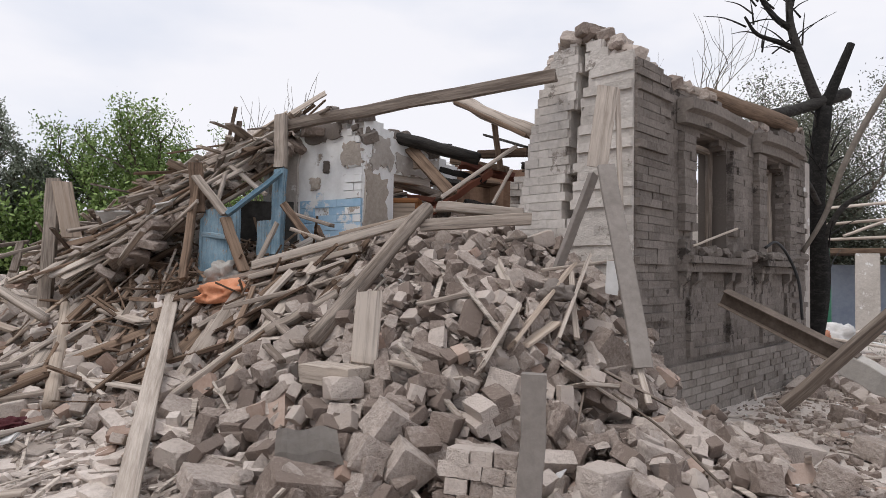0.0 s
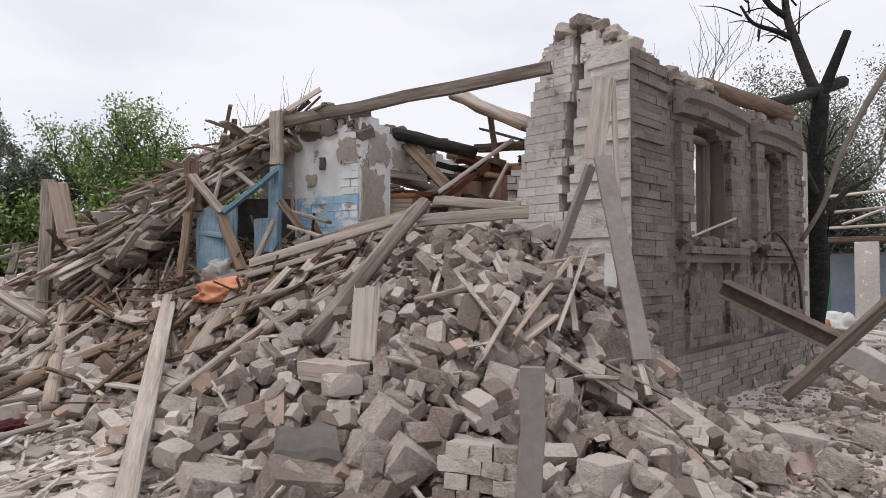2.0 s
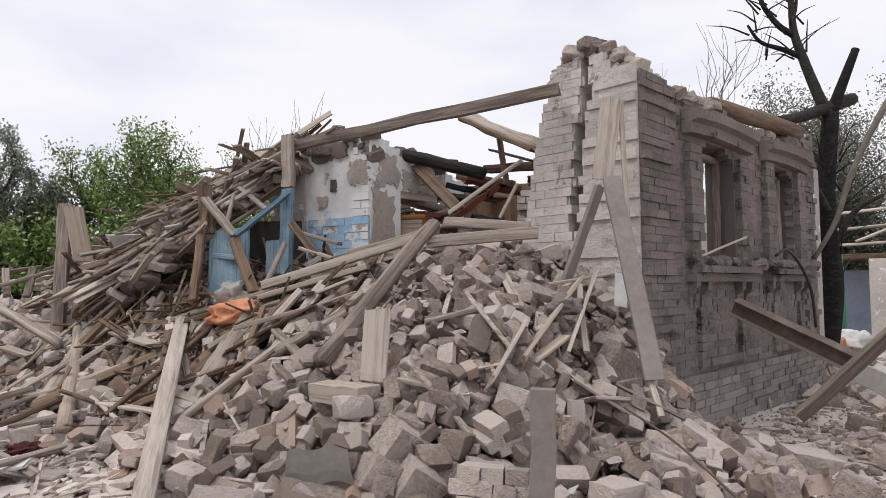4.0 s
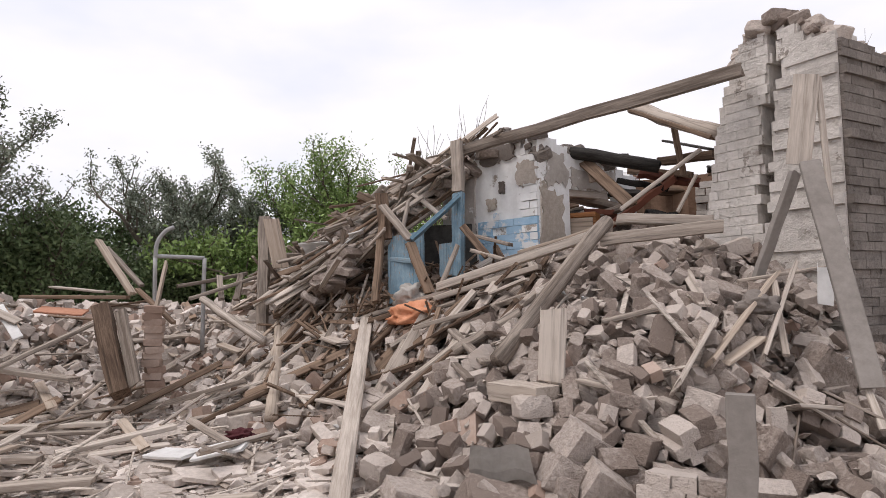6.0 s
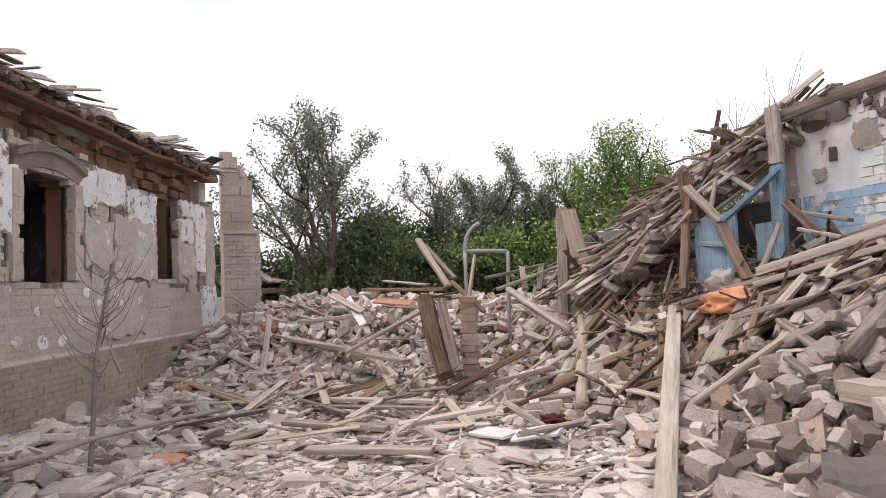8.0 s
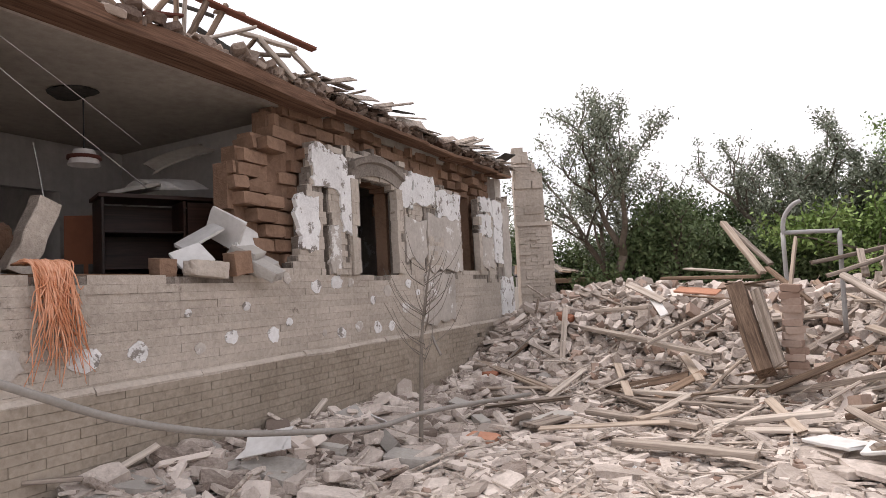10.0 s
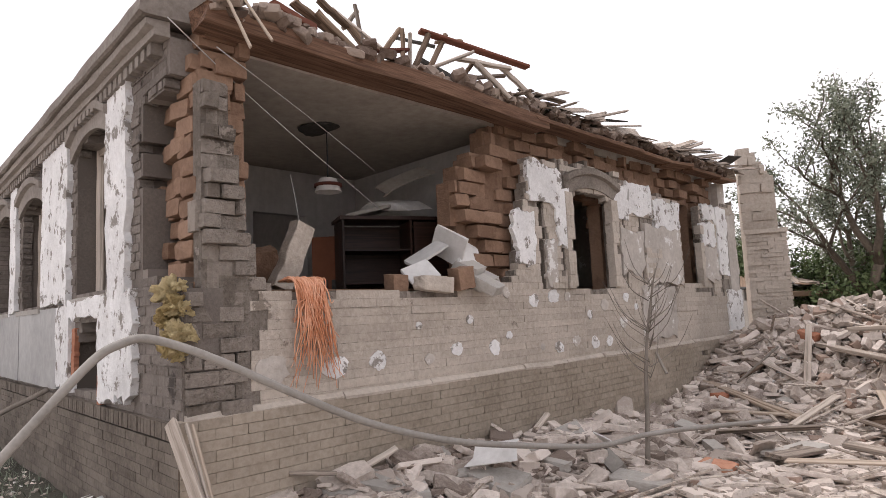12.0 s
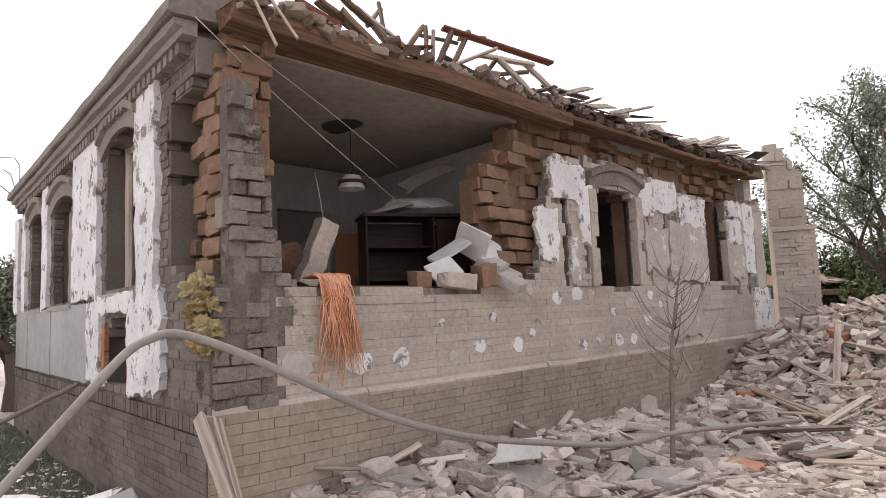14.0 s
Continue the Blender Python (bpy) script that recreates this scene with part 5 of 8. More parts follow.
for z in (-0.087, 0.075):
    box_part("flange", (0.0, -0.075, z), (1.38, 0.075, z + 0.012), "steel", sag, 0.003)
timber("concrete_beam", (3.86, 6.27, 0.92), (4.40, 5.74, 0.55), 0.16, 0.22, "concrete", "grey concrete beam end in the rubble", roll=12, splinter=0.15)
timber("board", (4.16, 5.61, 1.57), (3.17, 5.95, 0.48), 0.15, 0.06, "wood", "long grey board leaning over the rubble", roll=50)
timber("wall_plate", (2.56, 7.13, 3.85), (3.39, 8.03, 3.95), 0.14, 0.1, "wood", "remains of the wooden wall plate")
timber("roof_log", (3.24, 7.93, 3.97), (5.49, 10.03, 4.1), 0.26, 0.22, "wood_brown", "torn brown roof timber on the wall top", log=True)
timber("lath", (2.82, 7.19, 2.03), (3.42, 7.39, 2.25), 0.025, 0.025, "wood_pale", "thin pale stick at the window")
timber("box_post", (-6.28, 6.44, 1.58), (-5.58, 6.02, 0.58), 0.2, 0.2, "wood_brown", "hollow brown timber post leaning in the rubble", roll=30, splinter=0.15)
timber("standing_board", (-5.97, 6.42, 1.53), (-5.46, 6.1, 0.68), 0.16, 0.04, "wood", "grey board leaning on the post", roll=60)
timber("long_plank", (-11.45, 6.35, 1.16), (-6.69, 6.48, 0.66), 0.17, 0.06, "wood_pale", "long pale plank lying on the rubble")
timber("board", (-7.04, 5.61, 0.87), (-6.62, 6.71, 1.37), 0.08, 0.05, "wood", "grey board leaning on the rubble")
timber("board", (-7.48, 7.61, 2.53), (-6.65, 7.39, 1.72), 0.1, 0.06, "wood_fresh", "brown board sticking out of the mound")
timber("board", (-7.47, 7.75, 2.44), (-6.68, 7.6, 1.84), 0.08, 0.05, "wood", "board sticking out of the mound")
timber("board", (-6.28, 7.61, 2.16), (-6.04, 7.1, 1.46), 0.16, 0.04, "wood_fresh", "split pale board standing on the mound", roll=80)
timber("board", (-8.66, 6.05, 1.26), (-7.74, 6.31, 1.32), 0.14, 0.06, "wood", "grey board on the mound")
timber("board", (-8.08, 6.9, 1.72), (-6.69, 7.37, 1.68), 0.14, 0.05, "wood_brown", "brown board on the mound")
timber("board", (-8.07, 7.38, 1.86), (-7.18, 7.51, 1.76), 0.2, 0.03, "wood_pale", "pale board on the mound")
timber("board", (-6.06, 7.55, 1.82), (-5.48, 8.41, 2.0), 0.1, 0.05, "wood", "board on the mound")
timber("board", (-5.75, 7.41, 1.64), (-5.17, 8.15, 1.94), 0.07, 0.05, "wood", "board on the mound")
timber("log", (-5.55, 7.42, 1.64), (-4.17, 6.71, 1.13), 0.11, 0.1, "wood_pale", "pale log on the rubble", log=True)
timber("board", (-5.7, 8.02, 1.97), (-5.46, 7.73, 1.62), 0.08, 0.06, "wood", "short stub on the mound")
timber("board", (-5.34, 8.03, 1.99), (-5.29, 7.84, 1.61), 0.08, 0.06, "wood", "short stub on the mound")
timber("board", (-8.37, 6.46, 1.67), (-7.64, 6.5, 1.39), 0.12, 0.03, "wood_pale", "pale board on the mound", roll=30)
timber("board", (-8.15, 6.62, 1.61), (-7.5, 6.37, 1.19), 0.12, 0.03, "white_sheet", "white board on the mound", roll=30)
timber("board", (-7.79, 6.87, 1.55), (-7.14, 7.08, 1.48), 0.2, 0.03, "terracotta", "orange-red plastered board on the mound", roll=20)
timber("board", (-6.68, 7.49, 1.8), (-5.91, 7.32, 1.32), 0.07, 0.05, "wood_brown", "board on the mound")
timber("yard_plank", (-7.61, 5.62, 0.20), (-5.76, 6.06, 0.25), 0.14, 0.05, "wood_pale", "pale plank lying in the yard")
timber("yard_plank", (-6.23, 4.96, 0.17), (-6.63, 5.91, 0.23), 0.12, 0.05, "wood_pale", "pale plank lying in the yard")
timber("yard_plank", (-6.96, 4.55, 0.13), (-5.55, 4.98, 0.14), 0.15, 0.06, "wood", "grey plank lying in the yard")
timber("yard_plank", (-5.64, 3.9, 0.12), (-4.39, 4.46, 0.16), 0.15, 0.06, "wood", "grey plank lying in the yard")
timber("yard_plank", (-7.88, 5.36, 0.23), (-6.5, 5.18, 0.18), 0.07, 0.04, "wood", "thin grey board lying in the yard")
timber("yard_plank", (-5.41, 4.97, 0.19), (-4.65, 5.79, 0.32), 0.15, 0.05, "wood_pale", "pale plank lying in the yard")
timber("yard_plank", (-5.26, 4.99, 0.15), (-4.65, 5.43, 0.22), 0.15, 0.04, "wood", "plank lying in the yard")
timber("yard_plank", (-7.25, 5.25, 0.19), (-5.48, 5.79, 0.23), 0.1, 0.04, "wood", "plank lying in the yard")
timber("yard_plank", (-6.79, 3.61, 0.12), (-7.13, 4.37, 0.12), 0.3, 0.04, "concrete", "broken grey slab in the yard", splinter=0.1)
timber("yard_plank", (-10.59, 4.79, 0.47), (-8.2, 4.97, 0.17), 0.1, 0.05, "wood_fresh", "board lying in the yard")
timber("yard_plank", (-8.39, 3.04, 0.17), (-9.75, 4.24, 0.25), 0.1, 0.05, "wood", "board lying in the yard")
timber("yard_plank", (-9.49, 4.82, 0.52), (-9.93, 5.79, 0.98), 0.035, 0.035, "twig", "thin bent stick in the yard", log=True)
timber("yard_plank", (-3.08, 4.14, 0.19), (-2.64, 4.14, 0.24), 0.1, 0.03, "wood", "board in the yard")
timber("yard_plank", (-10.48, 5.9, 1.09), (-10.79, 4.76, 0.42), 0.05, 0.04, "wood", "lath in the yard")
timber("yard_plank", (-10.4, 4.79, 0.45), (-8.4, 4.91, 0.17), 0.09, 0.04, "wood_fresh", "board in the yard")
timber("yard_plank", (-7.92, 5.39, 0.23), (-6.53, 5.22, 0.13), 0.05, 0.04, "wood", "lath in the yard")
timber("yard_plank", (-6.67, 3.51, 0.14), (-6.83, 4.14, 0.14), 0.22, 0.04, "wood", "broken panel lying in the yard")
timber("wall_board", (-5.05, -1.85, 1.07), (-4.73, -1.54, 0.51), 0.11, 0.03, "wood_pale", "split pale board leaning on the house corner", roll=75, splinter=0.3)
timber("wall_board", (-5.05, -1.74, 1.05), (-4.73, -1.49, 0.51), 0.03, 0.02, "wood_pale", "thin lath leaning on the house corner", roll=75)
timber("wall_board", (-5.05, -1.7, 1.04), (-4.73, -1.46, 0.51), 0.03, 0.02, "wood_fresh", "thin lath leaning on the house corner", roll=75)
timber("lath", (-5.76, -0.77, 0.39), (-6.11, -0.27, 0.58), 0.06, 0.03, "wood_pale", "pale lath on the rubble", roll=20)
timber("lath", (-5.66, -1.14, 0.53), (-5.75, -0.76, 0.48), 0.06, 0.03, "wood", "lath on the rubble")
timber("lath", (-7.37, 2.69, 1.19), (-7.19, 2.72, 0.96), 0.03, 0.03, "twig", "thin stick by the wall")
timber("board", (-6.63, 1.1, 0.57), (-6.81, 1.27, 0.68), 0.06, 0.03, "wood_pale", "lath by the wall")
timber("fallen_branch", (-7.29, -4.77, 0.67), (-7.28, -3.76, 1.14), 0.05, 0.05, "twig", "thin bare pole leaning on the front wall", log=True)

# ---- wrecked roof of the long house ----
timber("roof_lath", (-7.27, 0.15, 4.93), (-7.62, 1.49, 4.62), 0.12, 0.03, "red_paint", "red-brown painted board of the wrecked roof", group='wrecked roof laths')
timber("roof_lath", (-7.08, -0.04, 4.86), (-7.04, -0.04, 4.34), 0.06, 0.05, "wood_brown", "broken roof lath thrown up over the eaves", group='wrecked roof laths')
timber("roof_lath", (-7.09, -0.06, 4.86), (-6.86, -0.38, 4.33), 0.06, 0.05, "wood_brown", "broken roof lath thrown up over the eaves", group='wrecked roof laths')
timber("roof_lath", (-7.18, 0.06, 4.85), (-7.03, 0.02, 4.33), 0.04, 0.04, "wood", "broken roof lath thrown up over the eaves", group='wrecked roof laths')
timber("roof_lath", (-7.26, 0.27, 4.88), (-7.03, 0.05, 4.33), 0.06, 0.05, "wood_brown", "broken roof lath thrown up over the eaves", group='wrecked roof laths')
timber("roof_lath", (-7.44, 0.48, 4.96), (-7.21, 0.25, 4.43), 0.05, 0.05, "wood_brown", "broken roof lath thrown up over the eaves", group='wrecked roof laths')
timber("roof_lath", (-6.93, -0.34, 4.55), (-7.1, 0.03, 4.62), 0.09, 0.03, "red_paint", "red-brown painted board of the wrecked roof", group='wrecked roof laths')
timber("roof_lath", (-6.84, 0.04, 4.24), (-7.16, 0.75, 4.62), 0.09, 0.03, "wood_pale", "broken roof lath thrown up over the eaves", group='wrecked roof laths')
timber("roof_lath", (-7.4, 0.15, 4.64), (-7.39, 0.84, 4.24), 0.06, 0.05, "grey_dark", "broken roof lath thrown up over the eaves", group='wrecked roof laths')
timber("roof_lath", (-7.27, 0.58, 4.6), (-7.54, 1.25, 4.57), 0.07, 0.04, "wood_pale", "broken roof lath thrown up over the eaves", group='wrecked roof laths')
timber("roof_lath", (-7.36, 0.79, 4.59), (-7.38, 1.19, 4.15), 0.08, 0.05, "wood", "broken roof lath thrown up over the eaves", group='wrecked roof laths')
timber("roof_lath", (-7.63, 1.14, 4.65), (-7.65, 1.53, 4.25), 0.06, 0.05, "wood", "broken roof lath thrown up over the eaves", group='wrecked roof laths')
timber("roof_lath", (-7.46, 0.8, 4.63), (-7.31, 0.54, 4.27), 0.06, 0.04, "wood_brown", "broken roof lath thrown up over the eaves", group='wrecked roof laths')
timber("roof_lath", (-6.43, -0.76, 4.77), (-6.74, -0.15, 4.38), 0.05, 0.03, "wood_pale", "broken roof lath thrown up over the eaves", group='wrecked roof laths')
timber("roof_lath", (-6.34, -0.88, 4.82), (-6.54, -0.6, 4.62), 0.07, 0.05, "wood_brown", "broken roof lath thrown up over the eaves", group='wrecked roof laths')
timber("roof_lath", (-6.61, -0.53, 4.9), (-6.55, -0.46, 4.45), 0.04, 0.04, "wood", "broken roof lath thrown up over the eaves", group='wrecked roof laths')
timber("roof_lath", (-6.71, -0.51, 4.88), (-6.54, -0.65, 4.61), 0.04, 0.04, "wood", "broken roof lath thrown up over the eaves", group='wrecked roof laths')
timber("roof_lath", (-6.36, -0.69, 4.43), (-6.38, -0.61, 4.16), 0.07, 0.05, "charred", "charred roof stub over the eaves", group='wrecked roof laths')
timber("roof_lath", (-6.54, -0.62, 4.68), (-6.66, -0.24, 4.19), 0.09, 0.05, "wood_brown", "broken roof lath thrown up over the eaves", group='wrecked roof laths')
timber("roof_lath", (-5.12, -1.45, 4.2), (-5.15, -1.28, 3.81), 0.05, 0.02, "wood_fresh", "split pale lath hanging from the eaves", group='wrecked roof laths')
timber("roof_lath", (-5.21, -1.35, 4.25), (-5.23, -1.13, 3.9), 0.04, 0.02, "wood_fresh", "split pale lath hanging from the eaves", group='wrecked roof laths')
timber("roof_lath", (-7.39, -0.14, 4.91), (-7.47, 0.36, 4.82), 0.05, 0.03, "grey_dark", "broken roof lath thrown up over the eaves", group='wrecked roof laths')
timber("roof_lath", (-7.37, 0.34, 4.83), (-7.44, 0.68, 4.88), 0.05, 0.03, "wood_brown", "broken roof lath thrown up over the eaves", group='wrecked roof laths')
timber("roof_lath", (-7.4, 0.52, 4.4), (-7.64, 1.2, 4.53), 0.05, 0.04, "wood", "broken roof lath thrown up over the eaves", group='wrecked roof laths')
timber("roof_lath", (-7.77, 1.01, 4.43), (-8.04, 1.66, 4.31), 0.05, 0.04, "wood", "broken roof lath thrown up over the eaves", group='wrecked roof laths')
timber("roof_lath", (-7.94, 1.43, 4.48), (-8.23, 1.85, 4.32), 0.07, 0.03, "grey_dark", "broken roof lath thrown up over the eaves", group='wrecked roof laths')
timber("roof_lath", (-8.03, 1.63, 4.44), (-8.59, 2.19, 4.51), 0.1, 0.03, "wood", "broken roof lath thrown up over the eaves", group='wrecked roof laths')
timber("roof_lath", (-6.06, -1.09, 4.65), (-6.36, -0.7, 4.45), 0.1, 0.05, "wood_brown", "broken roof lath thrown up over the eaves", group='wrecked roof laths')
timber("roof_lath", (-5.79, -1.25, 4.49), (-6.17, -0.9, 4.43), 0.12, 0.06, "red_paint", "red-brown painted board of the wrecked roof", group='wrecked roof laths')
timber("roof_lath", (-6.76, -0.44, 4.33), (-6.84, -0.02, 4.24), 0.14, 0.06, "wood_brown", "broken roof lath thrown up over the eaves", group='wrecked roof laths')
timber("roof_lath", (-6.16, -0.89, 4.59), (-6.47, -0.49, 4.27), 0.1, 0.06, "wood_brown", "broken roof lath thrown up over the eaves", group='wrecked roof laths')


def lump(name, x, y, z, sx, sy, sz, mat, label, turn=(0, 0, 0), category="rubble", seed=0, chop=0.35, rough=0.2):
    """One big broken block."""
    rng = np.random.default_rng(seed + int(abs(x * 97 + y * 31)))
    if min(sx, sy, sz) > 0.09:
        bm = bmesh.new()
        bmesh.ops.create_cube(bm, size=1.0)
        bmesh.ops.subdivide_edges(bm, edges=bm.edges[:], cuts=6, use_grid_fill=True)
        tilt = rng.normal(0, 0.12, 4)
        for v in bm.verts:
            c = v.co * 2
            edge = sorted((abs(c.x), abs(c.y), abs(c.z)))
            p = Vector((c.x * sx / 2, c.y * sy / 2, c.z * sz / 2))
            bite = 0.05 * max(0.0, edge[1] - 0.6) / 0.4
            bite += 0.10 * max(0.0, noise.noise(p * 7 + Vector((x, y, 3))) - 0.05)
            k = 1 - bite + 0.05 * noise.noise(p * 16 + Vector((y, x, 0))) + 0.03 * noise.noise(p * 40)
            p = Vector((p.x * (k + tilt[0] * c.z), p.y * (k + tilt[1] * c.x), p.z * (k + tilt[2] * c.x)))
            v.co = p
        ob = part(name, bm, mat)
    else:
        shape = chunk(rng, (sx, sy, sz), rough, chop)
        ob = mesh_object(name, shape[0], shape[1], mat)
    ob.matrix_basis = pose(x, y, z, *turn)
    return tagged(ob, label, category)


lump("masonry_lump", 1.46, 5.63, 1.0, 0.42, 0.22, 0.32, "rubble", "large chunk of mortared bricks on the heap", (10, 20, 30))
lump("masonry_lump", 0.44, 4.6, 0.82, 0.26, 0.24, 0.34, "rubble", "large chunk of mortared bricks on the heap", (15, 20, 70))
lump("masonry_lump", -0.33, 4.24, 0.67, 0.3, 0.22, 0.26, "rubble", "large chunk of mortared bricks on the heap", (20, 30, 40))
lump("masonry_lump", -0.48, 4.06, 0.52, 0.3, 0.2, 0.24, "rubble", "large chunk of mortared bricks on the heap", (35, 10, 120))
lump("masonry_lump", -0.21, 4.01, 0.47, 0.26, 0.22, 0.26, "rubble", "large chunk of mortared bricks on the heap", (10, 40, 20))
lump("masonry_lump", -0.47, 3.9, 0.39, 0.16, 0.14, 0.16, "rubble", "large chunk of mortared bricks on the heap", (0, 20, 50))
lump("masonry_lump", 1.97, 4.91, 0.44, 0.55, 0.16, 0.2, "rubble", "large chunk of mortared bricks on the heap", (10, 32, -30))
lump("masonry_lump", 1.49, 4.39, 0.45, 0.28, 0.18, 0.14, "rubble", "large chunk of mortared bricks on the heap", (5, 20, 10))
lump("masonry_lump", 1.01, 4.01, 0.38, 0.3, 0.24, 0.24, "rubble", "large chunk of mortared bricks on the heap", (0, 10, 40))
lump("masonry_lump", 0.04, 4.27, 0.65, 0.2, 0.16, 0.2, "rubble", "large chunk of mortared bricks on the heap", (10, 20, 60))
lump("masonry_lump", -0.31, 4.37, 0.77, 0.2, 0.2, 0.16, "rubble", "large chunk of mortared bricks on the heap", (10, 30, 10))
lump("masonry_lump", 0.26, 4.1, 0.44, 0.36, 0.24, 0.3, "rubble", "large chunk of mortared bricks on the heap", (5, 5, 20))
lump("masonry_lump", 1.9, 5.25, 0.46, 0.24, 0.2, 0.1, "rubble", "large chunk of mortared bricks on the heap", (10, 10, 0))
lump("masonry_lump", -1.41, 4.03, 0.34, 0.42, 0.3, 0.16, "rubble", "large chunk of mortared bricks on the heap", (10, 20, 40))
lump("masonry_lump", -0.82, 3.91, 0.39, 0.5, 0.3, 0.2, "rubble", "large chunk of mortared bricks on the heap", (15, 10, 20))
lump("masonry_lump", 0.89, 4.59, 0.54, 0.5, 0.1, 0.26, "rubble", "large chunk of mortared bricks on the heap", (20, 40, 60))
lump("masonry_lump", 0.34, 5.71, 1.61, 0.3, 0.2, 0.2, "rubble", "large chunk of mortared bricks on the heap", (10, 20, 10))
lump("masonry_lump", 0.76, 5.87, 1.61, 0.3, 0.2, 0.2, "rubble", "large chunk of mortared bricks on the heap", (30, 20, 10))
lump("masonry_lump", 1.08, 5.92, 1.56, 0.24, 0.2, 0.2, "rubble", "large chunk of mortared bricks on the heap", (10, 30, 60))
lump("masonry_lump", 0.47, 5.54, 1.51, 0.24, 0.2, 0.2, "rubble", "large chunk of mortared bricks on the heap", (10, 20, 80))
lump("masonry_lump", -2.13, 5.26, 0.49, 0.32, 0.26, 0.18, "rubble", "large chunk of mortared bricks on the heap", (20, 20, 10))
lump("masonry_lump", 2.82, 5.17, 0.29, 0.36, 0.24, 0.2, "rubble", "large chunk of mortared bricks on the heap", (10, 10, 10))
lump("masonry_lump", 2.83, 4.59, 0.26, 0.4, 0.24, 0.2, "rubble", "large chunk of mortared bricks on the heap", (20, 10, 60))
lump("masonry_lump", 2.15, 4.37, 0.32, 0.34, 0.2, 0.2, "rubble", "large chunk of mortared bricks on the heap", (10, 20, 100))
lump("masonry_lump", 4.39, 6.93, 0.19, 0.3, 0.24, 0.2, "rubble", "large chunk of mortared bricks on the heap", (10, 10, 30))
lump("masonry_lump", 5.03, 8.66, 0.1, 0.3, 0.24, 0.2, "rubble", "large chunk of mortared bricks on the heap", (10, 30, 30))
lump("masonry_lump", 3.82, 5.64, 0.18, 0.3, 0.24, 0.2, "rubble", "large chunk of mortared bricks on the heap", (10, 10, 30))
lump("masonry_lump", 2.34, 4.93, 0.35, 0.3, 0.2, 0.2, "rubble", "large chunk of mortared bricks on the heap", (14, 20, 60))
lump("masonry_lump", -6.39, 0.12, 0.28, 0.55, 0.4, 0.18, "concrete", "large grey mortar chunk by the house foot", (5, 10, 30))
lump("masonry_lump", -6.73, 1.16, 0.22, 0.6, 0.2, 0.16, "concrete", "large grey mortar chunk by the house foot", (3, 5, 45))
lump("masonry_lump", -6.18, 0.61, 0.18, 0.55, 0.35, 0.22, "concrete", "large grey mortar chunk by the house foot", (10, 12, 50))
lump("masonry_lump", -5.9, -0.4, 0.28, 0.4, 0.3, 0.2, "concrete", "large grey mortar chunk by the house foot", (10, 10, 80))
lump("masonry_lump", -5.74, -0.72, 0.3, 0.3, 0.24, 0.16, "concrete", "large grey mortar chunk by the house foot", (8, 4, 60))
lump("masonry_lump", -6.25, 1.97, 0.09, 0.5, 0.26, 0.12, "concrete", "large grey mortar chunk by the house foot", (6, 4, 45))
lump("masonry_lump", -7.64, 1.75, 0.27, 0.35, 0.3, 0.05, "concrete", "large grey mortar chunk by the house foot", (20, 40, 20))
lump("masonry_lump", -8.59, 3.56, 0.1, 0.26, 0.2, 0.1, "concrete", "large grey mortar chunk by the house foot", (10, 10, 30))
lump("masonry_lump", -5.88, -0.12, 0.23, 0.3, 0.2, 0.15, "concrete", "large grey mortar chunk by the house foot", (3, 10, 0))
lump("masonry_lump", -6.81, 1.92, 0.14, 0.3, 0.16, 0.14, "concrete", "large grey mortar chunk by the house foot", (40, 20, 10))
lump("masonry_lump", -7.51, 3.35, 0.08, 0.3, 0.14, 0.09, "concrete", "large grey mortar chunk by the house foot", (5, 10, 0))
lump("masonry_lump", -9.01, 5.22, 0.25, 0.2, 0.2, 0.15, "concrete", "large grey mortar chunk by the house foot", (8, 15, 30))
lump("clay_lump", -9.78, 4.68, 0.27, 0.26, 0.17, 0.15, "terracotta", "orange-red clay block lying in the yard", (10, 10, 40))
lump("clay_lump", -10.04, 6.39, 1.1, 0.3, 0.2, 0.18, "terracotta", "orange-red clay block by the wall end", (10, 20, 20))
lump("clay_lump", -9.44, 4.32, 0.16, 0.2, 0.2, 0.1, "terracotta", "orange-red clay shard in the yard", (10, 10, 40))
lump("clay_lump", -6.82, 3.02, 0.05, 0.35, 0.25, 0.06, "terracotta", "orange-red crushed clay in the yard", (4, 3, 40))
timber("leaning_block", (-6.18, -1.27, 2.0), (-6.31, -1.06, 2.62), 0.2, 0.18, "brick_b", "long grey brickwork block leaning in the breach", splinter=0.15)
lump("adobe_lump", -6.37, -1.43, 2.24, 0.28, 0.25, 0.34, "adobe", "dusty adobe lump in the breach", (10, 20, 10))
lump("adobe_lump", -6.72, -0.21, 2.04, 0.2, 0.18, 0.2, "adobe", "broken brown adobe brick on the breach sill", (0, 0, 30))
lump("adobe_lump", -6.79, 0.16, 2.03, 0.42, 0.2, 0.16, "brick_b", "pale brick lying on the breach sill", (0, 4, 132))
lump("adobe_lump", -7.02, 0.48, 2.09, 0.22, 0.2, 0.24, "adobe", "broken brown adobe brick on the breach sill", (10, 4, 30))
lump("plasterboard_piece", -7.29, 0.39, 2.47, 0.42, 0.03, 0.36, "white_sheet", "pale broken sheet of board among the room debris", (20, 30, 60))
lump("plasterboard_piece", -7.22, 0.13, 2.38, 0.46, 0.3, 0.03, "white_sheet", "pale broken sheet of board among the room debris", (20, -30, 100))
lump("plasterboard_piece", -6.94, 0.05, 2.16, 0.36, 0.26, 0.02, "white_sheet", "pale broken sheet of board among the room debris", (50, -20, 120))
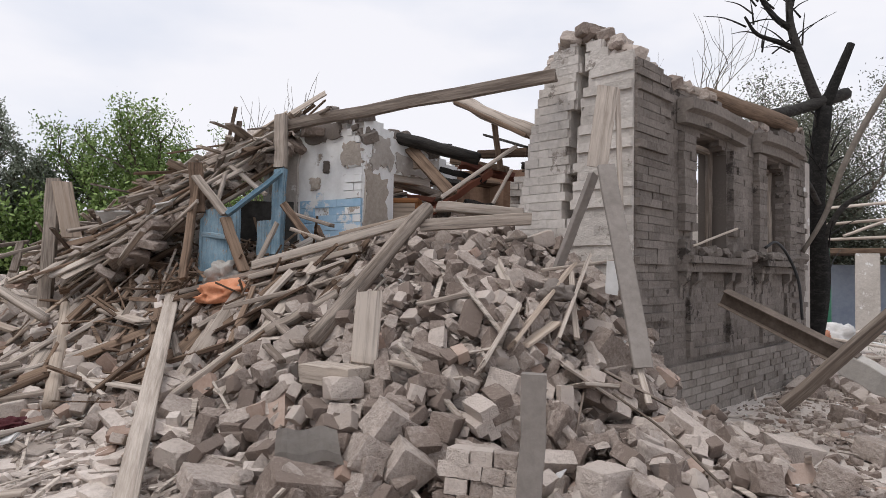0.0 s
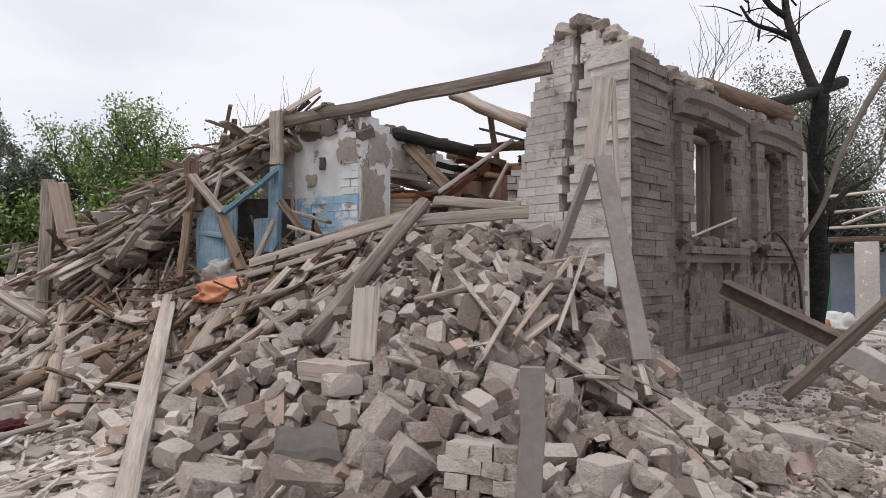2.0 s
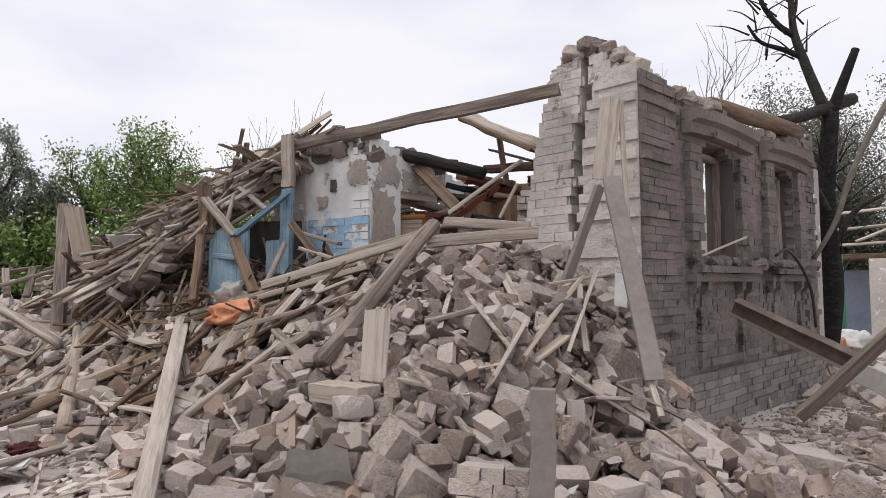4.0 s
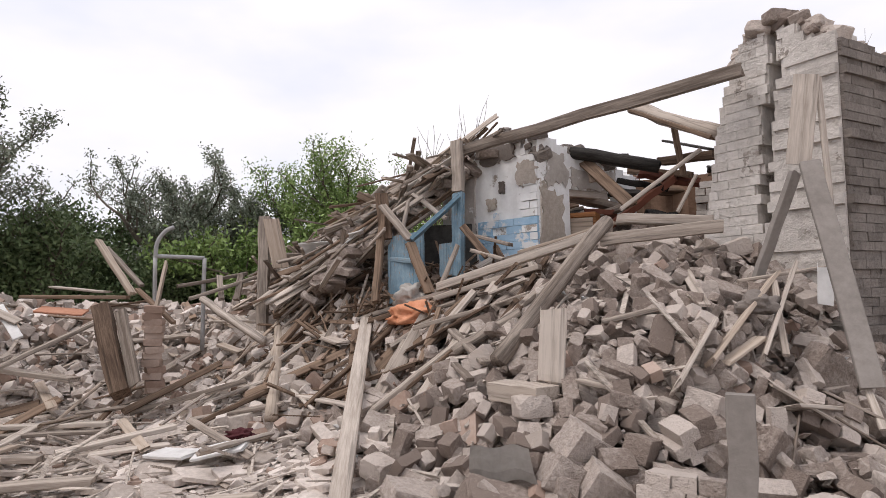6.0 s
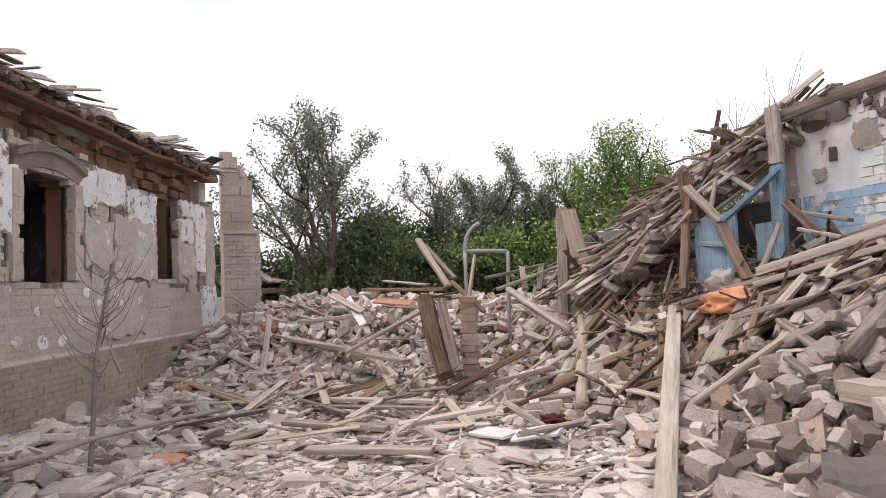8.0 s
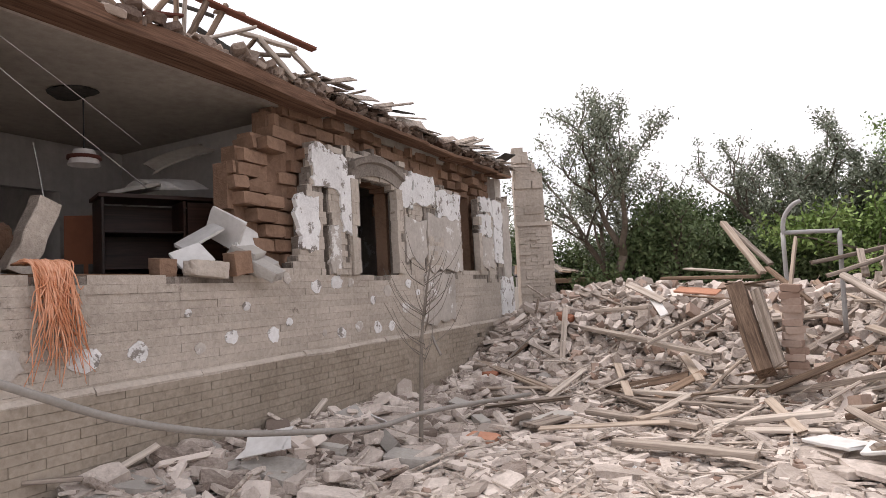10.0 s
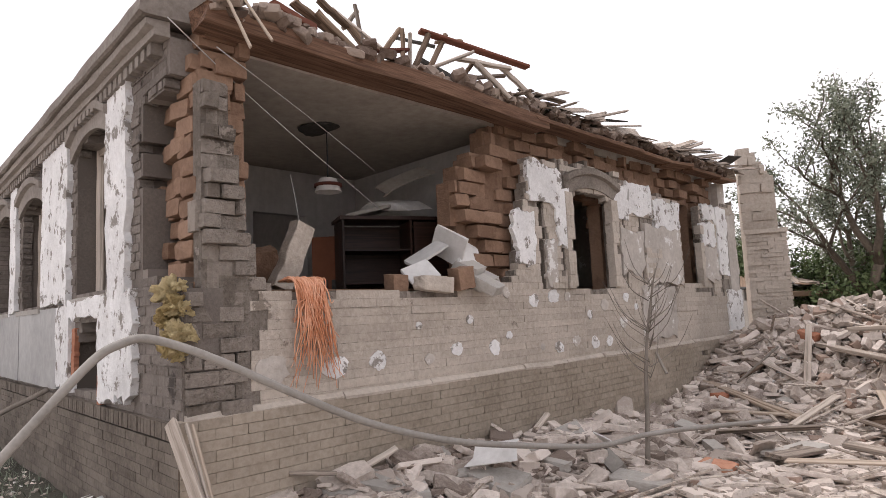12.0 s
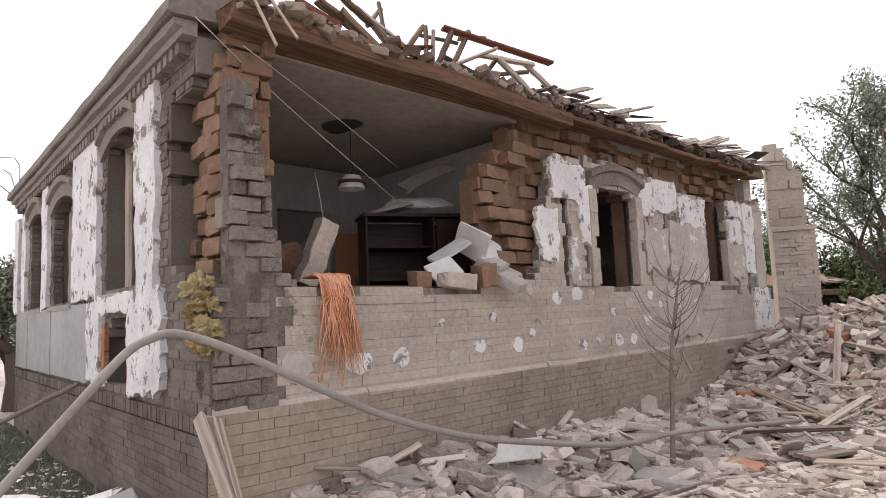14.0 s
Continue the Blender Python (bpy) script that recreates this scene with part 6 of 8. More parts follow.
lump("plasterboard_piece", -7.39, 0.62, 2.34, 0.36, 0.03, 0.4, "white_sheet", "pale broken sheet of board among the room debris", (-20, 20, 130))
lump("plasterboard_piece", -7.31, 0.72, 2.08, 0.4, 0.3, 0.1, "concrete", "pale broken sheet of board among the room debris", (20, 20, 30))
lump("plasterboard_piece", -7.11, 0.78, 2.01, 0.3, 0.25, 0.12, "concrete", "pale broken sheet of board among the room debris", (10, 30, 60))
lump("plasterboard_piece", -8.57, -0.15, 3.15, 0.8, 0.5, 0.12, "white_sheet", "pale broken sheet of board among the room debris", (8, 8, 40))
lump("plasterboard_piece", -8.49, -0.44, 3.07, 0.6, 0.4, 0.05, "concrete", "pale broken sheet of board among the room debris", (5, -8, 70))
lump("plasterboard_piece", -7.31, 0.6, 2.18, 0.3, 0.3, 0.2, "concrete", "pale broken sheet of board among the room debris", (10, 30, 60))

# ---- details of the long house ----
def ragged_patch(name, wall, o, u, side, s0, s1, z0, z1, mat, seed, out=0.03, thick=0.03, rag=0.06, label="", round_=False):
    """A torn sheet stuck on a wall, with a ragged outline and real thickness."""
    rng = np.random.default_rng(seed)
    ring = []
    n = 10
    for (a, b) in (((s0, z0), (s1, z0)), ((s1, z0), (s1, z1)), ((s1, z1), (s0, z1)), ((s0, z1), (s0, z0))):
        for k in range(n):
            t = k / n
            r = 0.35 * min(rag, 0.3 * (s1 - s0), 0.3 * (z1 - z0))
            ring.append((a[0] + (b[0] - a[0]) * t + rng.uniform(-r, r), a[1] + (b[1] - a[1]) * t + rng.uniform(-r, r)))
    cs, cz = (s0 + s1) / 2, (z0 + z1) / 2
    if round_:
        ring = [(cs + (s1 - s0) / 2 * math.cos(a) * rng.uniform(0.85, 1.1), cz + (z1 - z0) / 2 * math.sin(a) * rng.uniform(0.85, 1.1)) for a in np.linspace(0, 2 * math.pi, 25)[:-1]]
    if rag > 0.03:
        r = 1.1 * min(rag, 0.2 * (s1 - s0), 0.2 * (z1 - z0))
        ring = [(s + r * (noise.noise((s * 4, z * 4, seed)) + 0.6 * noise.noise((s * 11, z * 11, seed))), z + r * (noise.noise((s * 4, z * 4, seed + 9)) + 0.6 * noise.noise((s * 11, z * 11, seed + 5)))) for s, z in ring]
    front = [flat(o, u, s, z, out + thick - 0.002, side) for s, z in ring]
    inner = [flat(o, u, cs + (s - cs) * 0.55, cz + (z - cz) * 0.55, out + thick + 0.002, side) for s, z in ring]
    back = [flat(o, u, s, z, out - 0.03, side) for s, z in ring]
    verts = front + inner + back
    m = len(ring)
    faces = []
    for k in range(m):
        q = (k + 1) % m
        faces += [(k, q, m + q, m + k), (2 * m + k, 2 * m + q, q, k)]
    faces.append(tuple(m + k for k in range(m)))
    faces.append(tuple(2 * m + k for k in range(m - 1, -1, -1)))
    return mesh_object(name, verts, faces, mat, wall, label)


FOAM = "torn white foam insulation"
for i, (s0, s1, z0, z1, mat) in enumerate([
        (3.95, 4.33, 2.28, 2.92, "foam"), (4.25, 4.95, 3.05, 3.55, "foam"), (4.82, 5.12, 2.5, 3.3, "foam"), (4.55, 4.8, 2.0, 2.6, "plaster"), (6.32, 6.75, 3.0, 3.5, "foam"), (6.75, 7.5, 3.1, 3.6, "foam"),
        (6.45, 7.15, 2.2, 2.85, "plaster"), (7.2, 8.45, 2.05, 2.95, "plaster"), (7.55, 8.5, 2.95, 3.4, "foam"), (9.4, 10.0, 2.75, 3.15, "foam"), (9.45, 10.05, 2.1, 2.7, "plaster"),
        (10.1, 10.6, 2.2, 3.5, "foam"), (10.65, 11.05, 1.9, 3.4, "plaster"), (10.4, 11.1, 1.15, 1.9, "foam"), (7.0, 8.1, 1.2, 2.0, "plaster"), (9.5, 10.1, 3.2, 3.5, "foam")]):
    ragged_patch("insulation_patch", wall_b, OB, UB, 1, s0, s1, z0, z1, mat, 40 + i, out=0.015 + 0.003 * (i % 3), thick=0.03, label=FOAM if mat == "foam" else "smeared plaster patch")
for i, (s, z, r) in enumerate([(0.71, 1.33, 0.14), (1.33, 1.32, 0.13), (1.79, 1.33, 0.10), (2.46, 1.29, 0.07), (2.87, 1.36, 0.08), (3.48, 1.33, 0.10), (3.73, 1.94, 0.07), (4.26, 1.85, 0.10), (4.68, 1.88, 0.12), (4.99, 1.88, 0.07), (3.74, 1.44, 0.06),
                               (4.74, 1.25, 0.09), (5.13, 1.31, 0.08), (5.6, 1.27, 0.11), (5.97, 1.25, 0.08), (4.38, 1.27, 0.05), (3.08, 1.66, 0.05), (5.5, 1.62, 0.07), (6.4, 1.5, 0.1), (6.8, 1.7, 0.06), (2.33, 1.63, 0.04), (5.9, 1.75, 0.1), (6.5, 1.85, 0.08)]):
    ragged_patch("glue_spot", wall_b, OB, UB, 1, s - r, s + r, z - r * 0.85, z + r * 0.85, "foam" if i % 3 else "plaster", 80 + i, out=0.012, thick=0.012, rag=0.05, label="round dab of pale glue left by insulation", round_=True)
for i, (s0, s1, z0, z1) in enumerate([(1.12, 1.76, 2.9, 3.9), (1.15, 1.7, 2.0, 2.95), (0.95, 1.5, 1.15, 2.05), (3.2, 4.45, 2.03, 3.98), (6.15, 6.6, 2.0, 3.85), (8.1, 8.5, 2.0, 3.7), (8.95, 9.4, 2.0, 3.7), (3.05, 3.6, 1.1, 2.0), (1.4, 1.95, 1.1, 2.0), (1.9, 3.1, 1.85, 2.03)]):
    ragged_patch("insulation_patch", wall_f, OB, VB, -1, s0, s1, z0, z1, "foam", 120 + i, out=0.02, thick=0.05, rag=0.07, label=FOAM)
for i, (s0, s1) in enumerate([(3.65, 5.9), (5.86, 7.8), (7.76, 8.95)]):
    ragged_patch("tin_sheet", wall_f, OB, VB, -1, s0, s1, 1.07, 1.99, "tin", 150 + i, out=0.03 + 0.008 * i, thick=0.02, rag=0.012, label="dull grey tin sheet cladding")
for i, (s, z) in enumerate([(1.97, 1.3), (1.98, 1.55), (2.98, 1.35), (2.96, 1.6), (2.0, 1.15)]):
    ragged_patch("clay_lining", wall_f, OB, VB, -1, s - 0.06, s + 0.06, z - 0.14, z + 0.14, "terracotta", 170 + i, out=0.02, thick=0.02, rag=0.03, label="broken orange clay lining of the niche")


def moulding(name, wall, o, u, side, s0, s1, prof, mat, steps=10, label="", drop=0.0):
    """A strip of the given profile (out, z) along a wall."""
    rng = np.random.default_rng(abs(int(s0 * 100)) + len(name))
    bm = bmesh.new()
    rows = []
    for i in range(steps + 1):
        s = s0 + (s1 - s0) * i / steps
        rows.append([bm.verts.new(flat(o, u, s, z - drop * s + rng.normal(0, 0.004), d + rng.normal(0, 0.004), side)) for d, z in prof])
    n = len(prof)
    for r0, r1 in zip(rows, rows[1:]):
        for k in range(n):
            bm.faces.new((r0[k], r0[(k + 1) % n], r1[(k + 1) % n], r1[k]))
    bm.faces.new(rows[0][::-1])
    bm.faces.new(rows[-1])
    bmesh.ops.recalc_face_normals(bm, faces=bm.faces)
    return part(name, bm, mat, wall, label)


# cornice of the front wall with a toothed course under it
SAG = 0.012
moulding("cornice", wall_f, OB, VB, -1, 0.25, 8.95, [(0.0, 3.99), (0.12, 3.99), (0.13, 4.05), (0.18, 4.06), (0.19, 4.12), (0.0, 4.12)], "brick_dusty", 30, "stepped brick cornice under the eaves", SAG)
moulding("eaves_edge", wall_f, OB, VB, -1, 0.2, 9.0, [(-0.4, 4.125), (0.22, 4.125), (0.24, 4.14), (0.23, 4.25), (-0.4, 4.44)], "brick_dusty", 30, "grey tin-edged verge of the roof", SAG)
for k in range(57):
    s = 0.4 + k * 0.15
    bm = bmesh.new()
    l = [bm.verts.new(flat(OB, VB, s + a, z - SAG * s, d, -1)) for z in (3.89, 3.985) for (a, d) in ((0.0, 0.0), (0.09, 0.0), (0.09, 0.10), (0.0, 0.10))]
    for q in ((3, 2, 1, 0), (4, 5, 6, 7), (0, 1, 5, 4), (1, 2, 6, 5), (2, 3, 7, 6), (3, 0, 4, 7)):
        bm.faces.new([l[i] for i in q])
    bmesh.ops.recalc_face_normals(bm, faces=bm.faces)
    part("dentil", bm, "brick_dusty", wall_f)


def arch_hood(wall, o, u, side, a, b, spring, rise, mat):
    bm = bmesh.new()
    rows = []
    for i in range(15):
        s = a - 0.16 + (b - a + 0.32) * i / 14
        q = (s - (a + b) / 2) / ((b - a) / 2 + 0.16)
        base = spring + (rise + 0.03) * (1 - q * q)
        ring = [(0.0, base), (0.045, base), (0.05, base + 0.17), (0.10, base + 0.19), (0.105, base + 0.27), (0.0, base + 0.28)]
        rows.append([bm.verts.new(flat(o, u, s, z, d, side)) for d, z in ring])
    for r0, r1 in zip(rows, rows[1:]):
        for k in range(6):
            bm.faces.new((r0[k], r0[(k + 1) % 6], r1[(k + 1) % 6], r1[k]))
    bm.faces.new(rows[0][::-1])
    bm.faces.new(rows[-1])
    bmesh.ops.recalc_face_normals(bm, faces=bm.faces)
    part("window_arch", bm, mat, wall, "arched brick hood over the window")


for i, (a, b, sill, spring, rise) in enumerate(B_FRONT):
    arch_hood(wall_f, OB, VB, -1, a, b, spring - 0.06, rise, "brick_dusty")
    moulding("window_sill", wall_f, OB, VB, -1, a - 0.1, b + 0.1, [(-0.1, sill - 0.07), (0.06, sill - 0.07), (0.07, sill - 0.01), (-0.1, sill)], "concrete", 6, "narrow grey window sill")
    fr = tagged(new("window_%d" % (i + 3)), "empty pale window frame with no glass", "window", kind="structure")
    for s in (a + 0.04, (a + b) / 2 + 0.08, b - 0.04):
        timber("frame_post", flat(OB, VB, s, sill, -0.22, -1), flat(OB, VB, s, spring + 0.1, -0.22, -1), 0.07, 0.08, "wood_pale", parent=fr, splinter=0)
    timber("frame_head", flat(OB, VB, a, spring + 0.04, -0.22, -1), flat(OB, VB, b, spring + 0.04, -0.22, -1), 0.07, 0.08, "wood_pale", parent=fr, splinter=0)
for (a, b, sill, spring, rise) in B_LONG[:1]:
    arch_hood(wall_b, OB, UB, 1, a, b, spring, rise, "brick_c")
for (a, b, z0, z1) in ((5.02, 5.2, 2.0, 3.2), (6.2, 6.38, 2.0, 3.2), (9.3, 9.45, 2.0, 3.1)):
    lay_bricks(wall_b, "trim_brick", OB, UB, a, b, z0, z1, lambda s, z: True, "brick_b", proud=0.05, seed=61, blen=0.2, rag=0.012, missing=0.03, gap=0.002, course=0.156, shapes=SMEARED)

# eaves: the bare beam over the breach, boards past it, clay and slates on top
eaves = tagged(empty("eaves_beam"), "brown wall-plate beams along the broken eaves", "roof")
timber("beam", flat(OB, UB, 0.1, 4.10, 0.02), flat(OB, UB, 4.5, 4.02, 0.10), 0.30, 0.16, "eaves_wood", parent=eaves, splinter=0.2)
timber("board", flat(OB, UB, 0.2, 4.03, -0.14), flat(OB, UB, 4.4, 4.03, -0.10), 0.14, 0.06, "eaves_wood", parent=eaves, splinter=0.2)
rng = np.random.default_rng(52)
s = 4.2
while s < 10.4:
    e = s + rng.uniform(0.8, 1.9)
    timber("board", flat(OB, UB, s, 4.03 + rng.normal(0, 0.02), 0.10), flat(OB, UB, min(e, 10.75), 4.03 + rng.normal(0, 0.02), 0.12), 0.30, 0.05, "eaves_wood", parent=eaves, splinter=0.3, roll=rng.normal(0, 6))
    s = e - 0.1
clay = Heap()
for i in range(900):
    s = rng.uniform(0.2, 10.7)
    v = abs(rng.normal(0, 0.35)) - 0.18
    z = 4.15 + max(0, v) * 0.5 + rng.uniform(-0.02, 0.09)
    q = rng.uniform(0.04, 0.15)
    clay.add(BROKEN[int(rng.integers(len(BROKEN)))], Matrix.Translation(flat(OB, UB, s, z, -v)) @ pose(0, 0, 0, rng.normal(0, 25), rng.normal(0, 25), rng.uniform(0, 360)) @ Matrix.Diagonal((q * 1.6, q, q * 0.6, 1)))
clay.build("roof_clay", "roof_clay", label="dusty clay packing along the broken eaves", category="roof")
slates = Heap()
for i in range(170):
    s = rng.uniform(3.9, 10.8)
    v = rng.uniform(-0.3, 0.9)
    z = 4.17 + (v + 0.3) * 0.42 + rng.uniform(0, 0.06)
    slates.add(timber_shape(rng, rng.uniform(0.25, 0.8), rng.uniform(0.12, 0.3), 0.018, splinter=0.7), Matrix.Translation(flat(OB, UB, s, z, -v)) @ Matrix.Rotation(math.atan2(UB.y, UB.x) + rng.normal(0, 0.5), 4, "Z") @ pose(0, 0, 0, rng.normal(20, 10), rng.normal(0, 8), 0))
slates.build("roof_slates", "wood", label="broken grey roof slates sliding off the eaves", category="roof")
for (s, v, z, t) in ((9.2, -0.05, 4.42, 10), (10.1, -0.2, 4.36, -20), (6.6, 0.3, 4.6, 15)):
    p = flat(OB, UB, s, z, -v)
    q = flat(OB, UB, s + 0.6, z + 0.05, -v + 0.1)
    timber("roof_shard", p, q, 0.32, 0.02, "grey_dark", "dark bent shard of roofing felt on the eaves", roll=t, splinter=0.6)
# the slope of the roof behind, laid bare
rf = tagged(empty("roof_frame"), "bare rafters and torn boards of the wrecked roof", "roof")
for k in range(10):
    s = 0.6 + k * 1.15
    timber("rafter", flat(OB, UB, s, 4.15, -0.3), flat(OB, UB, s + rng.normal(0, 0.3), 4.15 + rng.uniform(0.2, 0.5), -rng.uniform(1.2, 2.6)), 0.08, 0.10, "wood_brown", parent=rf, splinter=0.8)

# orange netting hanging from the breach
net = tagged(empty("orange_netting"), "torn orange plastic netting hanging over the breach sill", "netting")
rng = np.random.default_rng(8)
for i in range(120):
    lock = (0.95, 1.08, 1.17, 1.28)[int(rng.integers(4))]
    s0, s1 = rng.uniform(0.88, 1.22), lock + rng.normal(0, 0.05)
    z1 = rng.uniform(1.12, 1.75) if i % 3 else rng.uniform(1.3, 1.9)
    pts = [flat(OB, UB, s0, 2.06, -0.12 + rng.uniform(-0.05, 0.03)), flat(OB, UB, s0 + 0.01, 2.07, 0.03), flat(OB, UB, (s0 * 2 + s1) / 3, (2.02 * 2 + z1) / 3, 0.06 + rng.uniform(0, 0.05)), flat(OB, UB, (s0 + 2 * s1) / 3 + rng.normal(0, 0.03), (2.02 + 2 * z1) / 3 + rng.normal(0, 0.04), 0.05 + rng.uniform(0, 0.07)), flat(OB, UB, s1, z1, 0.04)]
    tube("strand", pts, rng.uniform(0.004, 0.013), 0.003, "orange_bag", net, 4, 4)


def crumpled(name, x, y, z, sx, sy, sz, mat, label, category, seed, bumps=0.35, parent=None):
    bm = bmesh.new()
    bmesh.ops.create_icosphere(bm, subdivisions=4, radius=1.0)
    for v in bm.verts:
        p = v.co * 1.7 + Vector((seed, 0, 0))
        k = 1 + bumps * noise.noise(p) + 0.5 * bumps * noise.noise(p * 2.7) + 0.3 * bumps * noise.noise(p * 6)
        v.co = Vector((v.co.x * sx * k, v.co.y * sy * k, max(v.co.z, -0.5) * sz * k))
    ob = part(name, bm, mat, parent, "", True)
    ob.matrix_basis = pose(x, y, z)
    return tagged(ob, label, category) if parent is None else ob


wool = tagged(empty("mineral_wool"), "yellow mineral wool bulging from the torn house corner", "insulation")
for i, (v, z, r) in enumerate([(0.02 + 0.05 * (k % 5), 1.5 + 0.034 * k, 0.045 + 0.02 * ((k * 7) % 3)) for k in range(16)]):
    p = flat(OB, VB, v, z, 0.01, -1)
    crumpled("tuft", p.x, p.y, p.z, r * 1.2, r, r, "wool", "", "", 5 + i * 3, 1.1, wool)

# in the open room
wardrobe = tagged(empty("wardrobe", -8.45, -0.05, 1.12, 105), "dark brown wardrobe with open shelves in the ruined room", "wardrobe")
for nm, lo, hi in (("side_panel", (-0.85, -0.25, 0), (-0.82, 0.25, 1.78)), ("side_panel", (0.82, -0.25, 0), (0.85, 0.25, 1.78)), ("back_panel", (-0.82, 0.22, 0.02), (0.82, 0.245, 1.76)), ("top", (-0.88, -0.27, 1.785), (0.88, 0.27, 1.83)),
                   ("shelf", (-0.82, -0.24, 0.5), (0.0, 0.21, 0.525)), ("shelf", (-0.82, -0.24, 1.0), (0.0, 0.21, 1.025)), ("shelf", (-0.82, -0.24, 1.4), (0.0, 0.21, 1.425)), ("divider", (0.0, -0.245, 0.02), (0.03, 0.21, 1.78)), ("door", (0.04, -0.275, 0.05), (0.80, -0.252, 1.76)), ("plinth", (-0.82, -0.22, 0.0), (0.82, 0.2, 0.05))):
    piece = box_part(nm, lo, hi, "furniture", wardrobe, 0.004)
    if nm == "door":
        box_part("handle", (0.09, -0.30, 0.85), (0.11, -0.276, 1.0), "wire", piece, 0.003, "small pale metal handle")
cupboard = tagged(empty("orange_cupboard", -8.62, -1.02, 1.12, 80), "orange-brown cupboard with dark glass fields in the room", "cupboard")
box_part("panel", (-0.22, -0.02, 0.0), (0.22, 0.02, 1.66), "red_veneer", cupboard, 0.004)
box_part("glass_field", (-0.14, -0.028, 0.5), (-0.02, 0.028, 1.1), "grey_dark", cupboard, 0.003)
box_part("glass_field", (0.03, -0.028, 0.5), (0.15, 0.028, 1.1), "grey_dark", cupboard, 0.003)
lamp = tagged(empty("hanging_lamp", -7.89, -0.95, 3.3), "small pale glass lamp shade hanging from the ceiling", "lamp")
bm = bmesh.new()
bmesh.ops.create_cone(bm, cap_ends=False, segments=20, radius1=0.16, radius2=0.10, depth=0.16)
shade = part("shade", bm, "white_sheet", lamp, "pale glass shade", True)
bm = bmesh.new()
bmesh.ops.create_cone(bm, cap_ends=True, segments=20, radius1=0.165, radius2=0.163, depth=0.035)
part("rim", bm, "red_paint", shade, "dark red rim", True)
tube("cord", [(0, 0, 0.05), (0, 0, 0.4), (0.01, 0, 0.68)], 0.008, None, "black", lamp)
# no real hole: a flat dark disc gives its unlit inside by colour
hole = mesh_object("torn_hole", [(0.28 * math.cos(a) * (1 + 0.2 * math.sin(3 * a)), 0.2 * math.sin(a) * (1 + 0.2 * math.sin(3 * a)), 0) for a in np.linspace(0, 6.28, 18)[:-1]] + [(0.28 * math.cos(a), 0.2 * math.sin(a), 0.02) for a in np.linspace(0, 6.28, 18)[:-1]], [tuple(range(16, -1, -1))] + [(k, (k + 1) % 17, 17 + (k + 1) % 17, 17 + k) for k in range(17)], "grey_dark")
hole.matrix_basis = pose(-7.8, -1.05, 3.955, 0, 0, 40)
tagged(hole, "flat dark disc for the torn ceiling hole round the lamp hook", "ceiling patch")
hang = tagged(timber("hanging_plaster", flat(OB, UB, 3.22, 3.30, -1.6), flat(OB, UB, 4.12, 3.72, -1.5), 0.22, 0.03, "ceiling", "sheet of ceiling plaster hanging down in the room", roll=35, splinter=0.5, bend=0.05), "", "plaster")
for i, pts in enumerate(([(-5.07, -1.87, 4.02), (-5.9, -1.3, 3.55), (-7.3, -0.34, 2.89)], [(-5.17, -1.54, 3.83), (-6.2, -1.0, 3.62), (-7.26, -0.39, 3.32)], [(-6.85, -1.15, 2.6), (-6.88, -1.2, 2.95), (-6.92, -1.25, 3.22)])):
    tagged(tube("wire", pts, 0.005, None, "wire", None, 6, 5), "thin pale wire dangling in the breach", "wire")

# pipe, sapling, tin scraps before the long house
hose = tube("plastic_pipe", [(-3.72, -2.54, 0.76), (-3.79, -2.43, 0.92), (-3.95, -2.18, 1.26), (-4.11, -1.97, 1.55), (-4.19, -1.85, 1.64), (-4.28, -1.71, 1.66), (-4.43, -1.41, 1.53), (-4.67, -0.97, 1.27), (-5.07, -0.46, 0.97), (-5.56, 0.2, 0.71), (-6.03, 1.0, 0.53), (-6.4, 1.68, 0.42), (-6.76, 2.28, 0.42), (-7.3, 3.2, 0.35), (-7.9, 4.3, 0.25)], 0.026, None, "pipe", None, 6, 10)
tagged(hose, "bent grey plastic pipe arching over the rubble", "pipe")
lower = tube("plastic_pipe", [(-3.45, -2.95, 0.05), (-3.6, -2.72, 0.45), (-3.72, -2.54, 0.76)], 0.026, None, "pipe", None, 4, 10)
tagged(lower, "lower end of the grey plastic pipe in the ground", "pipe")
sapling = tagged(empty("sapling", -6.87, 2.3, 0.1), "leafless grey sapling growing by the wall", "sapling")
tube("stem", [(0, 0, 0), (0.03, 0.02, 0.5), (0.06, 0.03, 0.95), (0.1, 0.06, 1.35), (0.14, 0.12, 1.75), (0.18, 0.16, 2.0)], 0.028, 0.007, "twig", sapling, 4, 7)
rng = np.random.default_rng(4)
for i in range(36):
    z = rng.uniform(0.8, 1.9)
    a = rng.uniform(0, 6.28)
    l = rng.uniform(0.25, 0.6)
    b = Vector((0.05 + 0.05 * z, 0.03 + 0.03 * z, z))
    tube("twig", [b, b + Vector((math.cos(a) * l * 0.5, math.sin(a) * l * 0.5, l * 0.35)), b + Vector((math.cos(a) * l * 0.8, math.sin(a) * l * 0.8, l * 0.9))], 0.006, 0.002, "twig", sapling, 3, 4)
for i, (x, y, z, sx, sy, t) in enumerate([(-6.3, 0.35, 0.42, 0.5, 0.25, 20), (-6.6, 0.8, 0.34, 0.25, 0.2, 60), (-6.9, 2.0, 0.3, 0.3, 0.2, 10)]):
    tagged(timber("tin_scrap", (x, y, z), (x + sx * math.cos(t), y + sx * math.sin(t), z + 0.08), sy, 0.015, "white_sheet", "crumpled white sheet scrap on the rubble", roll=35, splinter=1.0), "", "scrap")
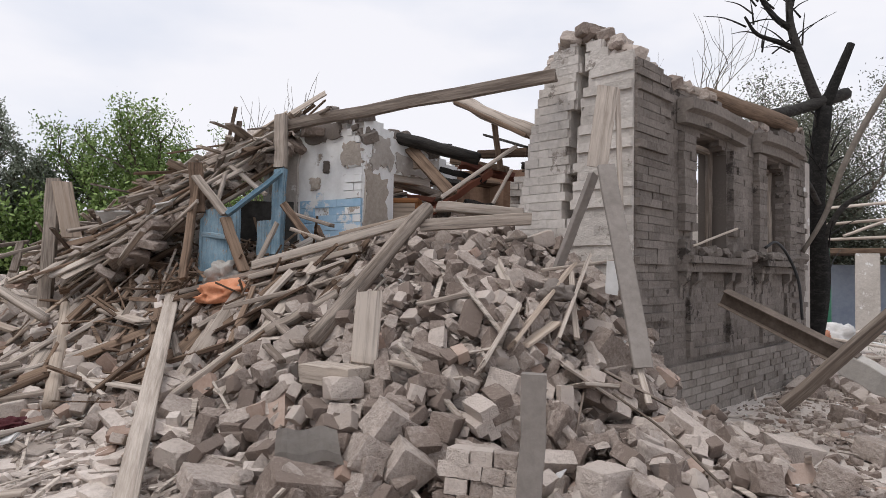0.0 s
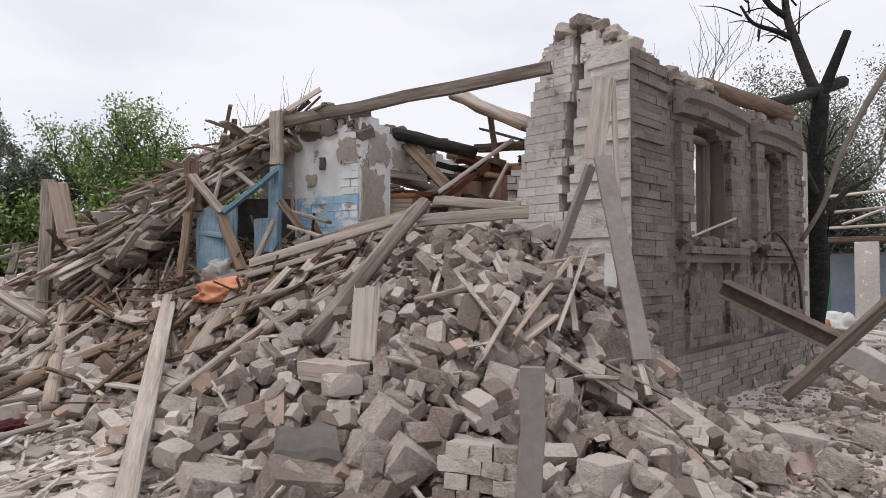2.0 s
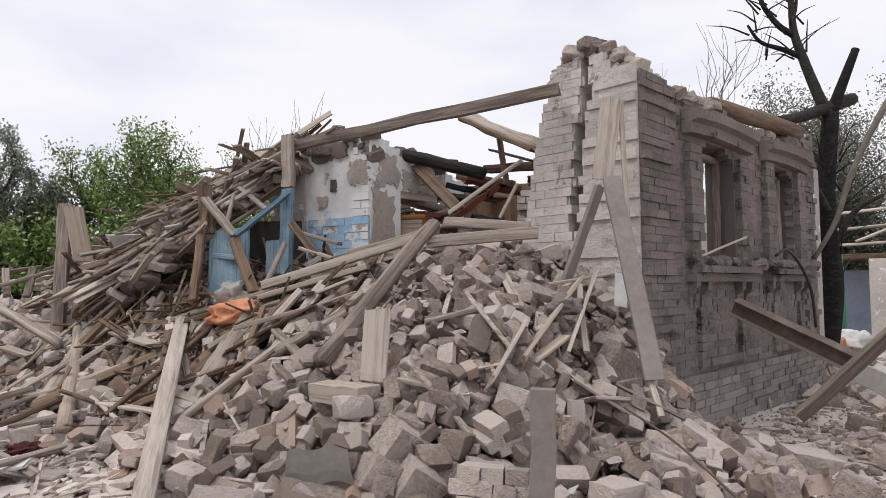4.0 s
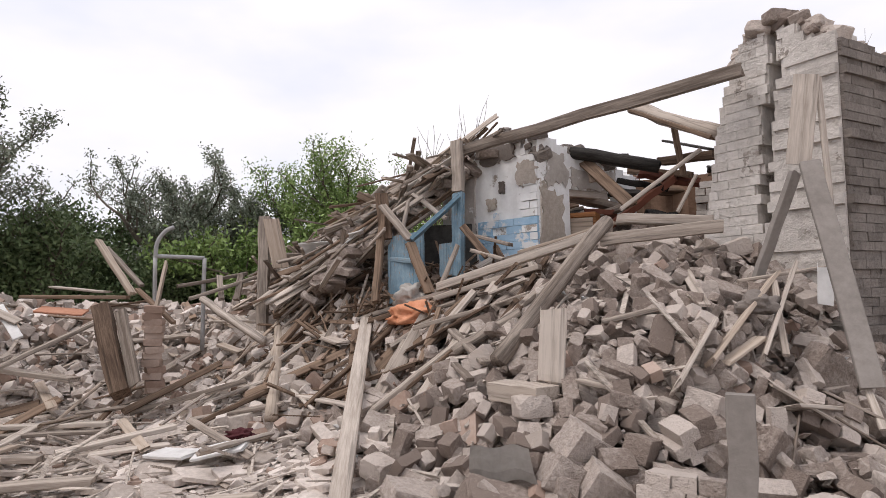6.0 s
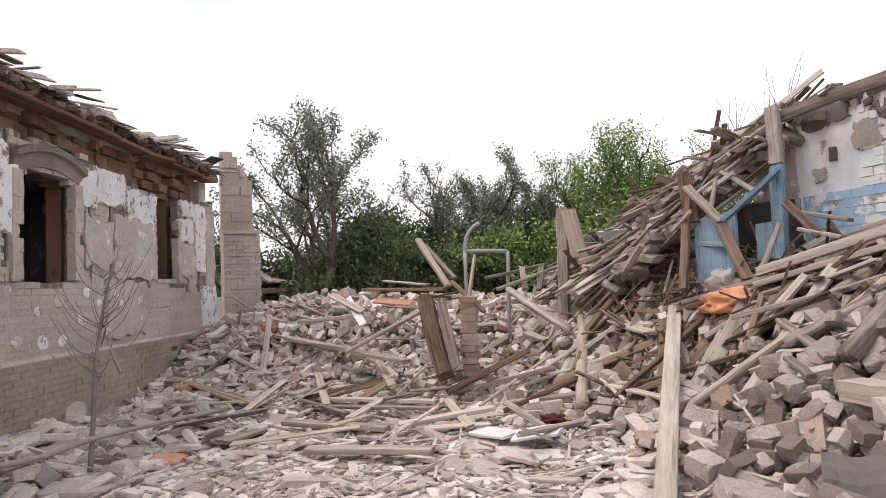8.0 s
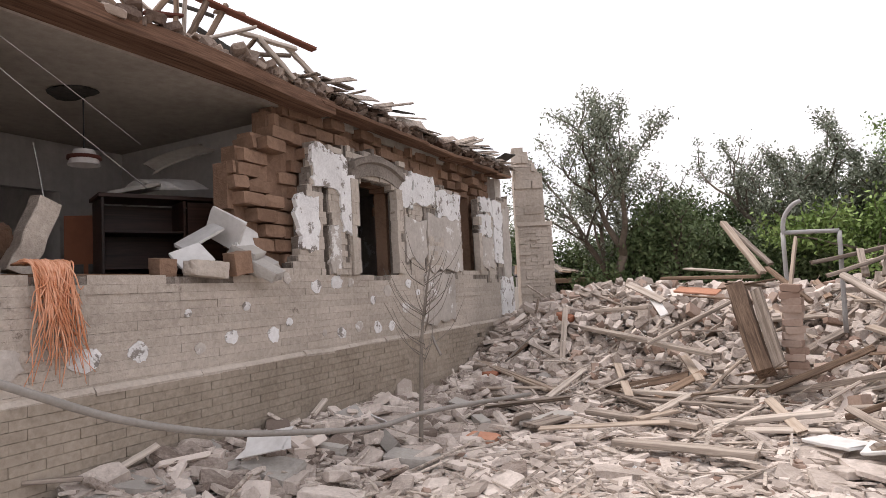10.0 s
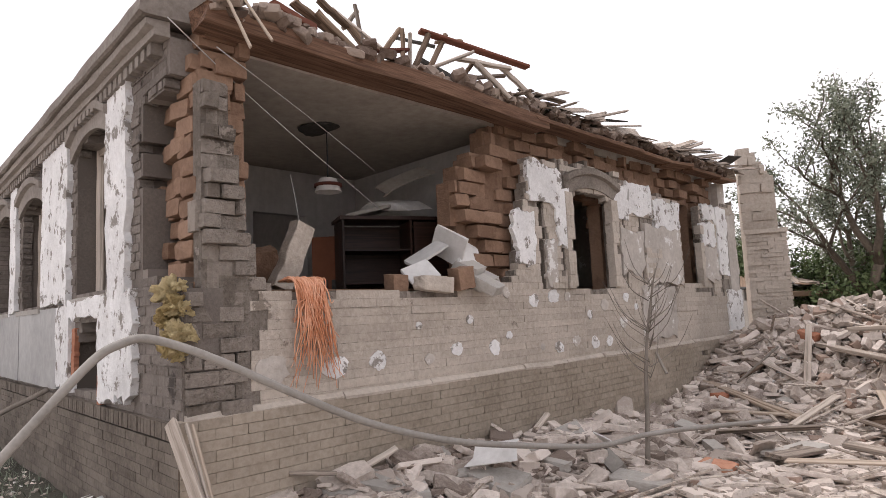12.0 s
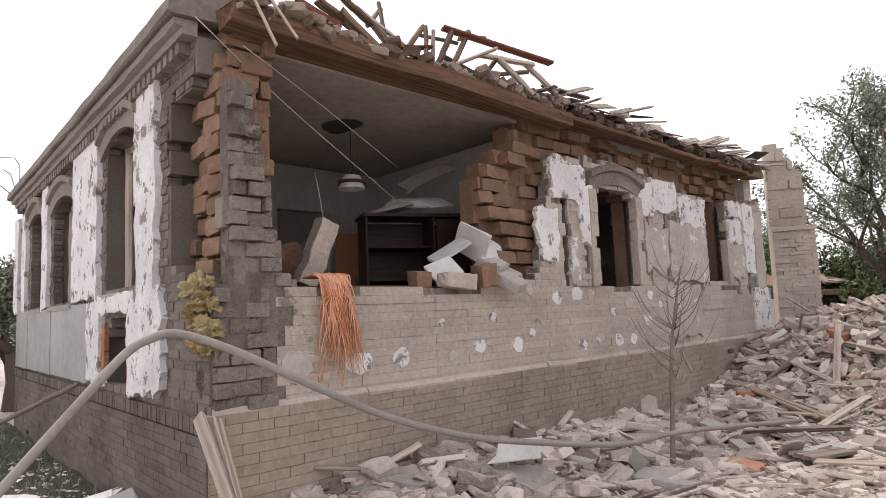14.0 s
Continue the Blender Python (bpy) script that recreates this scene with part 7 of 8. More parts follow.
for i in range(14):
    rng = np.random.default_rng(300 + i)
    v = rng.uniform(1.0, 3.2)
    p = flat(OB, VB, v, 0.08 + 0.05 * (i % 4), rng.uniform(0.5, 1.3), -1)
    q = p + Vector((rng.uniform(-0.6, 0.6), rng.uniform(-0.6, 0.6), rng.uniform(0, 0.12)))
    timber("tin_scrap", p, q, rng.uniform(0.08, 0.25), 0.02, ["tin", "white_sheet", "wood"][i % 3], "bent pale scrap lying by the front wall", roll=rng.normal(0, 25), splinter=0.8, group="scraps by the front wall")

# broken mortar and shards along the foot of the long house
foot, foot_dark = Heap(), Heap()
rng = np.random.default_rng(77)
for i in range(3400):
    s = rng.uniform(-0.2, 10.8)
    o_ = abs(rng.normal(0.2, 0.75)) + 0.1
    p = flat(OB, UB, s, 0, o_)
    q = rng.uniform(0.03, 0.13) if rng.random() < 0.85 else rng.uniform(0.13, 0.26)
    z = height(p.x, p.y) + 0.2 * q + max(0, 0.20 - 0.14 * o_) * rng.random()
    (foot if rng.random() < 0.62 else foot_dark).add(BROKEN[i % len(BROKEN)], Matrix.Translation((p.x, p.y, z)) @ pose(0, 0, 0, rng.normal(0, 17), rng.normal(0, 17), rng.uniform(0, 360)) @ Matrix.Diagonal((q * rng.uniform(1.2, 2.4), q, q * rng.uniform(0.18, 0.5), 1)))
foot.build("foot_rubble", "pale_rubble", label="pale mortar shards along the foot of the wall", category="rubble")
foot_dark.build("foot_bricks", "rubble", label="dusty brown brick shards along the foot of the wall", category="rubble")
chips = Heap()
for i in range(9000):
    x, y = rng.uniform(-11.5, -1.6), rng.uniform(-1.0, 7.0)
    if in_house(x, y) or height(x, y) > 0.5:
        continue
    q = rng.uniform(0.03, 0.12) if rng.random() < 0.93 else rng.uniform(0.12, 0.26)
    chips.add((BROKEN[i % len(BROKEN)] if q > 0.09 else CRUMBS[i % 8]), Matrix.Translation((x, y, height(x, y) + 0.12 * q)) @ pose(0, 0, 0, rng.normal(0, 10), rng.normal(0, 10), rng.uniform(0, 360)) @ Matrix.Diagonal((q * rng.uniform(1.2, 2.6), q, q * rng.uniform(0.12, 0.3), 1)))
chips.build("mortar_chips", "pale_rubble", label="flat pale mortar chips littering the yard", category="rubble")

# the standing brick pillar past the long house
px, py = -12.36, 7.32
pillar = tagged(empty("brick_pillar"), "tall broken brick chimney pillar past the house end", "pillar")
pu = Vector((0.35, 0.937))
po = Vector((px, py)) - pu * 0.37
core = wall_core("core", po, pu, 0.7, -0.2, 4.8, 0.5, lambda s, z: (z < 3.1) or (s < 0.58 and z < 4.75 - 0.7 * s + 0.12 * math.sin(9 * s)), "brick_b", cell=(0.1, 0.1))
core.parent = pillar
lay_bricks(pillar, "brick", po, pu, -0.02, 0.72, -0.1, 3.1, lambda s, z: True, "brick_b", proud=0.02, course=0.078, rag=0.03, gap=0.004, shapes=SMEARED, seed=70, singles=(0, 1, 0, 4))
lay_bricks(pillar, "upper_block", po, pu, -0.06, 0.58, 3.1, 4.81, lambda s, z: z < 4.75 - 0.7 * s + 0.12 * math.sin(9 * s), "brick_b", proud=lambda s, z: 0.02 + 0.09 * noise.noise((s * 3, z * 2.1, 4)), course=0.19, blen=0.4, seed=71, singles=(0, 1, 3, 5), rag=0.08, shapes=WORN)
qo = flat(po, pu, 0.72, 0, 0.0)
side_u = Vector((pu.y, -pu.x)) * -1.0
lay_bricks(pillar, "side_brick", Vector((qo.x, qo.y)), side_u, 0.0, 0.5, -0.1, 3.1, lambda s, z: True, "brick_b", side=1, proud=0.02, course=0.078, seed=72)
moulding("band", pillar, po, pu, 1, -0.05, 0.75, [(0.0, 3.04), (0.06, 3.04), (0.06, 3.12), (0.0, 3.12)], "brick_b", 4)

# pipe frame and brick stub on the mound
frame_ = tagged(empty("pipe_frame"), "pale bent pipe frame standing on the mound", "frame")
tube("upright", [(-6.46, 7.6, 2.26), (-6.42, 7.55, 1.7), (-6.36, 7.5, 1.0)], 0.03, None, "tin", frame_, 3, 7)
tube("upright", [(-5.92, 7.98, 2.23), (-5.9, 7.93, 1.7), (-5.86, 7.85, 0.9)], 0.03, None, "tin", frame_, 3, 7)
tube("crossbar", [(-6.46, 7.6, 2.26), (-6.2, 7.8, 2.25), (-5.92, 7.98, 2.23)], 0.03, None, "tin", frame_, 3, 7)
tube("bent_rail", [(-6.46, 7.6, 2.2), (-6.43, 7.6, 2.45), (-6.34, 7.66, 2.62), (-6.24, 7.72, 2.68)], 0.03, None, "tin", frame_, 4, 7)
stub = tagged(empty("brick_stub"), "thin wobbly stack of old red bricks on the rubble", "brick stack")
rng = np.random.default_rng(6)
red_piece = shape_mesh("brick", WORN[2], "rubble_red")
for k in range(13):
    ob = new("brick", red_piece)
    ob.parent = stub
    ob.matrix_basis = Matrix.Translation((-5.64 + rng.normal(0, 0.012), 6.6 + rng.normal(0, 0.012), 0.55 + k * 0.082)) @ pose(0, 0, 0, rng.normal(0, 4), rng.normal(0, 4), 40 + rng.normal(0, 10)) @ Matrix.Diagonal((0.22, 0.16, 0.085, 1))

# low shed past the yard
shed = tagged(empty("low_shed", -16.6, 11.4, 0.0, 78), "low ruined shed with a sagging roof and dark front", "shed")
for nm, lo, hi, mt in (("side_wall", (-1.6, 0.0, 0.0), (-1.3, 2.2, 1.7), "concrete"), ("side_wall", (1.4, 0.0, 0.0), (1.7, 2.2, 2.0), "concrete"), ("back_wall", (-1.3, 2.0, 0.0), (1.4, 2.2, 2.2), "concrete"), ("front_wall", (0.4, 0.0, 0.0), (1.4, 0.2, 1.2), "rubble"), ("lintel", (-1.6, -0.1, 1.75), (1.7, 0.15, 1.9), "wood_brown")):
    box_part(nm, lo, hi, mt, shed, 0.02)
rng = np.random.default_rng(15)
for k in range(26):
    x0 = rng.uniform(-1.8, 1.5)
    a, b = (x0, rng.uniform(-0.3, 0.8), 1.95 + rng.uniform(0, 0.15)), (x0 + rng.normal(0, 0.3), rng.uniform(1.2, 2.4), 2.15 + rng.uniform(0, 0.3))
    timber("roof_board", a, b, rng.uniform(0.1, 0.3), 0.03, ["wood", "grey_dark", "wood_brown"][k % 3], parent=shed, splinter=0.5)

# bag, plates and sheet metal on the heap
bag = crumpled("orange_bag", -2.4, 7.02, 1.40, 0.30, 0.22, 0.14, "orange_bag", "crumpled orange plastic bag lying on the heap", "bag", 3.3, 0.5)
crumpled("plastic_film", -2.5, 7.35, 1.62, 0.22, 0.18, 0.16, "concrete", "crumpled dusty clear film beside the bag", "film", 9.3, 0.6)
crumpled("red_cloth", -3.75, 5.6, 0.30, 0.17, 0.13, 0.05, "red_cloth", "dark red cloth half buried in the rubble", "cloth", 1.3, 0.6)
crumpled("grey_bag", 0.98, 5.5, 1.52, 0.15, 0.12, 0.10, "mortar", "grey dusty plastic sack by the wall", "bag", 4.1, 0.5)
plate = tagged(empty("white_sheeting"), "broken white panel lying at the foot of the heap", "panel")
timber("sheet", (-4.38, 5.12, 0.22), (-3.86, 5.02, 0.25), 0.26, 0.03, "white_sheet", parent=plate, roll=4, splinter=0.12)
timber("sheet", (-3.85, 5.02, 0.25), (-3.38, 5.16, 0.34), 0.32, 0.03, "white_sheet", parent=plate, roll=6, splinter=0.12)
tin = tagged(empty("bent_tin"), "bent grey tin sheet lying among the bricks", "sheet metal")
bm = bmesh.new()
rows = []
ca, cb, cc, cd = Vector((-1.06, 4.16, 0.66)), Vector((-0.66, 4.11, 0.69)), Vector((-0.58, 3.95, 0.52)), Vector((-1.02, 4.01, 0.49))
for i in range(11):
    t = i / 10
    rows.append([bm.verts.new(ca.lerp(cb, t).lerp(cd.lerp(cc, t), d_) + Vector((0, -0.05 * math.sin(d_ * 2.6) - 0.02 * math.sin(7 * t), 0.012 * math.sin(11 * t)))) for d_ in (0.0, 0.33, 0.66, 1.0)])
for r0, r1 in zip(rows, rows[1:]):
    for k in range(3):
        bm.faces.new((r0[k], r0[k + 1], r1[k + 1], r1[k]))
bmesh.ops.solidify(bm, geom=bm.faces[:], thickness=0.006)
part("sheet", bm, "post_paint", tin)


def mortared(x, y, z, nx_, nz_, turn, seed):
    """A chunk of wall that fell in one piece, its bricks still in mortar."""
    rng = np.random.default_rng(seed)
    root = tagged(empty("wall_chunk"), "chunk of brickwork fallen in one piece on the heap", "rubble")
    root.matrix_basis = pose(x, y, z, *turn)
    made = [shape_mesh("brick", q, "rubble") for q in WORN[:6]]
    for j in range(nz_):
        for i in range(nx_ + j % 2):
            ob = new("brick", made[int(rng.integers(6))])
            ob.parent = root
            ob.matrix_basis = Matrix.Translation(((i - nx_ / 2 + (0 if j % 2 else 0.5)) * 0.13 + rng.normal(0, 0.008), rng.normal(0, 0.012), (j + 0.5) * 0.088)) @ pose(0, 0, 0, rng.normal(0, 4), rng.normal(0, 4), rng.normal(0, 5)) @ Matrix.Diagonal((0.135, 0.24, 0.09, 1))
    return root


mortared(0.22, 3.72, 0.22, 3, 5, (-12, 4, -8), 1)
mortared(0.40, 4.42, 0.62, 2, 3, (8, -24, 20), 2)
mortared(1.25, 5.05, 0.62, 3, 3, (-20, 26, 15), 3)
mortared(1.45, 3.95, 0.20, 4, 2, (10, 18, 0), 4)
mortared(-0.75, 4.7, 0.55, 3, 2, (10, 8, 30), 5)
mortared(-2.4, 5.7, 0.55, 3, 2, (15, -8, 70), 6)

# porch door leaf, cupboard in the broken room
leaf = tagged(empty("blue_door"), "battered blue painted door leaning in the collapsed porch", "door")
door_leaf = timber("leaf", (-2.68, 7.62, 2.42), (-2.62, 7.42, 1.45), 0.52, 0.04, "blue_wood", parent=leaf, roll=12, splinter=0.05)
timber("rail", (-2.86, 7.6, 2.1), (-2.46, 7.42, 2.05), 0.08, 0.06, "blue_wood", parent=leaf, splinter=0)
jamb = tagged(timber("blue_panel", (-2.2, 7.9, 2.3), (-2.17, 7.8, 1.6), 0.24, 0.05, "blue_wood", "blue painted door jamb of the porch", roll=10, splinter=0.1), "", "door jamb")
# added near-black sheet that puts the shade behind the porch into colour
dark = tagged(box_part("dark_screen", (-2.75, 8.5, 1.0), (-1.95, 8.62, 2.6), "grey_dark"), "added dark sheet for the shade behind the collapsed porch", "screen")
drawer = tagged(empty("cabinet", -0.62, 8.5, 2.15, -8), "orange varnished cabinet in the broken room", "cabinet")
box_part("body", (-0.28, 0, 0), (0.28, 0.3, 0.52), "orange_wood", drawer, 0.006)
cab_door = box_part("door", (-0.24, -0.03, 0.05), (0.24, -0.003, 0.45), "wood_fresh", drawer, 0.01)
for lo, hi in (((-0.28, -0.035, 0.46), (0.28, -0.002, 0.52)), ((-0.28, -0.035, 0.0), (0.28, -0.002, 0.05))):
    box_part("trim", lo, hi, "orange_wood", cab_door, 0.006)
for (a, b) in (((-1.0, 8.02, 2.0), (-1.0, 8.05, 3.1)), ((-0.95, 8.12, 2.95), (-0.2, 9.0, 2.95))):
    timber("frame_board", a, b, 0.14, 0.05, "wood_pale", "pale window frame board in the broken room", roll=80)

for i, (s0, s1, z0, z1, mat) in enumerate([(0.02, 0.32, 3.02, 3.32, "brick_b"), (0.03, 0.2, 1.9, 2.35, "brick_b"), (1.08, 1.6, 2.3, 3.3, "plaster"), (0.7, 0.85, 2.75, 2.9, "brick_b"), (0.35, 0.95, 3.38, 3.62, "mortar"), (0.55, 0.63, 2.95, 3.1, "mortar")]):
    ragged_patch("torn_plaster", wall_white, WP, WL, -1, s0, s1, z0, z1, mat, 200 + i, out=0.022, thick=0.012, rag=0.08, label="torn patch of bare wall")
for i, (s0, s1, z0, z1, mat) in enumerate([(0.03, 0.45, 1.9, 2.9, "brick_b"), (0.1, 0.5, 3.0, 3.4, "plaster"), (0.6, 1.5, 3.0, 3.25, "plaster")]):
    ragged_patch("torn_plaster", wall_white2, WP, WR, 1, s0, s1, z0, z1, mat, 210 + i, out=0.006, thick=0.012, rag=0.08, label="torn patch of bare wall")

# inner cross wall and roof wreck behind the broken room
wall_x = wall_core("wall_cross", Vector((-0.1, 9.55)), Vector((0.97, -0.24)), 3.2, 0.8, 3.6, 0.3, lambda s, z: z < 3.2 + 0.25 * noise.noise((s * 2.3, 0, 3)), "adobe", cell=(0.1, 0.1))
tagged(wall_x, "torn brown inner wall of the broken house", "wall", kind="structure")
lay_bricks(wall_x, "brick", Vector((-0.1, 9.55)), Vector((0.97, -0.24)), 1.1, 1.75, 2.0, 3.3, lambda s, z: z < 3.1, "brick_pale", proud=0.04, course=0.1, seed=91, rag=0.03)
rng = np.random.default_rng(45)
for i in range(46):
    c = Vector((rng.uniform(-1.0, 2.2), rng.uniform(8.5, 10.2), rng.uniform(2.3, 3.2)))
    a = rng.uniform(-0.5, 0.6)
    d = Vector((math.cos(a), math.sin(a), rng.normal(0, 0.35))) * rng.uniform(0.4, 1.0)
    timber("wrecked_timber", c - d / 2, c + d / 2, rng.uniform(0.06, 0.16), rng.uniform(0.04, 0.10), ["wood_brown", "charred", "wood_brown", "wood", "red_paint"][i % 5], "dark broken timber in the wrecked room", roll=rng.normal(0, 30), splinter=0.6, group="wrecked timbers")
fill = Heap()
for i in range(420):
    x, y = rng.uniform(-1.0, 2.3), rng.uniform(7.4, 10.2)
    q = rng.uniform(0.08, 0.24)
    fill.add(BROKEN[i % len(BROKEN)], Matrix.Translation((x, y, height(x, y) + rng.uniform(0.0, 0.25 + 0.3 * max(0, y - 8)))) @ pose(0, 0, 0, rng.uniform(-40, 40), rng.uniform(-40, 40), rng.uniform(0, 360)) @ Matrix.Diagonal((q * 1.4, q, q * 0.8, 1)))
fill.build("room_rubble", "rubble", label="dusty rubble filling the broken room", category="rubble")
top_lumps = Heap()
for i in range(150):
    if i < 70:
        s = rng.uniform(0.0, 1.15)
        p = flat(OA, VA, s, gable_top(s) + rng.uniform(-0.03, 0.10), -rng.uniform(0.0, 0.36), -1)
    else:
        s = rng.uniform(0.1, 5.6)
        p = flat(OA, UA, s, a_top(s) + rng.uniform(0.0, 0.08), -rng.uniform(0.0, 0.36))
    q = rng.uniform(0.06, 0.2)
    top_lumps.add(BROKEN[i % len(BROKEN)], Matrix.Translation(p) @ pose(0, 0, 0, rng.uniform(-30, 30), rng.uniform(-30, 30), rng.uniform(0, 360)) @ Matrix.Diagonal((q * 1.3, q, q * 0.7, 1)))
top_lumps.build("wall_top_lumps", "rubble", label="loose broken bricks along the wall top", category="rubble")
sill_bits = Heap()
for i in range(90):
    s = rng.uniform(0.95, 5.2)
    q = rng.uniform(0.04, 0.13)
    sill_bits.add(BROKEN[i % len(BROKEN)], Matrix.Translation(flat(OA, UA, s, 1.95 + rng.uniform(0, 0.04), rng.uniform(0.0, 0.15))) @ pose(0, 0, 0, rng.uniform(-30, 30), rng.uniform(-30, 30), rng.uniform(0, 360)) @ Matrix.Diagonal((q * 1.3, q, q * 0.8, 1)))
for i in range(60):
    s = rng.uniform(0.0, 1.7)
    white = i < 40
    p = flat(WP, WL, s, white_top(s) + rng.uniform(-0.02, 0.09), -rng.uniform(0.0, 0.28), -1) if white else flat(WP, WR, s, 3.62 - 0.2 * s + rng.uniform(-0.02, 0.08), -rng.uniform(0.0, 0.25))
    q = rng.uniform(0.07, 0.2)
    sill_bits.add(BROKEN[i % len(BROKEN)], Matrix.Translation(p) @ pose(0, 0, 0, rng.uniform(-30, 30), rng.uniform(-30, 30), rng.uniform(0, 360)) @ Matrix.Diagonal((q * 1.3, q, q * 0.7, 1)))
sill_bits.build("sill_rubble", "brick_a", label="crumbled bricks lying on sills and wall tops", category="rubble")
cable = tube("cable", [(4.28, 8.45, 2.08), (4.5, 8.6, 2.16), (4.8, 8.85, 1.98), (5.0, 8.95, 1.62), (5.06, 8.97, 1.1)], 0.02, None, "black", None, 6, 7)
tagged(cable, "black cable dangling from the sooty wall", "cable")

# ---- the burnt tree and what stands past it ----
dead = tagged(empty("burnt_tree"), "charred leafless tree with broken limbs beside the house", "tree")
for pts, r0, r1 in (
        ([(6.38, 11.25, 0.0), (6.60, 11.19, 1.6), (6.52, 11.16, 3.0), (6.66, 11.11, 4.69)], 0.22, 0.14),
        ([(6.66, 11.11, 4.6), (6.48, 11.1, 4.94), (6.19, 11.07, 5.68), (6.04, 11.05, 6.17), (6.0, 11.03, 6.87)], 0.11, 0.05),
        ([(6.19, 11.07, 5.68), (5.86, 11.07, 5.82), (5.46, 11.06, 5.96), (5.24, 11.05, 6.26)], 0.06, 0.02),
        ([(6.04, 11.06, 6.07), (5.76, 11.05, 6.27), (5.5, 11.04, 6.66), (5.42, 11.0, 7.1)], 0.06, 0.03),
        ([(6.0, 11.05, 6.3), (6.1, 11.05, 6.6), (6.12, 11.05, 7.2)], 0.04, 0.02),
        ([(6.66, 11.11, 4.65), (6.87, 11.09, 5.19), (7.12, 11.07, 5.81)], 0.11, 0.07),
        ([(5.49, 10.6, 4.42), (6.1, 10.95, 4.6), (6.6, 11.1, 4.78), (7.23, 11.39, 5.02)], 0.09, 0.11),
        ([(6.55, 11.1, 2.2), (6.9, 11.0, 2.9), (7.3, 10.8, 3.2)], 0.07, 0.03),
        ([(6.58, 11.1, 2.9), (6.2, 10.8, 3.3), (6.0, 10.6, 3.2)], 0.06, 0.02)):
    tube("limb", pts, r0, r1, "charred", dead, 5, 8)
rng = np.random.default_rng(19)
for i in range(46):
    b = Vector((rng.uniform(5.3, 7.0), 11.06, rng.uniform(4.9, 6.9))) if i < 24 else Vector((rng.uniform(6.4, 6.8), 11.1, rng.uniform(1.6, 4.6)))
    if i < 24:
        b = Vector((6.05 + rng.normal(0, 0.12) - 0.5 * (i % 2), 11.06, rng.uniform(5.6, 6.7)))
    a = rng.uniform(0, 6.28)
    l = rng.uniform(0.4, 1.1)
    d = Vector((math.cos(a), math.sin(a) * 0.6, rng.uniform(0.1, 0.9))) * l
    tube("twig", [b, b + d * 0.5 + Vector((0, 0, 0.06)), b + d], 0.018, 0.005, "charred", dead, 3, 4)
fallen = tube("fallen_branch", [(5.76, 10.19, 2.1), (6.11, 10.17, 2.7), (6.37, 10.15, 3.43), (6.72, 10.12, 4.16), (7.16, 10.1, 4.89), (7.7, 10.1, 5.7)], 0.035, 0.06, "twig", dead, 5, 7)
far_house = tagged(empty("far_house", 12.2, 20.0, 0.0, -32), "far ruined house with a pale blue wall and bare roof poles", "house")
# far door and window are dark slabs, the unlit openings painted by colour
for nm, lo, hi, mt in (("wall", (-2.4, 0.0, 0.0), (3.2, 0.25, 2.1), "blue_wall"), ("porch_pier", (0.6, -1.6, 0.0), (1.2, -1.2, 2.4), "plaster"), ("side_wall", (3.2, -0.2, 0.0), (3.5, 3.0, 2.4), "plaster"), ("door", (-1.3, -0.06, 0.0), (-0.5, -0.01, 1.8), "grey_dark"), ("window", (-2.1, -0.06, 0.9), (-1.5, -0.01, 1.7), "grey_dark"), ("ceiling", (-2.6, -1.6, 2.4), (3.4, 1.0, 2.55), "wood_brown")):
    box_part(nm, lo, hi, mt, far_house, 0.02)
for k, (a, b) in enumerate([((-2.6, -1.6, 2.7), (3.2, -1.5, 2.95)), ((-2.6, -1.5, 3.1), (3.2, -1.4, 3.5)), ((-2.2, -1.4, 3.6), (3.2, -1.2, 4.0)), ((-0.6, -1.6, 2.5), (-0.2, -1.0, 4.1)), ((1.4, -1.6, 2.4), (1.7, -1.0, 4.6)), ((2.0, -1.6, 2.4), (2.2, -1.2, 4.6)), ((-1.8, -1.6, 2.5), (-1.5, -1.0, 3.6)), ((0.3, -1.6, 2.9), (2.0, -1.3, 3.6))]):
    timber("pole", a, b, 0.10, 0.09, "wood_pale", parent=far_house, log=True)
gp = tagged(tube("green_post", [(9.1, 15.04, 0.0), (9.08, 15.0, 1.3), (9.04, 14.99, 2.38)], 0.06, None, "green_paint", None, 2, 8), "thin green painted metal post in the far yard", "post")
rng = np.random.default_rng(66)
for i in range(34):
    x, y = rng.uniform(6.5, 13.5), rng.uniform(11.5, 17.5)
    a = rng.uniform(0, 3.14)
    l = rng.uniform(0.6, 2.2)
    timber("far_board", (x, y, 0.1 + rng.uniform(0, 0.2)), (x + l * math.cos(a), y + l * math.sin(a), 0.15 + rng.uniform(0, 0.4)), rng.uniform(0.08, 0.25), 0.04, ["wood_pale", "wood", "white_sheet"][i % 3], "pale board lying in the far yard", splinter=0.5, group="far yard boards")
bits = Heap()
for i in range(1500):
    x, y = rng.uniform(5.0, 14.5), rng.uniform(5.5, 18.5)
    if in_house(x, y) or (Vector((x, y)) - OA).dot(VA) > -0.2:
        continue
    q = rng.uniform(0.05, 0.25)
    bits.add(BROKEN[i % len(BROKEN)], Matrix.Translation((x, y, height(x, y) + 0.3 * q)) @ pose(0, 0, 0, rng.uniform(-30, 30), rng.uniform(-30, 30), rng.uniform(0, 360)) @ Matrix.Diagonal((q * 1.4, q, q * 0.7, 1)))
bits.build("yard_rubble", "rubble", label="scattered pale rubble in the far yard", category="rubble")
crumpled("red_sack", 8.0, 13.6, 0.35, 0.3, 0.25, 0.25, "terracotta", "red and white sack in the far yard", "sack", 2.0, 0.4)
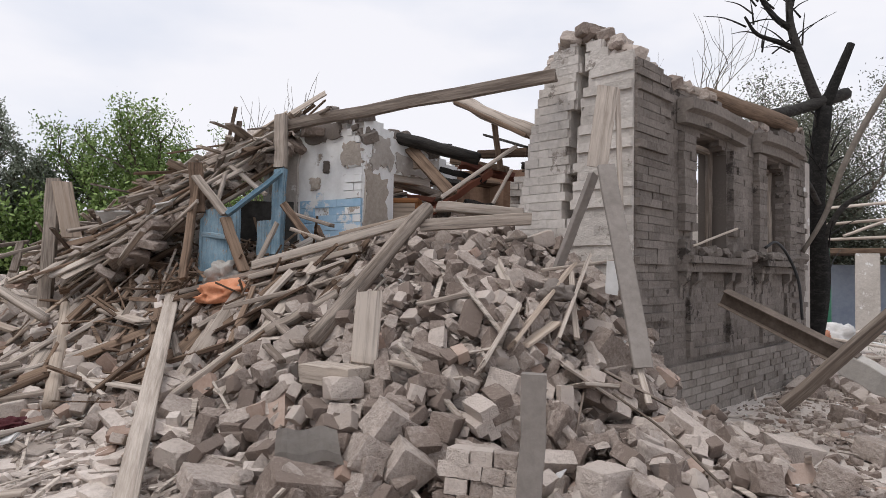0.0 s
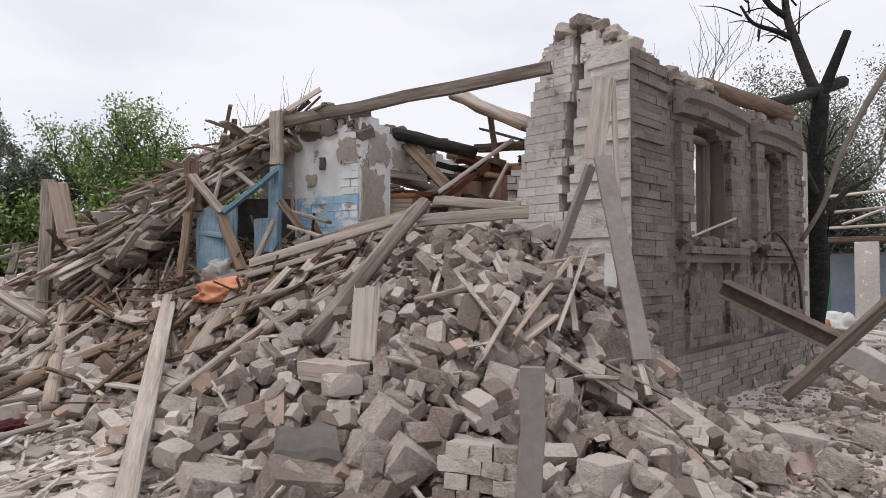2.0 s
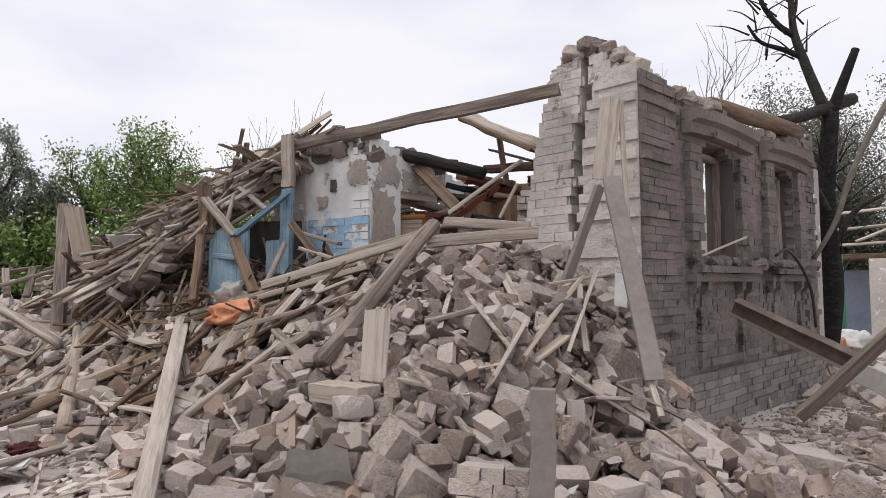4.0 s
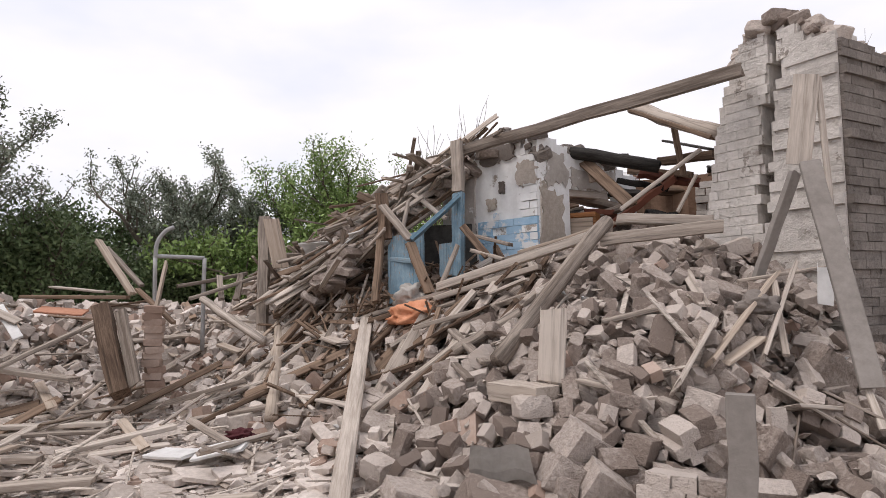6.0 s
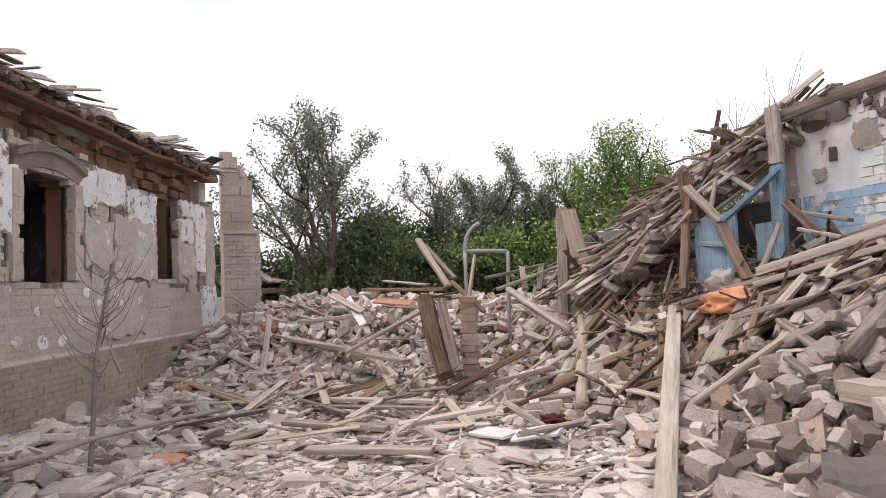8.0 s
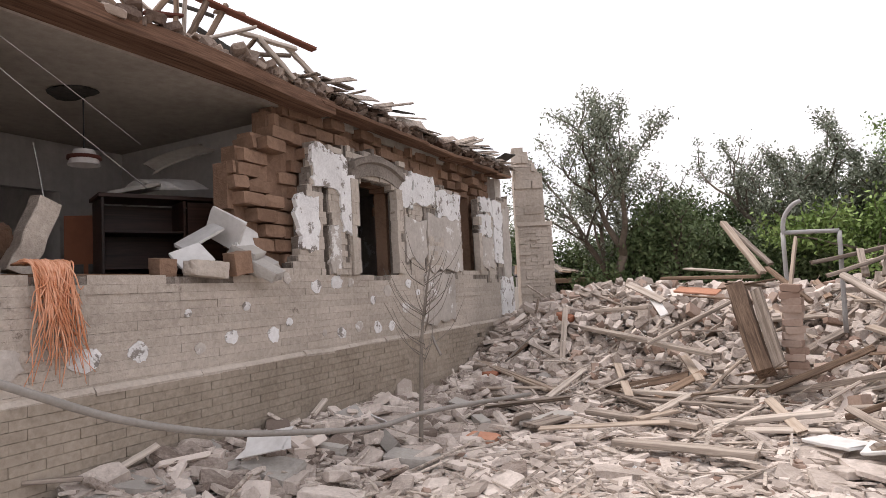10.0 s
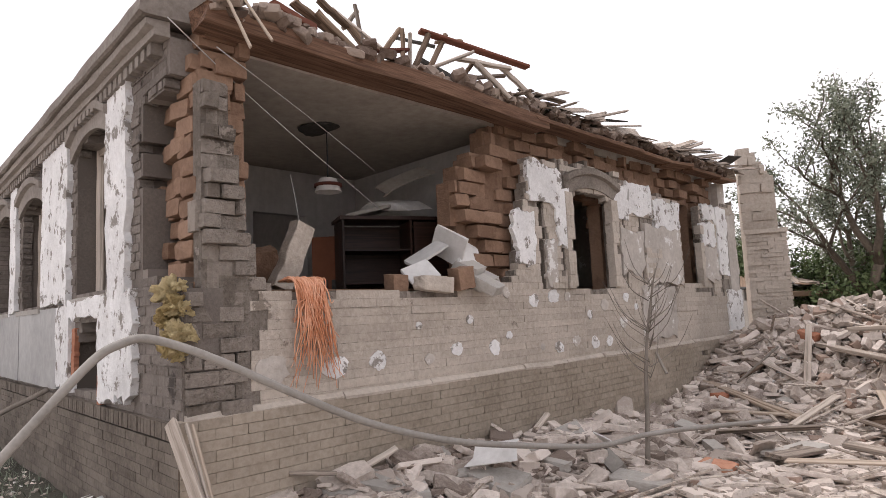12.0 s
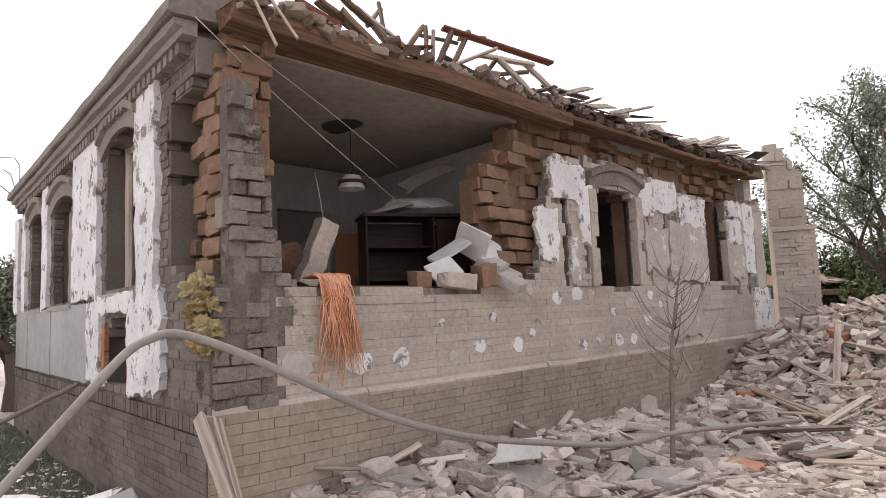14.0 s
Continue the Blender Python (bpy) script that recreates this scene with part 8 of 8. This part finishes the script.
crumpled("white_sack", 8.5, 13.8, 0.4, 0.45, 0.3, 0.3, "white_sheet", "crumpled white sack in the far yard", "sack", 6.0, 0.4)
fence = tagged(empty("green_fence", -13.6, -9.2, 0.0, 38), "low dark green garden fence beside the house", "fence")
for k in range(16):
    box_part("slat", (k * 0.22 - 1.8, 0.0, 0.1), (k * 0.22 - 1.63, 0.03, 1.3), "green_paint", fence, 0.004)
for i, z in enumerate((6.4, 6.0, 5.5)):
    tagged(tube("power_line", [(-40, -34 - i, z + 1.2), (-20, -13 - i * 0.4, z + 0.3), (-12.25, -7.2, 4.08)], 0.012, None, "black", None, 6, 4), "thin overhead power line past the house", "cable")

# weedy strip and litter along the front wall
strip_v, strip_f = [], []
for i in range(41):
    for j in range(13):
        p = flat(OB, VB, -0.6 + 11.0 * i / 40, 0, 0.06 + 3.2 * j / 12 * (1 + 0.15 * noise.noise((i * 0.4, 0, 0))), -1)
        strip_v.append((p.x, p.y, height(p.x, p.y) + 0.012))
for i in range(40):
    for j in range(12):
        a = i * 13 + j
        strip_f.append((a, a + 1, a + 14, a + 13))
weeds = tagged(mesh_object("weedy_ground", strip_v, strip_f, "grass", smooth=True), "dark weedy earth along the front wall", "ground", kind="structure")
rng = np.random.default_rng(91)
bl, bf = [], []
for i in range(3600):
    if i < 2600:
        p = flat(OB, VB, rng.uniform(-0.5, 10.2), 0, 0.1 + abs(rng.normal(0, 1.5)), -1)
    else:
        p = Vector((rng.uniform(6.5, 13), rng.uniform(12, 18), 0))
    z = height(p.x, p.y)
    a, h_ = rng.uniform(0, 6.28), rng.uniform(0.03, 0.13)
    w = 0.01
    k = len(bl)
    bl += [(p.x - w * math.cos(a), p.y - w * math.sin(a), z), (p.x + w * math.cos(a), p.y + w * math.sin(a), z), (p.x + rng.normal(0, 0.05), p.y + rng.normal(0, 0.05), z + h_)]
    bf.append((k, k + 1, k + 2))
tagged(mesh_object("weeds", bl, bf, "leaf_dusty"), "sparse dusty weeds and grass blades", "grass", kind="stuff")

for pts in ([(1.32, 4.93, 0.78), (1.55, 4.45, 0.62), (1.75, 3.95, 0.40)], [(1.08, 4.85, 0.80), (0.85, 4.2, 0.45)]):
    tagged(tube("steel_rod", pts, 0.009, None, "steel", None, 5, 6), "thin rusty steel rod sticking out of the rubble", "rod")
